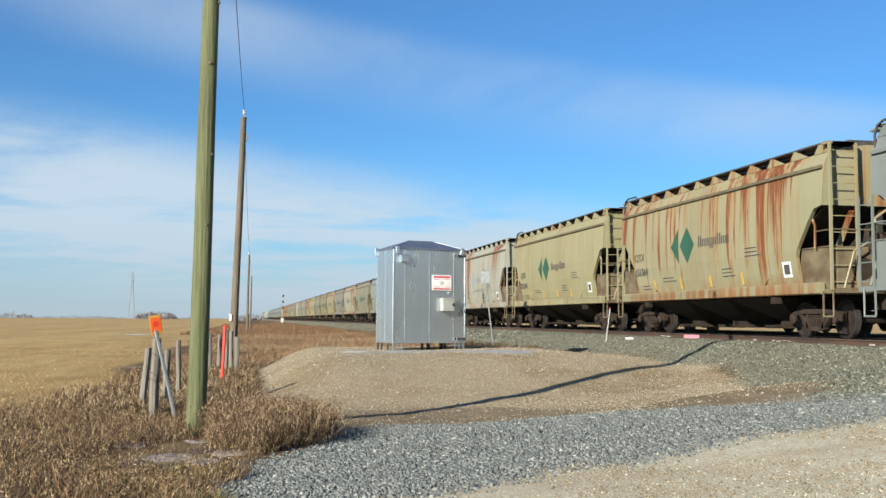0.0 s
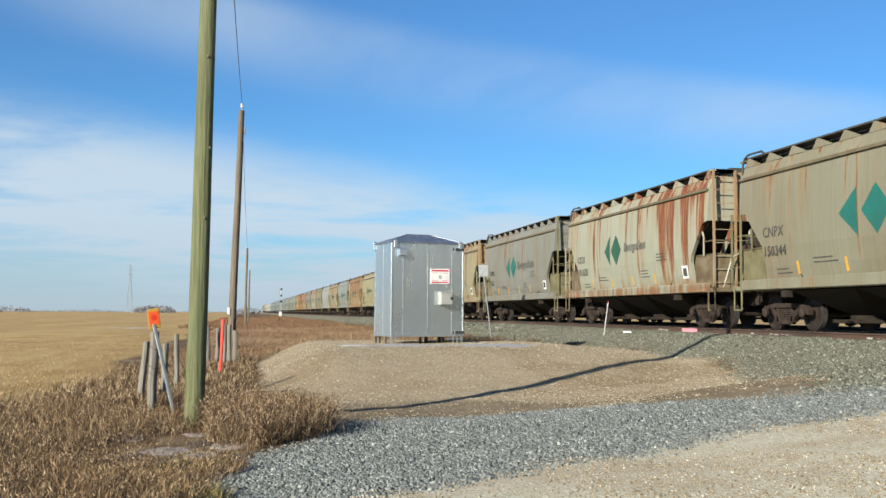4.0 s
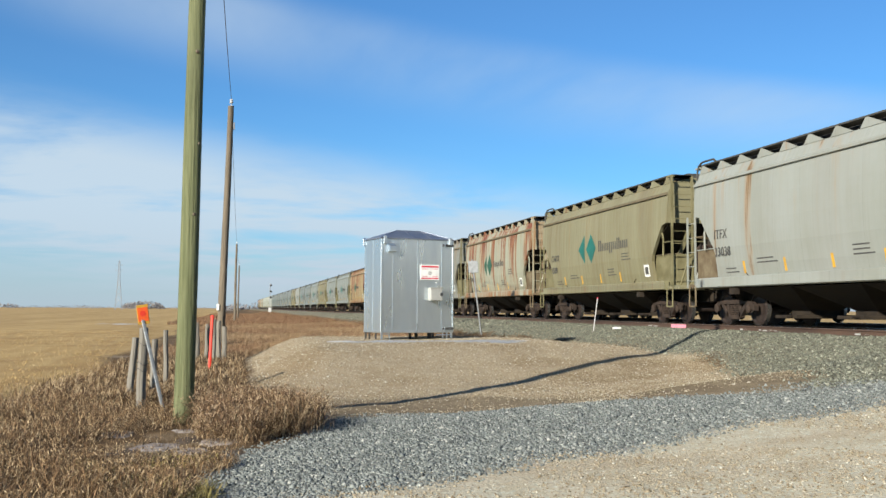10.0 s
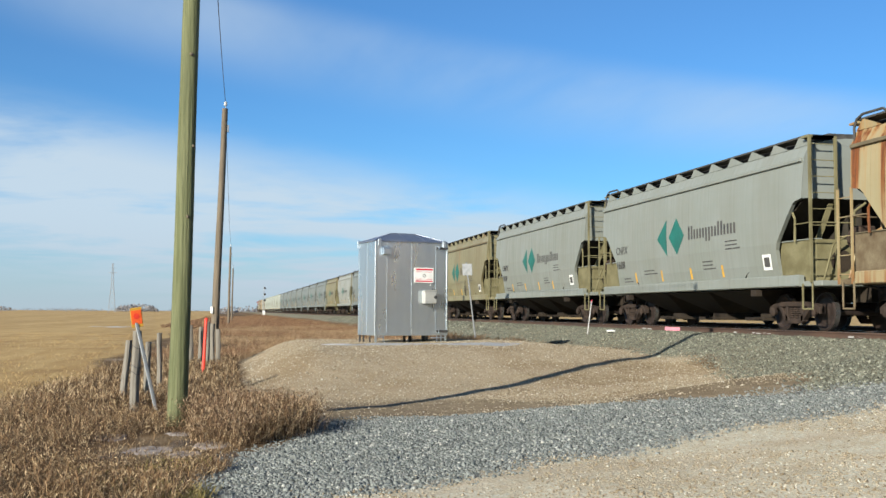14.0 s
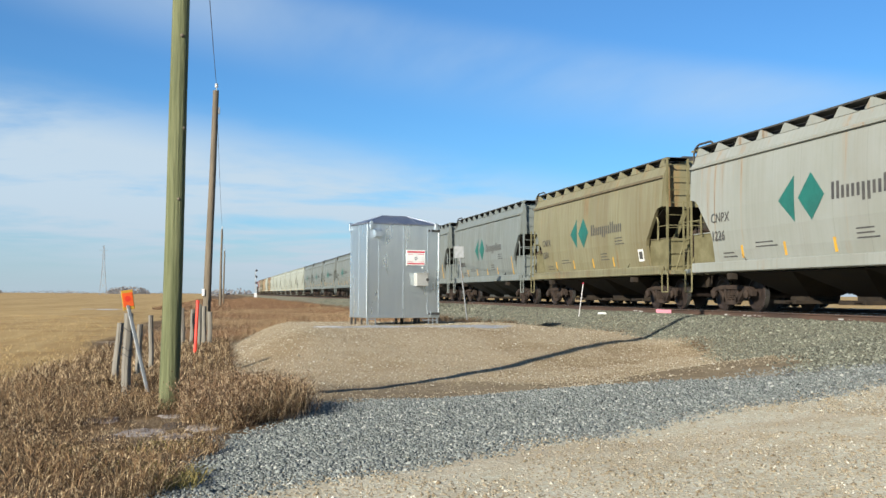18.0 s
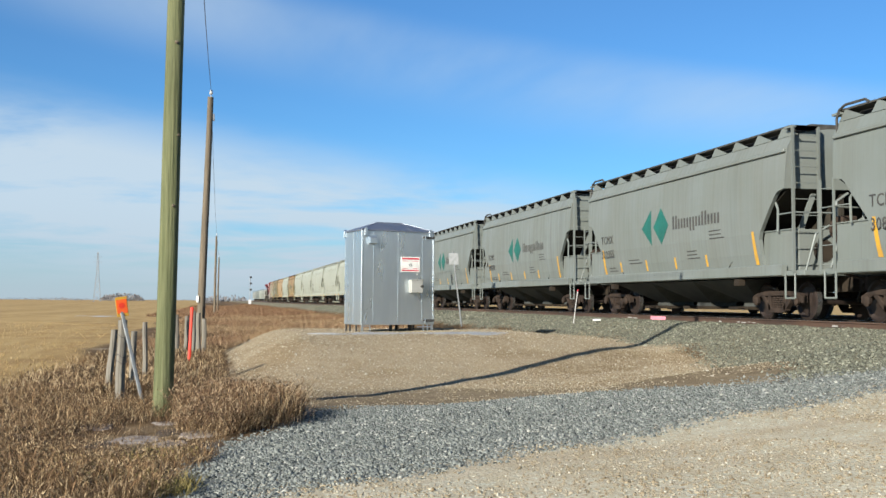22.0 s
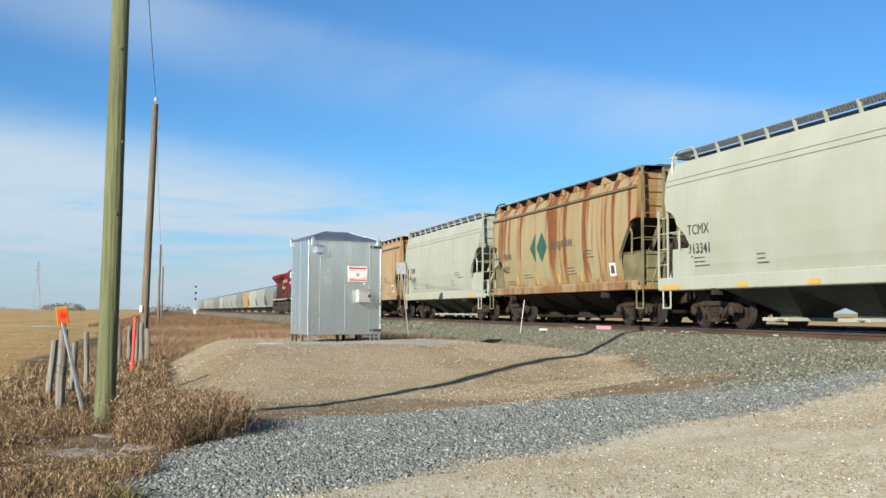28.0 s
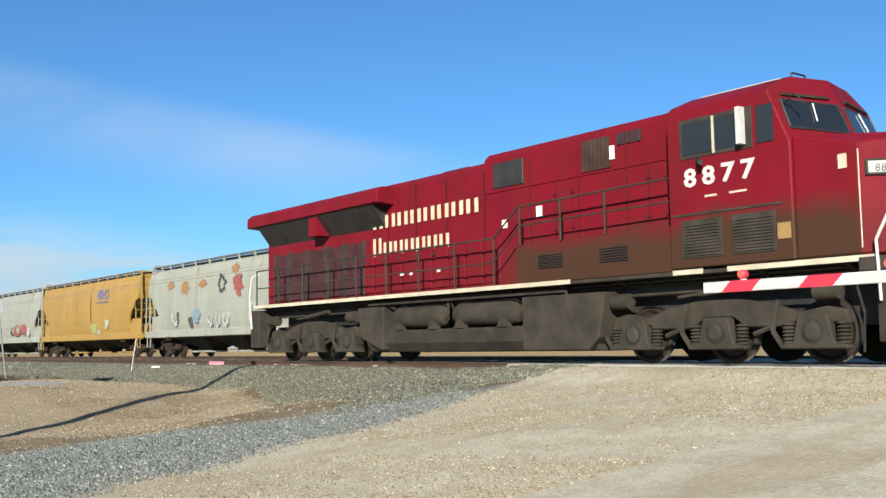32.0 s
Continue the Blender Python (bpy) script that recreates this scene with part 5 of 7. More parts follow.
    def slab(cx, cz, w, h, t, name, mat, label="", parent=nose, bevel=0.01):
        """A plate on the slanting left corner of the nose, cx along it from the outer edge."""
        o = Vector((-1.52, -8.90, 0)) + d * cx
        vs = [o + d * a + nrm * e + Vector((0, 0, cz + b)) for e in (-0.01, t) for a, b in ((-w / 2, -h / 2), (w / 2, -h / 2), (w / 2, h / 2), (-w / 2, h / 2))]
        return part(name, G().add(vs, [(0, 1, 2, 3), (4, 7, 6, 5), (0, 4, 5, 1), (1, 5, 6, 2), (2, 6, 7, 3), (3, 7, 4, 0)]), mat, parent, label, None, bevel)
    slab(0.42, 2.95, 0.66, 0.25, 0.04, "board_frame", LDARK)
    slab(0.42, 2.95, 0.58, 0.18, 0.05, "number_board", DEVICE0, "pale number board")
    o = Vector((-1.52, -8.90, 0)) + d * 0.22 + nrm * 0.056
    num = part("board_number", lettering("8877", 0.165), None, nose)
    num.data.materials.append(BLACK)
    num.matrix_basis = Matrix.Translation((o.x, o.y, 2.88)) @ Matrix.Rotation(math.atan2(d.x, -d.y), 4, "Z")
    slab(1.02, 2.45, 0.40, 0.07, 0.02, "emblem_bar", LSTRIPE)
    slab(1.02, 2.80, 0.40, 0.07, 0.02, "emblem_bar", LSTRIPE)
    slab(0.84, 2.62, 0.10, 0.30, 0.022, "emblem_bar", LSTRIPE)
    slab(0.98, 2.62, 0.20, 0.26, 0.014, "emblem_field", PLATE)
    hl = part("headlight", G().box(-0.22, 0.22, -9.82, -9.74, 2.75, 3.25), LBLACK, nose, "twin headlight", bevel=0.02)
    for z in (2.88, 3.12):
        part("lens", G().lathe([(-0.02, 0.02), (-0.015, 0.065), (0.02, 0.065)], (0.0, -9.83, z), 1, 14), LAMP_ON, hl, "lit lens")
    for sx in (-1, 1):
        dl = part("ditch_light", G().lathe([(-0.06, 0.10), (0.05, 0.12)], (sx * 0.95, -9.75, 1.95), 1, 12), LBLACK, nose)
        part("lens", G().lathe([(-0.02, 0.02), (-0.015, 0.085), (0.02, 0.085)], (sx * 0.95, -9.82, 1.95), 1, 12), LAMP_ON, dl)
    # pilot, plow, steps, handrails
    part("front_platform", G().box(-1.5, 1.5, -10.35, -8.8, 1.40, 1.62), LDARK, L, bevel=0.02)
    part("plow", G().add([(-1.5, -10.05, 1.15), (0, -10.35, 1.15), (1.5, -10.05, 1.15), (-1.55, -10.3, 0.14), (0, -11.0, 0.14), (1.55, -10.3, 0.14), (-1.5, -9.95, 1.15), (0, -10.2, 1.15), (1.5, -9.95, 1.15), (-1.55, -10.2, 0.14), (0, -10.9, 0.14), (1.55, -10.2, 0.14)],
                           [(0, 1, 4, 3), (1, 2, 5, 4), (6, 9, 10, 7), (7, 10, 11, 8), (0, 3, 9, 6), (2, 8, 11, 5), (3, 4, 10, 9), (4, 5, 11, 10), (0, 6, 7, 1), (1, 7, 8, 2)]), LDARK, L, "dark grey snow plow")
    for sx in (-1, 1):
        for k in range(4):
            st = part("step", G().box(min(sx * 1.0, sx * 1.5), max(sx * 1.0, sx * 1.5), -9.85, -9.45, 0.35 + 0.30 * k, 0.39 + 0.30 * k), LDARK, L)
            part("step_edge", G().box(min(sx * 1.49, sx * 1.515), max(sx * 1.49, sx * 1.515), -9.85, -9.45, 0.36 + 0.30 * k, 0.395 + 0.30 * k), HANDWHITE, st)
        part("step_well", G().box(min(sx * 0.9, sx * 1.46), max(sx * 0.9, sx * 1.46), -9.44, -9.05, 0.35, 1.5), LDARK, L, bevel=0.01)
        part("handrail", G().path([(sx * 1.53, -9.15, 0.95), (sx * 1.53, -9.12, 1.85), (sx * 1.53, -9.45, 2.45), (sx * 1.48, -9.5, 2.75), (sx * 1.35, -9.35, 2.80)], 0.025, 6), HANDWHITE, L, "white handrail")
        part("handrail", G().path([(sx * 1.53, -9.95, 0.95), (sx * 1.53, -9.95, 1.55), (sx * 1.45, -10.25, 2.35), (sx * 0.9, -10.3, 2.75), (sx * 0.4, -10.3, 2.75)], 0.025, 6), HANDWHITE, L, "white handrail")
    part("platform_edge", G().box(-1.5, 1.5, -10.375, -10.35, 1.58, 1.63), LSTRIPE, L)
    part("front_coupler", G().box(-0.16, 0.16, -11.1, -10.2, 0.72, 1.0).box(-0.25, 0.25, -11.35, -11.0, 0.68, 1.02), LDARK, L, bevel=0.03)
    part("rear_coupler", G().box(-0.16, 0.16, 10.5, 11.1, 0.72, 1.0).box(-0.25, 0.25, 11.0, 11.3, 0.68, 1.02), LDARK, L, bevel=0.03)
    part("front_mu_hoses", G().path([(-0.6, -10.3, 1.0), (-0.65, -10.5, 0.6), (-0.5, -10.6, 0.4)], 0.03).path([(-0.6, -10.3, 1.0), (-0.85, -10.45, 0.7), (-0.8, -10.55, 0.45)], 0.03), LBLACK, L)
    # side rails
    x = -1.47
    top, mid = 2.66, 2.14
    ys = [10.35, 9.0, 7.65, 6.3, 4.95, 3.6, 2.25, 0.9, -0.45]
    rails = part("side_railing", G().path([(x, 10.35, top), (x, -0.45, top), (x, -1.25, 3.25), (x, -5.25, 3.30)], 0.022, 5).rod((x, 10.35, 1.62), (x, 10.35, top), 0.022, 5), LDARK, L, "thin dark side railing")
    part("middle_rail", G().path([(x, 10.35, mid), (x, -0.45, mid), (x, -1.3, 2.85), (x, -5.25, 2.88)], 0.018, 5), LDARK, rails)
    for y in ys[1:]:
        part("stanchion", G().rod((x, y, 1.60), (x, y, top), 0.025, 5), LDARK, rails)
    for y in (-1.3, -2.5, -3.7):
        part("stanchion", G().rod((x, y, 2.44), (x, y, 3.27), 0.025, 5), LDARK, rails)
    part("rear_handrail", G().path([(-1.5, 10.6, 0.95), (-1.5, 10.75, 1.9), (-1.45, 10.72, 2.5), (-1.2, 10.72, 2.6)], 0.025, 6), HANDWHITE, L, "white handrail")
    part("rear_step_well", G().box(-1.46, -0.9, 10.2, 10.75, 0.4, 1.5), LDARK, L, bevel=0.01)
    # fuel tank with air reservoirs
    tp = [(-1.24, 0.24), (-1.40, 0.46), (-1.44, 0.76), (-0.90, 0.80), (-0.90, 1.34), (0.90, 1.34), (0.90, 0.80), (1.44, 0.76), (1.40, 0.46), (1.24, 0.24)]
    tank = part("fuel_tank", G().prism(tp, 1, -3.3, 4.6), LTRUCK, L, "dark grimy fuel tank", bevel=0.03)
    part("tank_end", G().prism([(-3.15, 0.26), (-3.45, 0.50), (-3.62, 1.36), (-1.3, 1.36), (-1.3, 0.26)], 0, -1.46, -0.6), LTRUCK, tank, bevel=0.02)
    part("tank_end", G().prism([(3.9, 0.3), (4.75, 0.60), (4.9, 1.36), (3.75, 1.36), (3.75, 0.3)], 0, -1.46, -0.6), LTRUCK, tank, bevel=0.02)
    for y0, y1 in ((1.45, 3.5), (-1.0, 1.15)):
        part("air_reservoir", G().lathe([(y0, 0.08), (y0 + 0.08, 0.22), (y0 + 0.2, 0.27), (y1 - 0.2, 0.27), (y1 - 0.08, 0.22), (y1, 0.08)], (-1.19, 0, 1.08), 1, 18), LTRUCK, tank, "grey cylindrical air reservoir", smooth=True)
        for y in (y0 + 0.35, y1 - 0.35):
            part("saddle", G().prism([(y - 0.16, 0.77), (y + 0.16, 0.77), (y + 0.04, 0.98), (y - 0.04, 0.98)], 0, -1.46, -1.30), LTRUCK, tank)
    part("drain_valves", G().path([(-1.35, 1.3, 1.4), (-1.38, 1.25, 1.1), (-1.42, 1.35, 0.95)], 0.03).path([(-1.35, 1.2, 1.45), (-1.35, 1.05, 1.05)], 0.02), TRUCK, tank)
    part("air_pipe", G().path([(-1.45, -2.6, 1.40), (-1.47, -2.75, 0.85), (-1.45, -3.0, 0.5)], 0.025).path([(-1.45, 4.4, 1.42), (-1.45, -2.6, 1.42)], 0.03), LDARK, tank)
    # trucks: three axles each
    for cy in (-6.0, 7.55):
        t = part("truck", G().box(-0.8, 0.8, -2.1, 2.1, 0.62, 0.86), LDARK, L, "dark three-axle truck", pose(0, cy, 0), 0.02)
        for sx in (-1, 1):
            fx = sx * 1.12
            pr = [(-2.45, 0.64), (-2.38, 0.86), (-2.05, 0.92), (-1.55, 0.84), (-1.0, 1.02), (-0.4, 1.10), (0.4, 1.10), (1.0, 1.02), (1.55, 0.84), (2.05, 0.92), (2.38, 0.86), (2.45, 0.64), (2.2, 0.66), (1.62, 0.72), (1.3, 0.62), (0.55, 0.62), (0.3, 0.80), (-0.3, 0.80), (-0.55, 0.62), (-1.3, 0.62), (-1.62, 0.72), (-2.2, 0.66)]
            part("side_frame", G().prism(pr, 0, fx - 0.07, fx + 0.09), LTRUCK, t, bevel=0.02)
            for ay in (-1.85, 0.0, 1.85):
                prj = [(ay - 0.60, 0.25), (ay - 0.58, 0.32), (ay - 0.36, 0.36), (ay - 0.26, 0.80), (ay + 0.26, 0.80), (ay + 0.36, 0.36), (ay + 0.58, 0.32), (ay + 0.60, 0.25)]
                jb = part("journal_box", G().prism(prj, 0, fx - 0.02 + (0 if sx > 0 else -0.15), fx + 0.17 + (0 if sx > 0 else -0.15)), LTRUCK, t, bevel=0.02)
                part("axle_cap", G().lathe([(-0.05, 0.16), (0.0, 0.16), (0.03, 0.10)] if sx > 0 else [(-0.03, 0.10), (0.0, 0.16), (0.05, 0.16)], (fx + sx * 0.20, ay, 0.533), 0, 16), LTRUCK, jb)
                # black disc behind the cap paints the shade of a recess
                part("cap_recess", G().lathe([(-0.02, 0.19), (0.012, 0.19)] if sx > 0 else [(-0.012, 0.19), (0.02, 0.19)], (fx + sx * 0.172, ay, 0.533), 0, 16), LBLACK, jb)
                for dy in (-0.48, 0.48):
                    sp = G().lathe([(-0.18 + 0.02 * k, 0.062 if k % 3 == 0 else 0.11) for k in range(19)], (fx + sx * 0.06, ay + dy, 0.50), 2, 10)
                    part("coil_spring", sp, LTRUCK, t)
                if ay:
                    part("brake_cylinder", G().lathe([(-0.22, 0.06), (-0.2, 0.15), (0.2, 0.15), (0.22, 0.06)], (fx + sx * 0.12, ay * 1.15, 1.16), 1, 12), LTRUCK, t, smooth=True)
                part("brake_hanger", G().path([(fx + sx * 0.1, ay + 0.62, 1.05), (fx + sx * 0.12, ay + 0.75, 0.55), (fx + sx * 0.06, ay + 0.62, 0.30)], 0.045, 5).rod((fx + sx * 0.12, ay + 0.75, 0.62), (fx + sx * 0.12, ay + 1.1, 0.50), 0.04, 5), LTRUCK, t)
            part("sand_pipe", G().path([(fx, -2.5, 1.4), (fx, -2.65, 0.8), (fx - sx * 0.2, -2.5, 0.2)], 0.02).path([(fx + sx * 0.08, -2.3, 1.28), (fx + sx * 0.08, 2.3, 1.26)], 0.03), LDARK, t)
            part("damper", G().rod((fx + sx * 0.12, -0.9, 1.34), (fx + sx * 0.12, 0.3, 1.22), 0.06, 8).rod((fx + sx * 0.12, 0.3, 1.22), (fx + sx * 0.12, 0.8, 1.18), 0.03, 6), LDARK, t)
        for ay in (-1.85, 0.0, 1.85):
            g = G()
            for sx in (-1, 1):
                c = (sx * 0.755, 0, 0)
                g.lathe([(-0.075, 0.46), (-0.07, 0.531), (0.05, 0.533), (0.065, 0.47), (0.02, 0.40), (0.03, 0.20), (0.06, 0.12), (0.06, 0.02)] if sx > 0 else
                        [(-0.06, 0.02), (-0.06, 0.12), (-0.03, 0.20), (-0.02, 0.40), (-0.065, 0.47), (-0.05, 0.533), (0.07, 0.531), (0.075, 0.46)], c, 0, 28)
            g.rod((-0.7, 0, 0), (0.7, 0, 0), 0.10, 8)
            w = part("wheelset", g, WHEEL, t, "", pose(0, ay, 0.533), smooth=True)
            w.data.materials.append(TREAD)
            for p in w.data.polygons:
                p.material_index = 1 if math.hypot(p.center.y, p.center.z) > 0.515 and abs(p.normal.x) < 0.5 else 0
            WHEELS.append((w, ay))
    # road number and the wordmark as plain blocks
    o = part("road_number", lettering("8877", 0.44, 0.012, 1.43), None, L, "white road number")
    o.data.transform(Matrix.Diagonal((1, 1.24, 1, 1)))
    o.matrix_basis = pose(-1.556, -5.67, 3.07)
    o["kind"] = "stuff"
    o.data.materials.append(HANDWHITE)
    for k, (y0, ln, z, pat) in enumerate(((4.75, 4.35, 3.38, "axxxxxxx"), (4.75, 3.25, 2.68, "axxxxxx"))):
        tagged(part("wordmark", wordmark(G(), y0, ln, z, 0.46, pat, -hw - 0.008, 0.26), LLETTER, rear, "worn cream lettering"), kind="stuff")
    for y0, w in ((-6.1, 0.25), (-6.6, 0.35)):
        part("small_mark", G().box(-1.556, -1.55, y0 - w, y0, 2.85, 2.885), LSTRIPE, cab)
    return L


WHEELS = []
loco = build_loco()
LOCO_Y = 19.72 + 754.25

# ---- standing train on the siding ----
GRAIN = {}


def standing(y0, y1, paint, label, near):
    key = near
    if key not in GRAIN:
        GRAIN[key] = hopper(True, PAINTS["pale"], 1.75, not near)
        GRAIN[key]["spare"] = 1
        c = GRAIN[key]
    else:
        c = copy_thing(GRAIN[key], pose(0, 0, 0))
    c.matrix_basis = pose(SIDING_X, (y0 + y1) / 2, RAIL)
    if paint != "pale":
        repaint(c, PAINTS[paint], PAINTS["pale"])
    c["label"], c["group"] = label, "standing grain hoppers"
    return c


SIDING = [(31.8, 50.0, "pale"), (50.0, 67.6, "yellow"), (67.6, 84.2, "pale"), (84.2, 101, "light"), (101, 117.5, "light"), (117.5, 134, "light"), (134, 150.4, "white"), (150.4, 168.6, "lemon"), (168.6, 187, "grey"), (187, 205, "light"),
          (205, 220, "white"), (220, 238, "orange")] + [(238 + 17.3 * i, 255.3 + 17.3 * i, ("grey", "light", "pale", "light", "white", "grey")[i % 6]) for i in range(15)]
SWORDS = {"pale": "pale grey-green grain hopper with painted scrawls", "yellow": "orange-yellow grain hopper, fairly clean", "light": "light grey standing grain hopper", "white": "white standing grain hopper",
          "lemon": "bright yellow standing grain hopper", "grey": "grey standing grain hopper", "orange": "faded orange standing hopper"}
STAND = [standing(a, b, p, SWORDS[p], i < 4) for i, (a, b, p) in enumerate(SIDING)]


def scrawls():
    """Spray paint on the near cars of the siding, as plain blobs and strokes."""
    cols = {k: grainy("spray_" + k, c, tuple(x * 0.8 for x in c), 6, 0.7) for k, c in dict(white=(0.36, 0.37, 0.35), red=(0.27, 0.075, 0.06), orange=(0.29, 0.155, 0.07), black=(0.06, 0.06, 0.058), green=(0.29, 0.31, 0.10), blue=(0.17, 0.25, 0.29), violet=(0.15, 0.135, 0.22)).items()}

    def blob(car, y, z, w, h, col, seed, hole=False):
        r = random.Random(seed)
        n = 24
        pts = []
        for i in range(n):
            a = 2 * math.pi * i / n
            k = 1 + r.uniform(-0.38, 0.22)
            pts.append((y + math.cos(a) * w / 2 * k, z + math.sin(a) * h / 2 * k))
        g = G()
        xx = -bulge(z, True) - 0.016 - 0.002 * (seed % 14)
        if hole:
            q = [(y + (a - y) * 0.55, z + (b - z) * 0.6) for a, b in pts]
            g.add([(xx, a, b) for a, b in pts + q], [(i, (i + 1) % n, (i + 1) % n + n, i + n) for i in range(n)])
        else:
            g.prism(pts, 0, xx, xx + 0.006)
        part("spray_paint", g, cols[col], car)
    c = STAND[0]
    for k, (y, z, w, h, col, hole) in enumerate(((4.9, 2.0, 0.9, 0.9, "white", True), (4.6, 2.0, 0.3, 0.7, "black", False), (3.2, 1.75, 0.5, 0.8, "black", False), (2.5, 2.0, 0.9, 0.8, "blue", False), (1.0, 1.9, 0.6, 1.0, "white", True),
                                                 (0.2, 1.8, 0.6, 1.1, "white", True), (-0.6, 1.8, 0.7, 1.0, "white", True), (3.7, 3.35, 1.0, 0.7, "orange", False), (1.7, 3.4, 0.9, 0.4, "orange", False), (5.4, 3.5, 0.9, 0.4, "orange", False),
                                                 (-0.3, 3.3, 0.8, 0.9, "black", True), (-1.9, 3.2, 1.0, 1.0, "red", False), (-1.5, 3.9, 0.8, 0.5, "orange", False), (-3.2, 2.0, 0.8, 1.1, "white", True))):
        blob(c, y, z, w, h, col, k, hole)
    c = STAND[1]
    for k, (y, z, w, h, col, hole) in enumerate(((-1.4, 1.75, 1.4, 0.7, "green", False), (-1.6, 1.45, 1.6, 0.3, "white", False), (-3.5, 1.9, 0.7, 0.6, "white", False), (-2.6, 3.5, 1.0, 0.6, "violet", False), (-3.6, 3.5, 0.7, 0.6, "violet", True), (-2.9, 3.1, 2.2, 0.1, "violet", False))):
        blob(c, y, z, w, h, col, 30 + k, hole)
    c = STAND[2]
    for k, (y, z, w, h, col, hole) in enumerate(((-3.2, 1.9, 1.8, 0.9, "red", True), (-4.6, 1.9, 1.4, 0.8, "red", False), (-2.0, 1.8, 1.0, 0.8, "black", True), (1.5, 2.1, 0.6, 0.6, "black", False), (-5.6, 1.7, 0.8, 0.7, "white", False))):
        blob(c, y, z, w, h, col, 50 + k, hole)


scrawls()

# ---- signal house on the mound ----
ZINC = Mat("galvanised_sheet")


def zinc():
    m = ZINC
    co = m.coords()
    v = m.node("ShaderNodeTexVoronoi", Vector=co, Scale=45.0)
    sp = m.node("ShaderNodeSeparateColor", Color=v.outputs["Color"]).outputs[0]
    n = m.noise(m.mapping(co, (1, 1, 0.2)), 2.2, 4)
    c = m.mix(m.ramp(n, 0.3, 0.7), (0.66, 0.72, 0.75), (0.56, 0.62, 0.65))
    c = m.mix(m.math("MULTIPLY", sp, 0.22), c, (0.62, 0.65, 0.68))
    m.finish(c, m.ramp(n, 0.3, 0.7, 0.25, 0.36), 0.90, n, 0.04, 0.01)


zinc()
ZINC = ZINC.m
ROOFZINC = grainy("roof_sheet", (0.19, 0.21, 0.25), (0.25, 0.27, 0.31), 2.0, 0.42, 0.7)
BOXGREY = grainy("box_grey", (0.30, 0.30, 0.27), (0.36, 0.355, 0.32), 5.0, 0.5)
DARKMET = grainy("dark_metal", (0.05, 0.05, 0.05), (0.09, 0.085, 0.08), 8, 0.6, 0.5)
SIGNRED = grainy("sign_red", (0.55, 0.03, 0.06), (0.5, 0.03, 0.05), 5, 0.5)
BOX_Z = 0.75


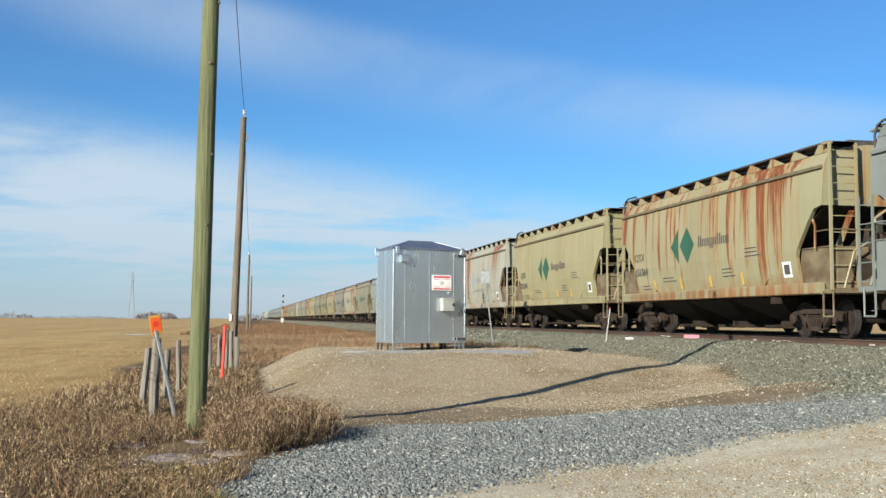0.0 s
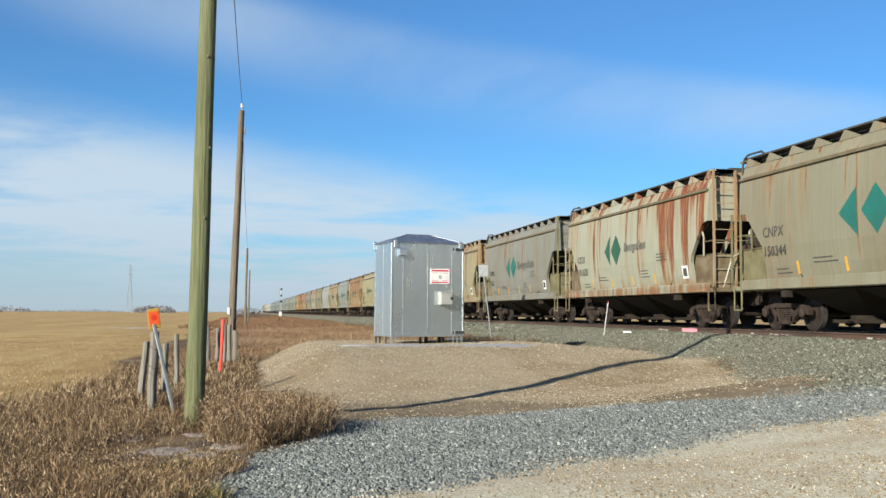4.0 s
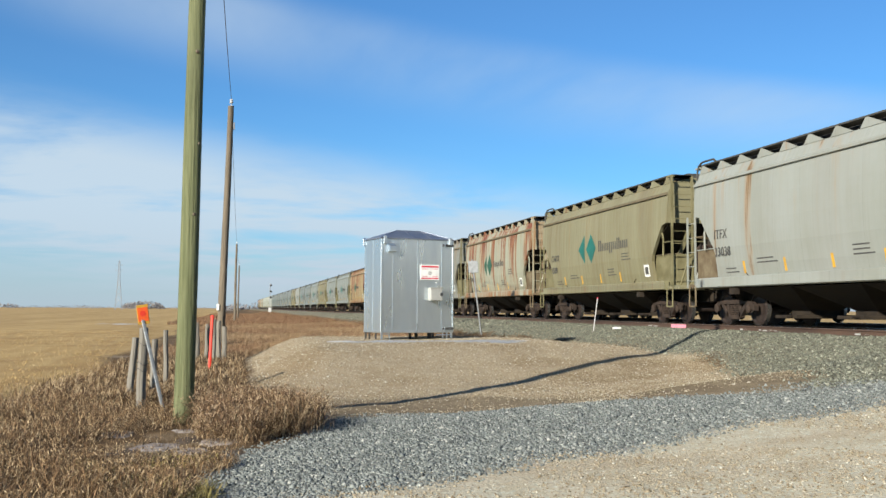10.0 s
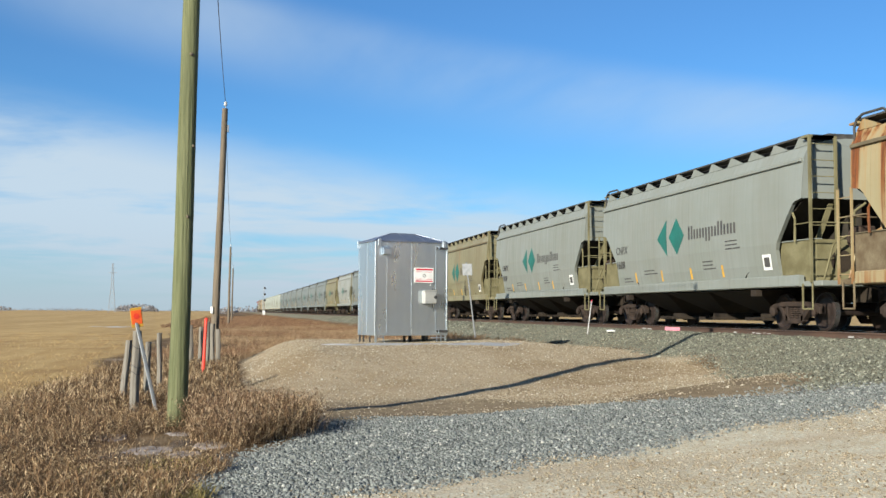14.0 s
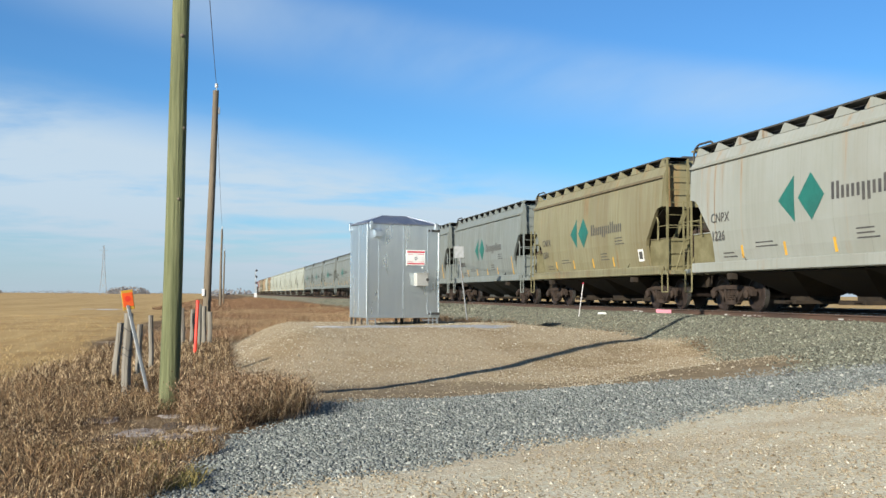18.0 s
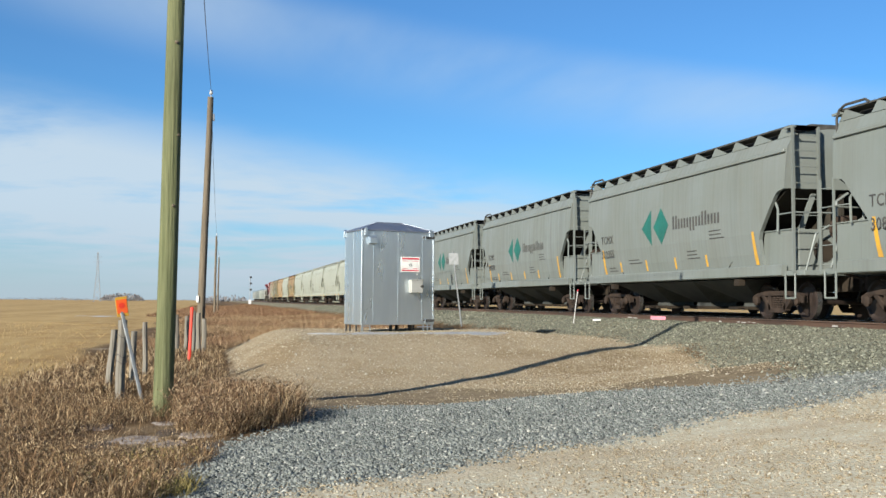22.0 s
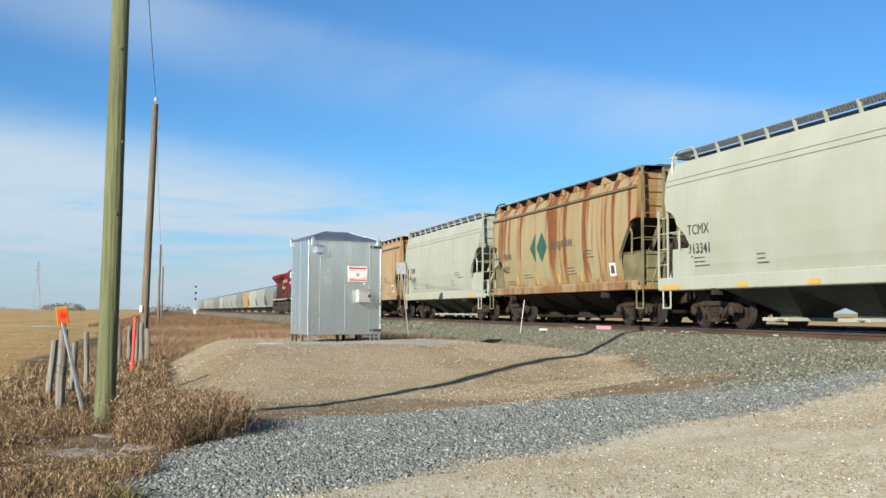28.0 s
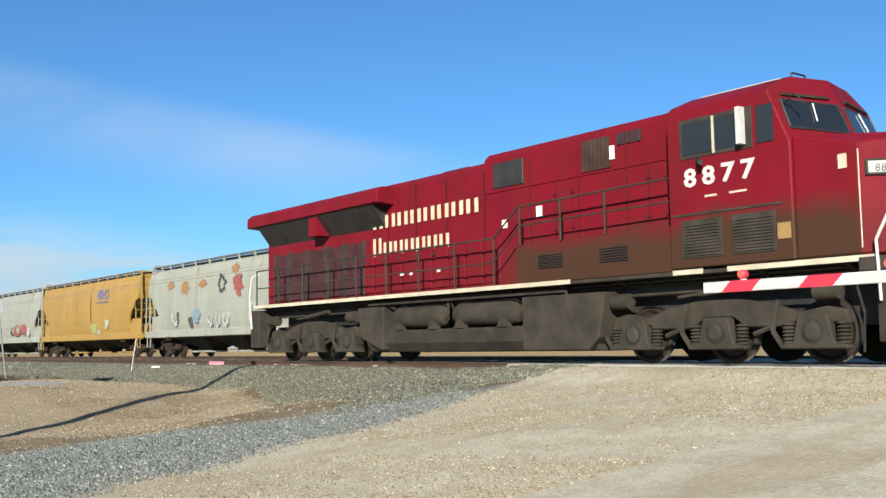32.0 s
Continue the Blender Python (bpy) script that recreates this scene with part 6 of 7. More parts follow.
def build_house():
    a = math.degrees(math.atan2(0.42, 1.63))
    H = empty("signal_house", pose(4.018, 27.838, BOX_Z, 0, 0, a), "galvanised metal railway signal house on short legs", "equipment shed")
    W, D, z0, z1 = 2.20, 1.26, 0.22, 2.82
    part("body", G().box(0, W, 0, D, z0, z1 - 0.02), ZINC, H, bevel=0.012)
    # hipped roof with a short ridge
    o = 0.035
    part("roof", G().add([(-o, -o, z1 - 0.03), (W + o, -o, z1 - 0.03), (W + o, D + o, z1 - 0.03), (-o, D + o, z1 - 0.03), (-o, -o, z1), (W + o, -o, z1), (W + o, D + o, z1), (-o, D + o, z1), (0.72, D / 2, z1 + 0.26), (W - 0.72, D / 2, z1 + 0.26)],
                         [(3, 2, 1, 0), (0, 1, 5, 4), (1, 2, 6, 5), (2, 3, 7, 6), (3, 0, 4, 7), (4, 5, 9, 8), (5, 6, 9), (6, 7, 8, 9), (7, 4, 8)]), ROOFZINC, H, "low hipped dark metal roof")
    for p, q in (((-o, -o, z1), (0.72, D / 2, z1 + 0.26)), ((W + o, -o, z1), (W - 0.72, D / 2, z1 + 0.26)), ((0.72, D / 2, z1 + 0.26), (W - 0.72, D / 2, z1 + 0.26)), ((-o, D + o, z1), (0.72, D / 2, z1 + 0.26)), ((0.95, -o, z1), (0.95, D / 2, z1 + 0.26)), ((1.5, -o, z1), (W - 0.72, D / 2, z1 + 0.26))):
        part("roof_rib", G().rod(p, q, 0.011, 5), ROOFZINC, H)
    for x in (0.35, 1.10, 1.85):
        part("seam", G().box(x - 0.012, x + 0.012, -0.010, 0.002, z0 + 0.06, z1 - 0.05), ZINC, H, "upright sheet seam")
    for x in (0.0, W):
        part("corner_post", G().box(x - 0.022, x + 0.022, -0.016, 0.03, z0 - 0.02, z1 - 0.02), ZINC, H, "bright folded corner", bevel=0.006)
    for y in (0.63, D - 0.02):
        part("seam", G().box(-0.008, 0.002, y - 0.012, y + 0.012, z0 + 0.02, z1 - 0.05), ZINC, H)
    part("base_skirt", G().box(-0.012, W + 0.012, -0.018, D + 0.01, z0 - 0.035, z0 + 0.03), ZINC, H, bevel=0.005)
    for x, y in ((0.10, -0.03), (W - 0.10, -0.03), (-0.03, D - 0.08)):
        part("lifting_lug", G().prism([(x - 0.05, z1 - 0.17), (x + 0.05, z1 - 0.17), (x + 0.05, z1 + 0.03), (x, z1 + 0.06), (x - 0.05, z1 + 0.03)], 1, y - 0.02, y + 0.02), ZINC, H, bevel=0.006)
    for x, y, w in ((0.03, 0.03, 0.05), (0.26, 0.03, 0.03), (1.90, 0.03, 0.03), (W - 0.03, 0.03, 0.05), (W - 0.17, 0.03, 0.03), (0.03, 0.45, 0.04), (0.03, D - 0.06, 0.05), (0.03, D - 0.35, 0.04), (1.1, 0.5, 0.06), (1.35, 0.65, 0.07), (1.7, 0.5, 0.09), (W - 0.05, D - 0.06, 0.05)):
        part("leg", G().box(x - w / 2, x + w / 2, y - w / 2, y + w / 2, -0.06, z0 - 0.02), ZINC if y < 0.1 else DARKMET, H)
    part("foot_frame", G().path([(W - 0.5, 0.02, 0.12), (W - 0.17, 0.02, 0.12), (W - 0.03, 0.02, 0.12)], 0.016).path([(0.03, 0.02, 0.15), (0.26, 0.02, 0.15)], 0.016), ZINC, H)
    part("vent_hood", G().prism([(-0.002, 2.42), (-0.15, 2.44), (-0.15, 2.58), (-0.002, 2.66)], 0, 0.19, 0.40), ZINC, H, "sloping vent hood")
    for z in (2.62, 0.27):
        part("corner_bracket", G().box(W - 0.34, W + 0.012, -0.05, -0.012, z, z + 0.065), DARKMET, H, bevel=0.008)
        part("hinge_pin", G().rod((W - 0.28, -0.06, z - 0.03), (W - 0.28, -0.06, z + 0.09), 0.014, 6), ZINC, H)
    sg = part("warning_sign", G().box(1.17, 1.76, -0.032, -0.016, 1.66, 2.09), WHITEP, H, "white notice with red stripes", bevel=0.003)
    for z, h in ((2.015, 0.045), (1.69, 0.035)):
        part("sign_stripe", G().box(1.20, 1.73, -0.036, -0.032, z, z + h), SIGNRED, sg)
    for x0, x1 in ((1.22, 1.38), (1.53, 1.71)):
        for z in (1.965, 1.755):
            part("sign_line", G().box(x0, x1, -0.036, -0.032, z, z + 0.012), SIGNRED, sg)
    part("sign_symbol", G().lathe([(-0.036, 0.045), (-0.032, 0.045)], (1.465, 0, 1.86), 1, 16), DARKMET, sg)
    part("symbol_centre", G().lathe([(-0.039, 0.026), (-0.036, 0.026)], (1.465, 0, 1.86), 1, 14), WHITEP, sg)
    jb = part("meter_box", G().box(1.42, 1.78, -0.20, -0.002, 1.08, 1.44), BOXGREY, H, "grey junction box with a hasp", bevel=0.01)
    part("box_lid", G().box(1.40, 1.80, -0.215, -0.19, 1.425, 1.455), BOXGREY, jb)
    part("hasp", G().lathe([(-0.225, 0.04), (-0.195, 0.05)], (1.75, 0, 1.26), 1, 10), DARKMET, jb)
    part("latch", G().lathe([(-0.03, 0.018), (0.0, 0.018)], (1.68, 0, 1.60), 1, 8), WHITEP, H)
    return H


build_house()


# ---- poles, wire, fence and markers ----
def pole_wood(name, a, b):
    m = Mat(name)
    co = m.coords()
    grain = m.noise(m.mapping(co, (9, 9, 0.35)), 3.0, 5, 0.6, 0.2)
    big = m.noise(m.mapping(co, (1, 1, 0.4)), 1.2, 4)
    c = m.mix(m.ramp(grain, 0.3, 0.7), a, b)
    c = m.mix(m.ramp(big, 0.45, 0.7, 0, 0.5), c, tuple(x * 0.55 for x in a))
    check = m.noise(m.mapping(co, (14, 14, 0.12)), 4.0, 3, 0.7)
    c = m.mix(m.ramp(check, 0.60, 0.72, 0, 0.7), c, tuple(x * 0.35 for x in a))
    return m.finish(c, 0.85, 0.0, grain, 0.7, 0.03)


GREENWOOD = pole_wood("treated_pole_green", (0.075, 0.085, 0.032), (0.140, 0.146, 0.066))
GREYWOOD = pole_wood("weathered_post_grey", (0.139, 0.124, 0.098), (0.206, 0.186, 0.150))
BROWNWOOD = pole_wood("old_pole_brown", (0.103, 0.080, 0.052), (0.155, 0.124, 0.083))
ORANGE = grainy("marker_orange", (0.80, 0.12, 0.02), (0.72, 0.10, 0.02), 6, 0.5)
REDMARK = grainy("marker_red", (0.72, 0.045, 0.02), (0.62, 0.04, 0.02), 6, 0.5)
STEEL = grainy("stake_steel", (0.30, 0.31, 0.31), (0.22, 0.23, 0.23), 6, 0.5, 0.6)
DEVICE = grainy("insulator_grey", (0.6, 0.6, 0.58), (0.45, 0.45, 0.44), 8, 0.4)


def gz(x, y):
    return float(ground_z(np.array([x]), np.array([y]))[0])


def trunk(g, base, top, r0, r1, n=18, rings=26, wob=0.012, seed=1):
    """A tapered, slightly crooked round pole."""
    rnd = random.Random(seed)
    vs, fs = [], []
    ph = [rnd.uniform(0, 6) for _ in range(4)]
    for k in range(rings + 1):
        t = k / rings
        c = Vector(base).lerp(Vector(top), t) + Vector((math.sin(t * 5 + ph[0]), math.cos(t * 4 + ph[1]), 0)) * wob * math.sin(math.pi * t)
        r = r0 + (r1 - r0) * t
        for i in range(n):
            a = 2 * math.pi * i / n
            rr = r * (1 + 0.03 * math.sin(3 * a + ph[2] + t * 3) + rnd.uniform(-0.012, 0.012))
            vs.append((c.x + rr * math.cos(a), c.y + rr * math.sin(a), c.z))
    for k in range(rings):
        fs += [(k * n + i, k * n + (i + 1) % n, (k + 1) * n + (i + 1) % n, (k + 1) * n + i) for i in range(n)]
    fs += [tuple(range(n))[::-1], tuple(range(rings * n, rings * n + n))]
    return g.add(vs, fs)


def utility_pole(x, y, lean, height, r0, r1, mat, label, seed, fittings=True):
    z = gz(x, y)
    P = empty("utility_pole", pose(x, y, z), label, "utility pole", "line of utility poles")
    top = (lean[0], lean[1], height)
    part("shaft", trunk(G(), (0, 0, -0.15), top, r0, r1, seed=seed), mat, P, smooth=True)
    if fittings:
        part("pin", G().rod((top[0] + 0.02, top[1], height - 0.05), (top[0] + 0.02, top[1], height + 0.16), 0.022, 6), STEEL, P)
        part("insulator", G().lathe([(0.0, 0.05), (0.05, 0.085), (0.10, 0.05), (0.14, 0.08), (0.19, 0.03)], (top[0] + 0.02, top[1], height + 0.12), 2, 10), DEVICE, P, smooth=True)
        part("bracket", G().box(top[0] + r1 - 0.02, top[0] + r1 + 0.06, top[1] - 0.05, top[1] + 0.05, height - 1.0, height - 0.7), STEEL, P, bevel=0.01)
    return P, Vector((x, y, z)) + Vector(top) + Vector((0.02, 0, 0.28))


p1, t1 = utility_pole(-0.645, 14.66, (0.16, 0.05), 9.35, 0.136, 0.108, GREENWOOD, "tall green-treated wooden utility pole in dry weeds", 3)
for k, (a, z) in enumerate(((2.6, 1.25), (-0.7, 3.9), (-1.4, 5.2), (-0.4, 6.1), (-1.1, 2.9))):
    r = 0.134 - 0.028 * z / 9.35
    part("knot", G().lathe([(-0.01, 0.03), (0.005, 0.024), (0.012, 0.01)], (0, 0, 0), 0, 8), BROWNWOOD, p1, at=pose(0.16 * z / 9.35 + r * math.cos(a), 0.05 * z / 9.35 + r * math.sin(a), z, 0, 0, math.degrees(a)))
p2, t2 = utility_pole(-0.45, 43.6, (0.26, 0), 10.15, 0.17, 0.12, BROWNWOOD, "weathered brown wooden utility pole with a wire", 5)
part("pole_tag", G().box(-0.18, -0.07, -0.20, -0.17, 1.52, 1.80), WHITEP, p2, "white tag", bevel=0.01)
part("ground_guard", G().box(0.0, 0.07, -0.21, -0.15, 0.0, 1.35), BROWNWOOD, p2, "red-brown cable guard")
p3, t3 = utility_pole(0.33, 127, (0.1, 0), 9.5, 0.16, 0.11, BROWNWOOD, "distant wooden utility pole", 7)
p4, t4 = utility_pole(1.0, 181, (0.1, 0), 9.3, 0.16, 0.11, BROWNWOOD, "distant wooden utility pole", 9)
WIREMAT = grainy("wire_dark", (0.03, 0.03, 0.035), (0.05, 0.05, 0.05), 4, 0.5, 0.5)


def build_wire(name, a, b, sag, label):
    pts = []
    for i in range(25):
        t = i / 24
        p = Vector(a).lerp(Vector(b), t)
        p.z -= sag * 4 * t * (1 - t)
        pts.append(p)
    tagged(part(name, G().path(pts, 0.011, 5), WIREMAT, None), label, "wire")


build_wire("overhead_wire", t1, t2, 0.35, "thin dark overhead wire between the poles")
build_wire("overhead_wire", t2, t3, 0.8, "thin dark overhead wire between the poles")
build_wire("overhead_wire", t3, t4, 0.6, "thin dark overhead wire between the poles")


def fence_post(x, y, h, r, lean, seed, mat=None, label="weathered grey round fence post", wrap=False):
    z = gz(x, y)
    P = empty("fence_post", pose(x, y, z), label, "fence post", "old fence posts")
    part("post", trunk(G(), (0, 0, -0.1), (lean[0], lean[1], h), r, r * 0.92, 10, 8, 0.01, seed), mat or GREYWOOD, P, smooth=True)
    if wrap:
        for zz in (h * 0.48, h * 0.56, h * 0.80):
            g, n = G(), 12
            ring = [(lean[0] * zz / h + (r + 0.008) * math.cos(2 * math.pi * i / n), lean[1] * zz / h + (r + 0.008) * math.sin(2 * math.pi * i / n), zz + 0.03 * math.sin(i * 1.1)) for i in range(n + 1)]
            part("wire_wrap", g.path(ring, 0.005, 4), WIREMAT, P)
    return P


fence_post(-1.37, 16.65, 1.26, 0.075, (0.02, 0.0), 11, None, "weathered grey corner post wrapped with wire", True)
fence_post(-1.68, 18.0, 1.08, 0.060, (0.09, 0.0), 12)
fence_post(-1.32, 18.4, 1.05, 0.055, (0.02, 0.0), 13)
fence_post(-0.93, 20.4, 1.30, 0.085, (0.01, 0.0), 14, BROWNWOOD, "dark brown round fence post in the weeds")
fence_post(-1.25, 20.8, 1.15, 0.05, (-0.02, 0.0), 15)
for k, (x, y) in enumerate(((-0.50, 29.5), (-0.36, 29.9), (-0.95, 30.2), (-0.72, 30.6), (-0.20, 30.4))):
    fence_post(x, y, 1.28 - 0.05 * k, 0.07, (random.uniform(-0.04, 0.04), 0), 20 + k)


def build_sign_stake():
    x, y = -1.04, 16.0
    z = gz(x, y)
    S = empty("marker_stake", pose(x, y, z), "leaning steel stake with an orange marker plate", "marker post")
    top, base = Vector((-0.30, 0.1, 1.46)), Vector((0.08, 0, -0.1))
    part("stake", G().prism([(-0.03, -0.012), (0.03, -0.012), (0.03, 0.0), (0.012, 0.03), (-0.012, 0.03), (-0.03, 0.0)], 2, 0, (top - base).length), STEEL, S,
         at=Matrix.Translation(base) @ (top - base).to_track_quat("Z", "Y").to_matrix().to_4x4())
    pl = part("plate", G().box(-0.085, 0.085, -0.006, 0.006, -0.15, 0.15), AMBER, S, "orange and yellow plate", pose(top.x + 0.02, top.y - 0.03, top.z + 0.02, 8, -9, 12), 0.003)
    part("plate_face", G().box(-0.075, 0.075, -0.010, -0.006, -0.10, 0.11), ORANGE, pl)
    part("plate_ring", G().lathe([(-0.013, 0.045), (-0.010, 0.045)], (0, 0, 0.02), 1, 14), REDMARK, pl)


build_sign_stake()


def build_red_marker():
    x, y = -0.52, 25.4
    S = empty("cable_marker", pose(x, y, gz(x, y)), "leaning orange-red plastic cable marker post", "marker post")
    part("tube", trunk(G(), (0, 0, -0.1), (0.06, 0, 1.36), 0.040, 0.038, 10, 6, 0.003, 31), REDMARK, S, smooth=True)
    part("cap", G().lathe([(0, 0.05), (0.05, 0.045), (0.07, 0.02)], (0.06, 0, 1.35), 2, 10), REDMARK, S, smooth=True)


build_red_marker()


def build_stakes():
    x, y = 12.27, 33.65
    S = empty("white_stake", pose(x, y, gz(x, y)), "thin white leaning marker stake in the ballast", "marker post")
    part("stake", G().rod((0, 0, -0.1), (0.18, 0, 1.18), 0.016, 6), HANDWHITE, S)
    part("band", G().rod((0.172, 0, 1.13), (0.18, 0, 1.185), 0.018, 6), SIGNRED, S)
    x, y = 10.89, 44.2
    S = empty("mile_sign", pose(x, y, gz(x, y)), "square trackside sign on a leaning steel post", "sign")
    part("post", G().rod((0, 0, -0.1), (-0.44, 0, 3.35), 0.036, 6), STEEL, S)
    part("plate", G().box(-0.01, 0.01, -0.24, 0.24, -0.26, 0.26), STEEL, S, "grey square plate", pose(-0.40, -0.05, 3.02, 0, -7, 50), 0.004)


build_stakes()


# ---- bits beside the rail ----
CHALK = grainy("worn_chalk", (0.30, 0.29, 0.27), (0.46, 0.45, 0.42), 9, 0.9)
PINK = grainy("pink_marking", (0.70, 0.22, 0.28), (0.60, 0.28, 0.32), 9, 0.7)
tagged(part("painted_plate", G().box(13.700, 13.714, 29.30, 30.40, RAIL - 0.150, RAIL - 0.030), PINK, None, bevel=0.006), "pink paint marking on the web of the rail", "plate")
tagged(part("white_scrap", G().box(12.45, 12.68, 32.05, 32.28, 0.93, 1.0), WHITEP, None, at=pose(0, 0, 0.03), bevel=0.02), "crumpled white scrap lying on the ballast", "litter")
for k, (y, w) in enumerate(((31.45, 0.30), (31.90, 0.32), (25.55, 0.12), (25.75, 0.14), (23.95, 0.16), (24.20, 0.12), (24.45, 0.20), (24.75, 0.12), (20.1, 0.15), (20.4, 0.2))):
    tagged(part("chalk_mark", G().box(13.700, 13.712, y, y + w, RAIL - 0.125 + 0.012 * (k % 3), RAIL - 0.098 + 0.012 * (k % 2)), CHALK, None), "white paint mark on the rail web", "marking")



# ---- pale patches ----
def patch_on_ground(name, cx, cy, rx, ry, mat, label, category, seed, lift=0.012):
    """A thin irregular sheet that follows the ground."""
    rnd = random.Random(seed)
    n, rings = 22, 4
    ph = [rnd.uniform(0.75, 1.15) for _ in range(n)]
    vs = [(cx, cy, gz(cx, cy) + lift + 0.01)]
    for k in range(1, rings + 1):
        for i in range(n):
            a = 2 * math.pi * i / n
            q = k / rings * ph[i]
            x, y = cx + rx * q * math.cos(a), cy + ry * q * math.sin(a)
            vs.append((x, y, gz(x, y) + (lift if k < rings else -0.01)))
    fs = [(0, 1 + i, 1 + (i + 1) % n) for i in range(n)]
    for k in range(rings - 1):
        o = 1 + k * n
        fs += [(o + i, o + n + i, o + n + (i + 1) % n, o + (i + 1) % n) for i in range(n)]
    tagged(part(name, G().add(vs, fs), mat, None, smooth=True), label, category)


SNOW = grainy("old_snow", (0.496, 0.504, 0.496), (0.360, 0.360, 0.344), 5, 0.8)
CLOTH = grainy("grey_sheet", (0.245, 0.255, 0.255), (0.330, 0.335, 0.325), 1.5, 0.7)
patch_on_ground("snow_patch", -10.2, 104, 1.4, 2.6, SNOW, "small patch of old snow in the stubble", "snow", 1)
patch_on_ground("snow_patch", -12.6, 106, 0.8, 1.5, SNOW, "small patch of old snow in the stubble", "snow", 2)
ASHY = grainy("pale_ash", (0.175, 0.140, 0.112), (0.345, 0.305, 0.270), 9, 0.95)
SOIL = grainy("dark_soil", (0.060, 0.045, 0.032), (0.105, 0.080, 0.058), 7, 0.95)
for k, (x, y, rx, ry) in enumerate(((-0.12, 12.45, 0.30, 0.34), (-0.85, 12.30, 0.34, 0.42), (-0.50, 13.65, 0.26, 0.22), (-1.40, 13.55, 0.24, 0.34), (-0.42, 11.85, 0.22, 0.30))):
    patch_on_ground("ash_patch", x, y, rx, ry, ASHY, "pale grey ash among the weeds by the pole", "ash", 60 + k, 0.014)
for k, (x, y, rx, ry) in enumerate(((-0.48, 12.75, 0.20, 0.35), (-1.15, 12.05, 0.24, 0.30), (-0.60, 11.2, 0.30, 0.30), (0.02, 11.6, 0.16, 0.30))):
    patch_on_ground("soil_patch", x, y, rx, ry, SOIL, "dark bare soil among the weeds", "soil", 70 + k, 0.010)
patch_on_ground("ground_sheet", 5.2, 26.3, 3.5, 0.95, CLOTH, "grey filter cloth lying on the mound", "ground cloth", 3)
patch_on_ground("snow_patch", 2.75, 26.4, 0.50, 0.35, SNOW, "small icy patch on the mound", "snow", 4, 0.025)

# ---- crossing ----
def build_crossing():
    C = empty("level_crossing", pose(0, 0, 0), "concrete level crossing panels between gravel approaches", "crossing", kind="structure")
    for x0, x1 in ((13.02, 13.66), (13.90, 15.20), (15.44, 16.4)):
        for i in range(6):
            y = 14.6 - 2.35 * (i + 1)
            part("panel", G().box(x0, x1, y + 0.01, y + 2.34, RAIL - 0.2, RAIL - 0.012), CONC, C, bevel=0.012)
    return C


build_crossing()


def build_gate():
    Gt = empty("crossing_gate", pose(11.0, 2.6, gz(11.0, 2.6)), "lowered red and white striped crossing gate arm with red lamps", "crossing gate")
    part("mast", G().lathe([(0, 0.10), (0.2, 0.10), (0.25, 0.065), (4.2, 0.065)], (0.45, 0, 0), 2, 12), DEVICE, Gt, smooth=True)
    part("base", G().box(0.2, 0.7, -0.3, 0.3, -0.1, 0.12), CONC, Gt, bevel=0.02)
    part("machine", G().box(0.05, 0.5, -0.25, 0.25, 0.75, 1.35), DEVICE, Gt, bevel=0.03)
    z = 2.36 - gz(11.0, 2.6)
    arm = part("arm", G().box(-0.03, 0.03, -0.2, 5.30, z - 0.078, z + 0.078), HANDWHITE, Gt, "white gate arm", bevel=0.008)
    for i in range(5):
        y = 4.98 - 1.24 * i
        part("red_stripe", G().prism([(y, z - 0.079), (y - 0.50, z - 0.079), (y - 0.66, z + 0.079), (y - 0.16, z + 0.079)], 0, -0.034, -0.030), SIGNRED, arm)
    glow = Mat("gate_lamp_red")
    glow.put(glow.bsdf.inputs["Emission Color"], (1.0, 0.05, 0.03))
    glow.put(glow.bsdf.inputs["Emission Strength"], 1.5)
    glow = glow.finish((0.7, 0.03, 0.03), 0.25)
    for y in (4.62, 2.45, 0.9):
        lp = part("arm_lamp", G().lathe([(-0.06, 0.04), (-0.04, 0.065), (0.04, 0.065), (0.06, 0.04)], (0, y, z + 0.16), 0, 12), SIGNRED, Gt, "red arm lamp", smooth=True)
        part("lens", G().lathe([(-0.075, 0.025), (-0.062, 0.055)], (0, y, z + 0.16), 0, 12), glow, lp)
        part("lamp_clamp", G().box(-0.03, 0.03, y - 0.03, y + 0.03, z + 0.05, z + 0.10), DEVICE, lp)


build_gate()


# ---- far things ----
def build_signal(x, y, h, heads, label, bare=False):
    S = empty("railway_signal", pose(x, y, gz(x, y)), label, "signal")
    part("mast", G().rod((0, 0, -0.2), (0, 0, h), 0.09, 8), STEEL, S)
    if bare:
        return
    for k in range(heads):
        z = h - 0.5 - 1.75 * k
        hd = part("signal_head", G().lathe([(-0.06, 0.32), (0.06, 0.32)], (0.2, -0.1, z), 1, 16), LBLACK, S, "black round signal head")
        part("hood", G().rod((0.2, -0.16, z), (0.2, -0.5, z), 0.12, 8), LBLACK, hd)
    part("ladder", ladder(-0.15, 0.15, 0.0, h - 0.5, 0.4, "x", 14), STEEL, S)
    part("case", G().box(-0.4, 0.4, -0.3, 0.3, 0.0, 1.3), DEVICE, S, bevel=0.02)


build_signal(10.6, 296, 8.2, 3, "distant railway signal mast with three black heads")
build_signal(25.2, 330, 9.3, 1, "distant bare steel mast beyond the siding", True)


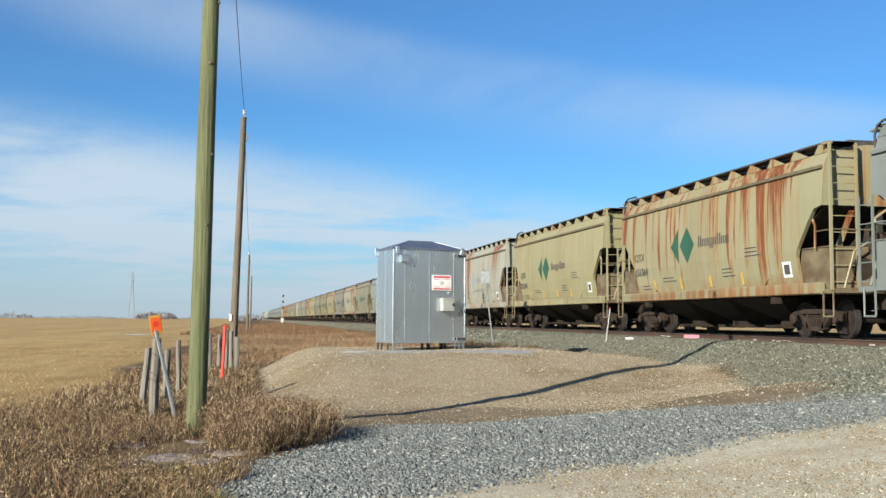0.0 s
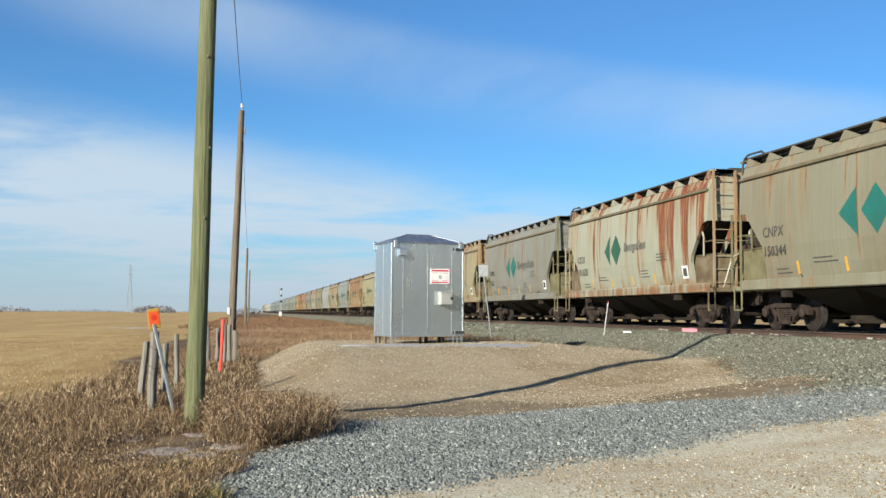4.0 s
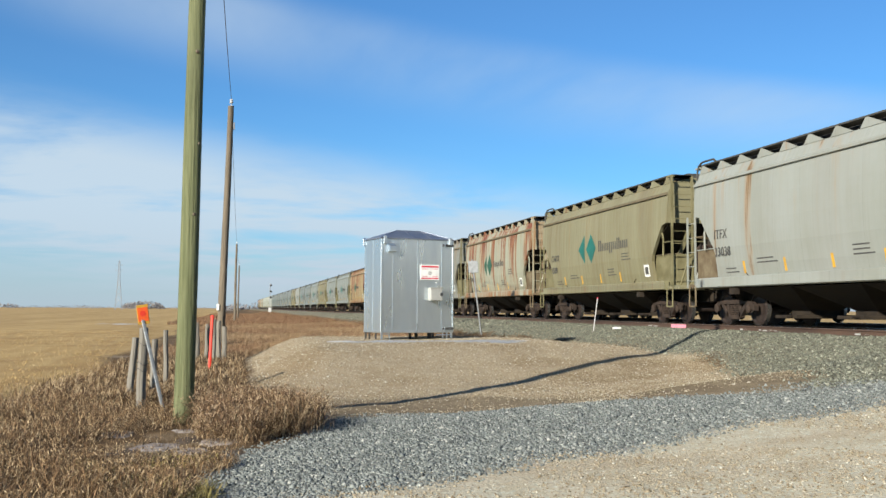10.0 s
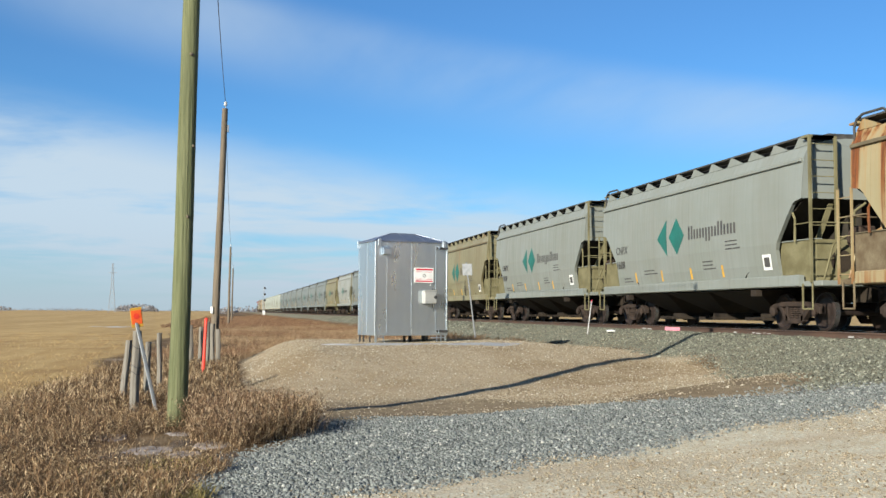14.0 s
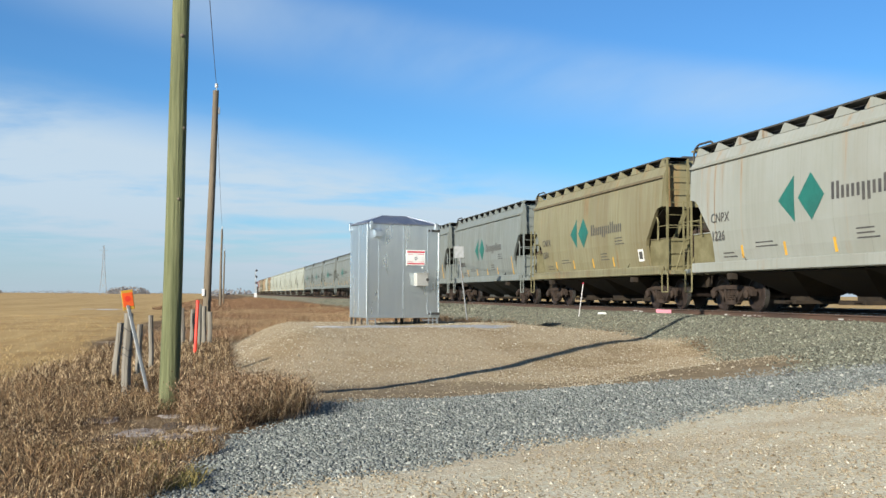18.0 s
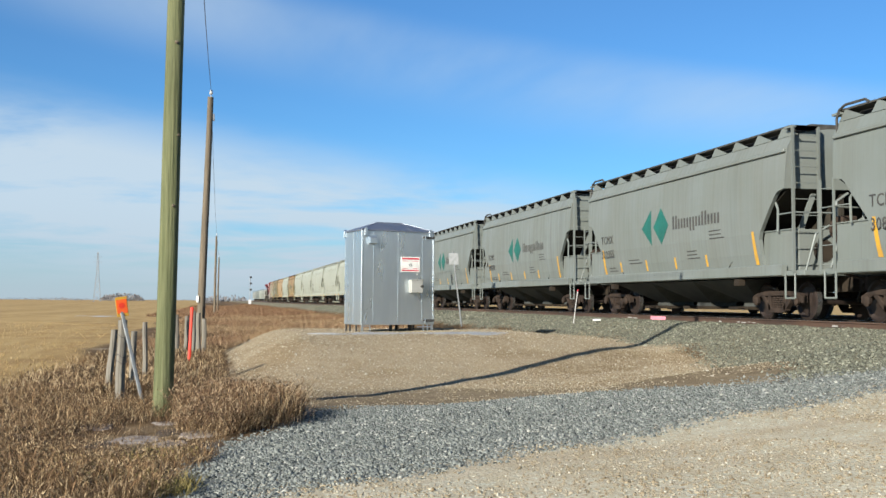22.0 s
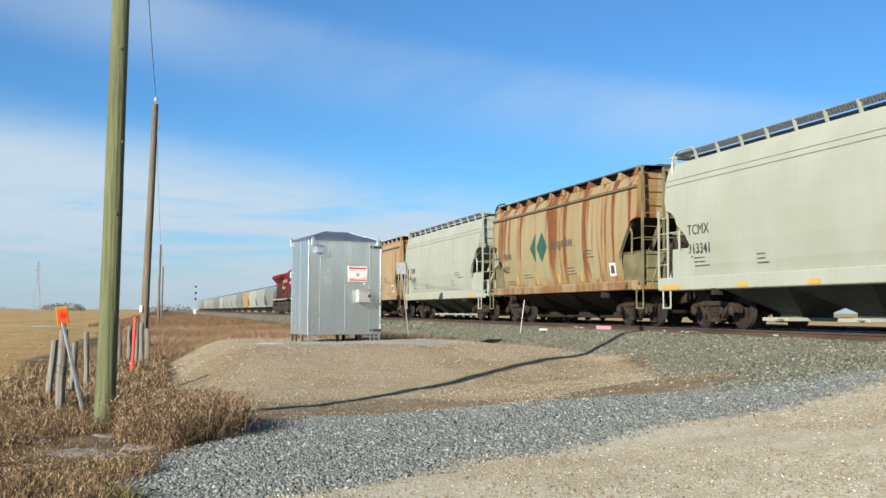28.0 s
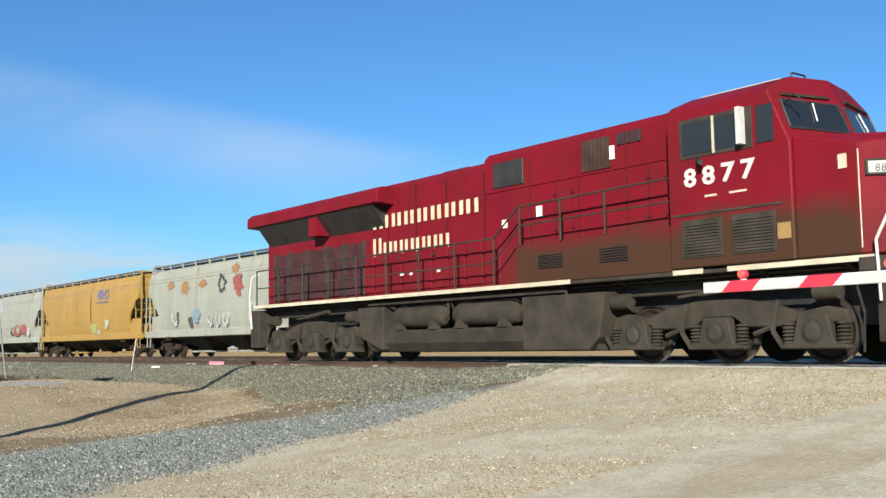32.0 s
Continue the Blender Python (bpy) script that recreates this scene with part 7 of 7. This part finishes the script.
def build_tower():
    T = empty("lattice_tower", pose(-92.5, 885, gz(-92.5, 885)), "distant grey lattice transmission tower", "tower")
    H = 41.0

    def half(z):
        return float(np.interp(z, [0, 24, 41], [2.9, 0.9, 0.45]))
    lv = [0, 5, 10, 14.5, 18.5, 22, 25, 28, 31, 34, 37, 41]
    for sx in (-1, 1):
        for sy in (-1, 1):
            part("leg", G().path([(sx * half(z), sy * half(z), z) for z in lv], 0.17, 4), STEEL, T)
    for k, (a, b) in enumerate(zip(lv, lv[1:])):
        for s in (-1, 1):
            part("bracing", G().rod((-half(a), s * half(a), a), (half(b), s * half(b), b), 0.09, 4), STEEL, T)
            part("bracing", G().rod((half(a), s * half(a), a), (-half(b), s * half(b), b), 0.09, 4), STEEL, T)
    for z in (33, 37):
        part("cross_arm", G().rod((-3.2, 0, z), (3.2, 0, z), 0.2, 4), STEEL, T)


build_tower()


def leaf_material(name, a, b):
    m = Mat(name)
    isl = m.node("ShaderNodeNewGeometry").outputs["Random Per Island"]
    return m.finish(m.mix(isl, a, b), 0.9)


FARTREE = leaf_material("far_bare_trees", (0.125, 0.118, 0.118), (0.19, 0.175, 0.165))


def build_far_woods():
    """Bare bluffs on the horizon: many small ragged clumps."""
    rnd = random.Random(5)
    g = G()

    def bluff(az0, az1, dist, h, n):
        for i in range(n):
            u = rnd.random()
            a = radians(az0 + (az1 - az0) * u)
            d = dist * rnd.uniform(0.97, 1.03)
            k = (0.45 + 0.55 * math.sin(math.pi * u) ** 0.5) * rnd.uniform(0.55, 1.05)
            zz = h * k * rnd.random() ** 0.7
            s = h * rnd.uniform(0.10, 0.24)
            c = Vector((d * math.sin(a), d * math.cos(a), -1.2 + zz))
            vs = [c + Vector((rnd.uniform(-s, s), rnd.uniform(-s, s), rnd.uniform(-s, s))) for _ in range(4)]
            g.add(vs, [(0, 1, 2), (0, 2, 3), (0, 3, 1), (1, 3, 2)])
    bluff(-5.8, -3.6, 1450, 11.5, 500)
    bluff(-13.2, -10.9, 1700, 9.5, 320)
    bluff(-10.9, -6.2, 2300, 7.0, 420)
    bluff(-8.6, -6.6, 1500, 4.0, 160)
    bluff(-3.5, -0.9, 2600, 6.0, 200)
    bluff(-0.6, 1.9, 700, 6.0, 260)
    bluff(-20, -13.5, 2500, 7.0, 260)
    bluff(2.2, 30, 2600, 8.0, 500)
    ob = part("distant_trees", g, FARTREE, None)
    tagged(ob, "bare grey-brown tree bluffs along the far horizon", "trees", kind="stuff")


build_far_woods()

# ---- weeds ----
def dry_grass(name, a, b, c):
    m = Mat(name)
    isl = m.node("ShaderNodeNewGeometry").outputs["Random Per Island"]
    col = m.mix(m.ramp(isl, 0.0, 0.6), a, b)
    col = m.mix(m.ramp(isl, 0.64, 0.90), col, c)
    m.put(m.bsdf.inputs["Specular IOR Level"], 0.25)
    return m.finish(col, 0.75)


WEED = dry_grass("dry_weeds", (0.034, 0.020, 0.010), (0.150, 0.092, 0.044), (0.42, 0.320, 0.190))
CLUMPLEAF = dry_grass("clump_leaves", (0.050, 0.028, 0.015), (0.165, 0.098, 0.050), (0.36, 0.265, 0.165))
REEDY = dry_grass("red_grass", (0.075, 0.044, 0.021), (0.185, 0.110, 0.053), (0.31, 0.215, 0.115))
FARGRASS = dry_grass("tan_grass", (0.125, 0.080, 0.043), (0.255, 0.168, 0.090), (0.37, 0.270, 0.155))
FARRED = dry_grass("far_red_brush", (0.085, 0.048, 0.026), (0.19, 0.105, 0.055), (0.27, 0.170, 0.092))
STRAW = dry_grass("straw_stubble", (0.288, 0.192, 0.076), (0.384, 0.264, 0.112), (0.448, 0.336, 0.160))
GREENISH = dry_grass("faded_green_grass", (0.1, 0.09, 0.028), (0.19, 0.155, 0.05), (0.33, 0.26, 0.1))


def blades(name, xy, h, width, mat, label, lean=0.35, seed=1, seedhead=0.0):
    """Dry stalks with bent tips, as strips of three quads each."""
    rs = np.random.RandomState(seed)
    n = len(xy)
    z = ground_z(xy[:, 0], xy[:, 1]) - 0.02
    ang = rs.uniform(0, 2 * np.pi, n)
    bend = rs.normal(0, lean, (n, 2)) + np.array([0.10, 0.04])
    h = h * rs.uniform(0.55, 1.15, n) * (1 - 0.45 * np.exp(-(((xy[:, 0] + 0.7) / 1.7) ** 2 + ((xy[:, 1] - 11.4) / 1.9) ** 2) ** 2))
    w = width * rs.uniform(0.6, 1.5, n)
    side = np.stack([np.cos(ang), np.sin(ang)], 1)
    V = np.zeros((n, 8, 3))
    for k, (t, wk) in enumerate(((0, 0.8), (0.45, 1.0), (0.8, 0.9 + seedhead), (1.0, 0.25))):
        off = bend * (t ** 1.8)[..., None] * h[:, None] if isinstance(t, np.ndarray) else bend * (t ** 1.8) * h[:, None]
        cz = z + h * t * (1 - 0.25 * (t ** 2) * np.clip(np.hypot(bend[:, 0], bend[:, 1]), 0, 1.2))
        for s, sg in enumerate((-1, 1)):
            V[:, 2 * k + s, :2] = xy + off + sg * side * (w * wk / 2)[:, None]
            V[:, 2 * k + s, 2] = cz
    base = np.arange(n)[:, None, None] * 8
    q = np.array([[0, 1, 3, 2], [2, 3, 5, 4], [4, 5, 7, 6]])[None]
    F = (base + q).reshape(-1, 4)
    me = bpy.data.meshes.new(name)
    me.vertices.add(n * 8)
    me.vertices.foreach_set("co", V.ravel())
    me.loops.add(F.size)
    me.loops.foreach_set("vertex_index", F.ravel().astype(np.int32))
    me.polygons.add(len(F))
    me.polygons.foreach_set("loop_start", np.arange(0, F.size, 4, dtype=np.int32))
    me.update(calc_edges=True)
    me.validate()
    me.materials.append(mat)
    return tagged(new(name, me), label, "weeds", kind="stuff")


def scatter(n, x0, x1, y0, y1, keep, seed):
    rs = np.random.RandomState(seed)
    p = np.stack([rs.uniform(x0, x1, n), y0 + (y1 - y0) * rs.uniform(0, 1, n) ** 1.25], 1)
    return p[rs.uniform(0, 1, n) < keep(p[:, 0], p[:, 1])]


def verge(x, y):
    """Where the rough weeds stand: the verge left of the gravel, thin on the pale bare patch round the pole."""
    edge = 0.2 * (y - 10) * (y < 13) + 0.6 * (y >= 13) - 0.15 + 0.25 * wavy(x, y, 1.7, 3)
    k = (x < edge) * (1 - 0.8 * ss(0.0, 4.0, y - 13.5) * (1 - ss(-4.5, -2.0, x)))
    bare = np.exp(-(((x + 0.55) / 1.0) ** 2 + ((y - 12.7) / 1.95) ** 2) ** 2) * (0.85 + 0.3 * wavy(x, y, 2.8, 3))
    patch = 0.16 + 0.84 * (wavy(x, y, 1.9, 7) + 0.55 * wavy(x, y, 5.3, 2) > -0.05)
    return k * np.clip(1 - 0.97 * bare, 0, 1) * patch


def leaflets(name, xy, h, per, size, mat, label, seed=1, spread=0.10):
    """Dry plants as crooked stems set with small curled leaves: per leaves on each stem."""
    rs = np.random.RandomState(seed)
    m = len(xy)
    z0 = ground_z(xy[:, 0], xy[:, 1])
    tall = h * rs.uniform(0.35, 1.15, m)
    bend = rs.normal(0, 0.28, (m, 2)) * tall[:, None]
    t = rs.uniform(0.05, 1.0, (m, per)) ** 0.8
    c = np.zeros((m, per, 3))
    c[:, :, :2] = xy[:, None, :] + bend[:, None, :] * (t ** 1.5)[..., None] + rs.normal(0, spread, (m, per, 2)) * tall[:, None, None]
    c[:, :, 2] = z0[:, None] + tall[:, None] * t
    c = c.reshape(-1, 3)
    n = len(c)
    ln = size * rs.uniform(0.5, 1.5, n)
    d = rs.normal(0, 1, (n, 3)) * np.array([0.7, 0.7, 1.5])
    d /= np.linalg.norm(d, axis=1)[:, None]
    w = np.cross(d, rs.normal(0, 1, (n, 3)))
    w /= np.linalg.norm(w, axis=1)[:, None] + 1e-6
    u = np.cross(d, w)
    V = np.stack([c - d * (ln / 2)[:, None], c + w * (ln * 0.11)[:, None] + u * (ln * 0.10)[:, None], c + d * (ln / 2)[:, None] + u * (ln * 0.16)[:, None], c - w * (ln * 0.11)[:, None] + u * (ln * 0.10)[:, None]], 1)
    V[:, :, 2] = np.maximum(V[:, :, 2], ground_z(V[:, :, 0], V[:, :, 1]) + 0.004)
    F = np.arange(n * 4, dtype=np.int32)
    me = bpy.data.meshes.new(name)
    me.vertices.add(n * 4)
    me.vertices.foreach_set("co", V.ravel())
    me.loops.add(n * 4)
    me.loops.foreach_set("vertex_index", F)
    me.polygons.add(n)
    me.polygons.foreach_set("loop_start", np.arange(0, n * 4, 4, dtype=np.int32))
    me.update(calc_edges=True)
    me.materials.append(mat)
    return tagged(new(name, me), label, "weeds", kind="stuff")


def clump(x, y):
    """The dense growth from the pole to the gravel's edge."""
    d = ((x - 0.22) / 0.80) ** 2 + ((y - 13.9) / 1.55) ** 2
    return np.exp(-d ** 2) * (x > -0.40 - 0.4 * (y > 14.75)) * (y > 12.35 + 0.5 * np.abs(x - 0.3) + 0.35 * wavy(x, y, 2.6, 1))


blades("weeds", scatter(200000, -9, 1.4, 6.0, 18.5, verge, 1), 0.22, 0.0038, WEED, "tangled brown dry weeds on the verge", 0.60, 1, 0.15)
blades("weeds", scatter(36000, -9, 1.2, 6.0, 19.0, verge, 2), 0.30, 0.0032, REEDY, "thin reddish dry grass stalks on the verge", 0.40, 2, 1.4)
leaflets("weeds", scatter(50000, -9, 1.4, 6.0, 19.0, verge, 31), 0.27, 7, 0.032, WEED, "crisp curled leaves of dead weeds on the verge", 31)
blades("weed_clump", scatter(42000, -0.9, 1.6, 12.0, 17.2, clump, 3), 0.50, 0.0040, WEED, "dense clump of brown dry weeds beside the gravel", 0.40, 3, 0.2)
leaflets("weed_clump", scatter(11000, -0.9, 1.6, 12.0, 17.2, clump, 32), 0.50, 14, 0.038, CLUMPLEAF, "dense reddish-brown dead leaves of the clump beside the gravel", 32)
blades("green_grass", scatter(8000, -1.6, 1.0, 8.6, 11.5, lambda x, y: (x < 0.18 * (y - 10) + 0.1) * (wavy(x, y, 2.1, 4) > 0.0) * 0.8, 4), 0.16, 0.007, GREENISH, "faded green grass tufts at the gravel's edge", 0.5, 4)
blades("weeds", scatter(80000, -9, 1.0, 17.0, 34, lambda x, y: (x < 0.3) * ss(-0.8, 0.7, x + 3.5 - 0.08 * (y - 17) - 0.4 * wavy(x, y, 0.5, 1)) * (0.35 + 0.65 * (wavy(x, y, 1.3, 3) > -0.2)), 5), 0.28, 0.0065, WEED, "brown dry weeds along the fence line", 0.45, 5, 0.8)
def far_tufts(x, y):
    return (x > -2.5) * (x < 10.0) * (0.15 + 0.85 * (wavy(x, y, 0.33, 2) + 0.5 * wavy(x, y, 1.1, 4) > -0.2))


blades("tan_grass", scatter(110000, -3, 11.0, 31, 110, far_tufts, 6), 0.24, 0.008, FARGRASS, "tan dry grass between the fence and the track", 0.6, 6, 0.3)
blades("red_grass", scatter(70000, -3, 11.0, 32, 120, lambda x, y: (x > -2.5) * (x < 10.2) * (wavy(x, y, 0.24, 5) + 0.4 * wavy(x, y, 0.9, 1) > 0.15), 9), 0.34, 0.007, FARRED, "reddish dry brush between the fence and the track", 0.5, 9, 0.4)
blades("red_grass", scatter(40000, -6, 10.8, 100, 320, lambda x, y: 1.0 * (x < 10.2), 7), 0.38, 0.028, FARRED, "reddish dry grass along the track, far off", 0.5, 7, 0.4)
blades("stubble", scatter(40000, -32, -2.6, 15, 75, lambda x, y: (x < -2.6 - 0.06 * (y - 15)) * (0.4 + 0.6 * (wavy(x, y, 0.4, 5) > 0)), 8), 0.09, 0.011, STRAW, "pale straw stubble in the field", 0.5, 8)

# ---- stones ----
def stone_material(name, cols):
    m = Mat(name)
    isl = m.node("ShaderNodeNewGeometry").outputs["Random Per Island"]
    c = m.mix(m.ramp(isl, 0.0, 0.5), cols[0], cols[1])
    c = m.mix(m.ramp(isl, 0.55, 0.85), c, cols[2])
    c = m.mix(m.ramp(isl, 0.90, 0.97), c, cols[3])
    m.put(m.bsdf.inputs["Specular IOR Level"], 0.2)
    n = m.noise(m.coords(), 40.0, 4)
    c = m.mix(m.ramp(n, 0.4, 0.7, 0, 0.4), c, cols[0])
    return m.finish(c, 0.85)


BLUESTONE = stone_material("blue_grey_gravel", ((0.084, 0.092, 0.086), (0.156, 0.168, 0.154), (0.222, 0.236, 0.214), (0.34, 0.342, 0.302)))
BALSTONE = stone_material("ballast_stone", ((0.063, 0.062, 0.046), (0.126, 0.129, 0.096), (0.185, 0.187, 0.141), (0.311, 0.312, 0.237)))
TANSTONE = stone_material("tan_pebbles", ((0.178, 0.136, 0.082), (0.262, 0.214, 0.140), (0.350, 0.306, 0.220), (0.520, 0.495, 0.410)))


def stones(name, xy, size, mat, label, seed, sink=0.35):
    """Crushed stones: jittered octahedra half sunk in the ground."""
    rs = np.random.RandomState(seed)
    n = len(xy)
    s = size * rs.uniform(0.45, 1.0, n) ** 1.0 * np.where(rs.uniform(0, 1, n) < 0.08, 1.6, 1.0)
    z = ground_z(xy[:, 0], xy[:, 1]) + s * (0.5 - sink) * 0.6
    base = np.array([[1, 0, 0], [0, 1, 0], [-1, 0, 0], [0, -1, 0], [0, 0, 1], [0, 0, -1]], float)
    V = base[None] * (0.5 * s)[:, None, None] * rs.uniform(0.6, 1.2, (n, 6, 1)) + rs.normal(0, 0.13, (n, 6, 3)) * s[:, None, None]
    V[:, :, 2] *= 0.75
    a = rs.uniform(0, 2 * np.pi, n)
    ca, sa = np.cos(a), np.sin(a)
    X = V[:, :, 0] * ca[:, None] - V[:, :, 1] * sa[:, None] + xy[:, 0:1]
    Y = V[:, :, 0] * sa[:, None] + V[:, :, 1] * ca[:, None] + xy[:, 1:2]
    V = np.stack([X, Y, V[:, :, 2] + z[:, None]], -1)
    f = np.array([[0, 1, 4], [1, 2, 4], [2, 3, 4], [3, 0, 4], [1, 0, 5], [2, 1, 5], [3, 2, 5], [0, 3, 5]])
    F = (np.arange(n)[:, None, None] * 6 + f[None]).reshape(-1, 3)
    me = bpy.data.meshes.new(name)
    me.vertices.add(n * 6)
    me.vertices.foreach_set("co", V.ravel())
    me.loops.add(F.size)
    me.loops.foreach_set("vertex_index", F.ravel().astype(np.int32))
    me.polygons.add(len(F))
    me.polygons.foreach_set("loop_start", np.arange(0, F.size, 3, dtype=np.int32))
    me.update(calc_edges=True)
    me.materials.append(mat)
    return tagged(new(name, me), label, "gravel", kind="stuff")


def zone(k):
    return lambda x, y: np.clip(zones(x, y)[k] * 1.3 - 0.1, 0, 1)


stones("gravel", scatter(105000, -0.6, 10, 8.0, 17, zone(1), 21), 0.046, BLUESTONE, "loose blue-grey crushed gravel along the road's edge", 21)
stones("gravel", scatter(76000, -2, 12.5, 5.0, 13.5, lambda x, y: zones(x, y)[0] * (0.25 + 0.75 * (wavy(x, y, 0.8, 5) > -0.2)), 22), 0.029, TANSTONE, "small tan pebbles on the gravel road", 22)
stones("gravel", scatter(70000, 0.3, 11.5, 13.5, 31, lambda x, y: zone(2)(x, y) * (1 - 0.85 * zones(x, y)[5]), 23), 0.037, TANSTONE, "tan pebbles on the mound", 23)
stones("ballast", scatter(64000, 7.6, 13.75, 12.0, 46, zone(3), 24), 0.066, BALSTONE, "grey crushed-stone ballast beside the rails", 24)
stones("ballast", scatter(16000, 9.6, 13.6, 46, 120, zone(3), 25), 0.11, BALSTONE, "grey crushed-stone ballast beside the rails, farther off", 25)
stones("ballast", scatter(14000, 13.8, 20.5, 14.8, 60, lambda x, y: 1.0 + 0 * x, 26), 0.07, BALSTONE, "grey ballast between the tracks", 26)


# ---- what moves ----
def motions():
    for car, y in TRAIN:
        walk(car, [(t, pose(TRACK_X, y - travel(t), RAIL)) for t in range(0, 33, 2)])
    walk(loco, [(t, pose(TRACK_X, LOCO_Y - travel(t), RAIL)) for t in range(0, 33, 2)])
    # the driving wheels roll while the engine is near
    for w, ay in WHEELS:
        rows = [(0, pose(0, ay, 0.533))]
        a0 = travel(29.0)
        for k in range(29 * 30, 32 * 30 + 1):
            t = k / 30
            rows.append((t, pose(0, ay, 0.533, math.degrees((travel(t) - a0) / 0.533))))
        walk(w, rows)


motions()
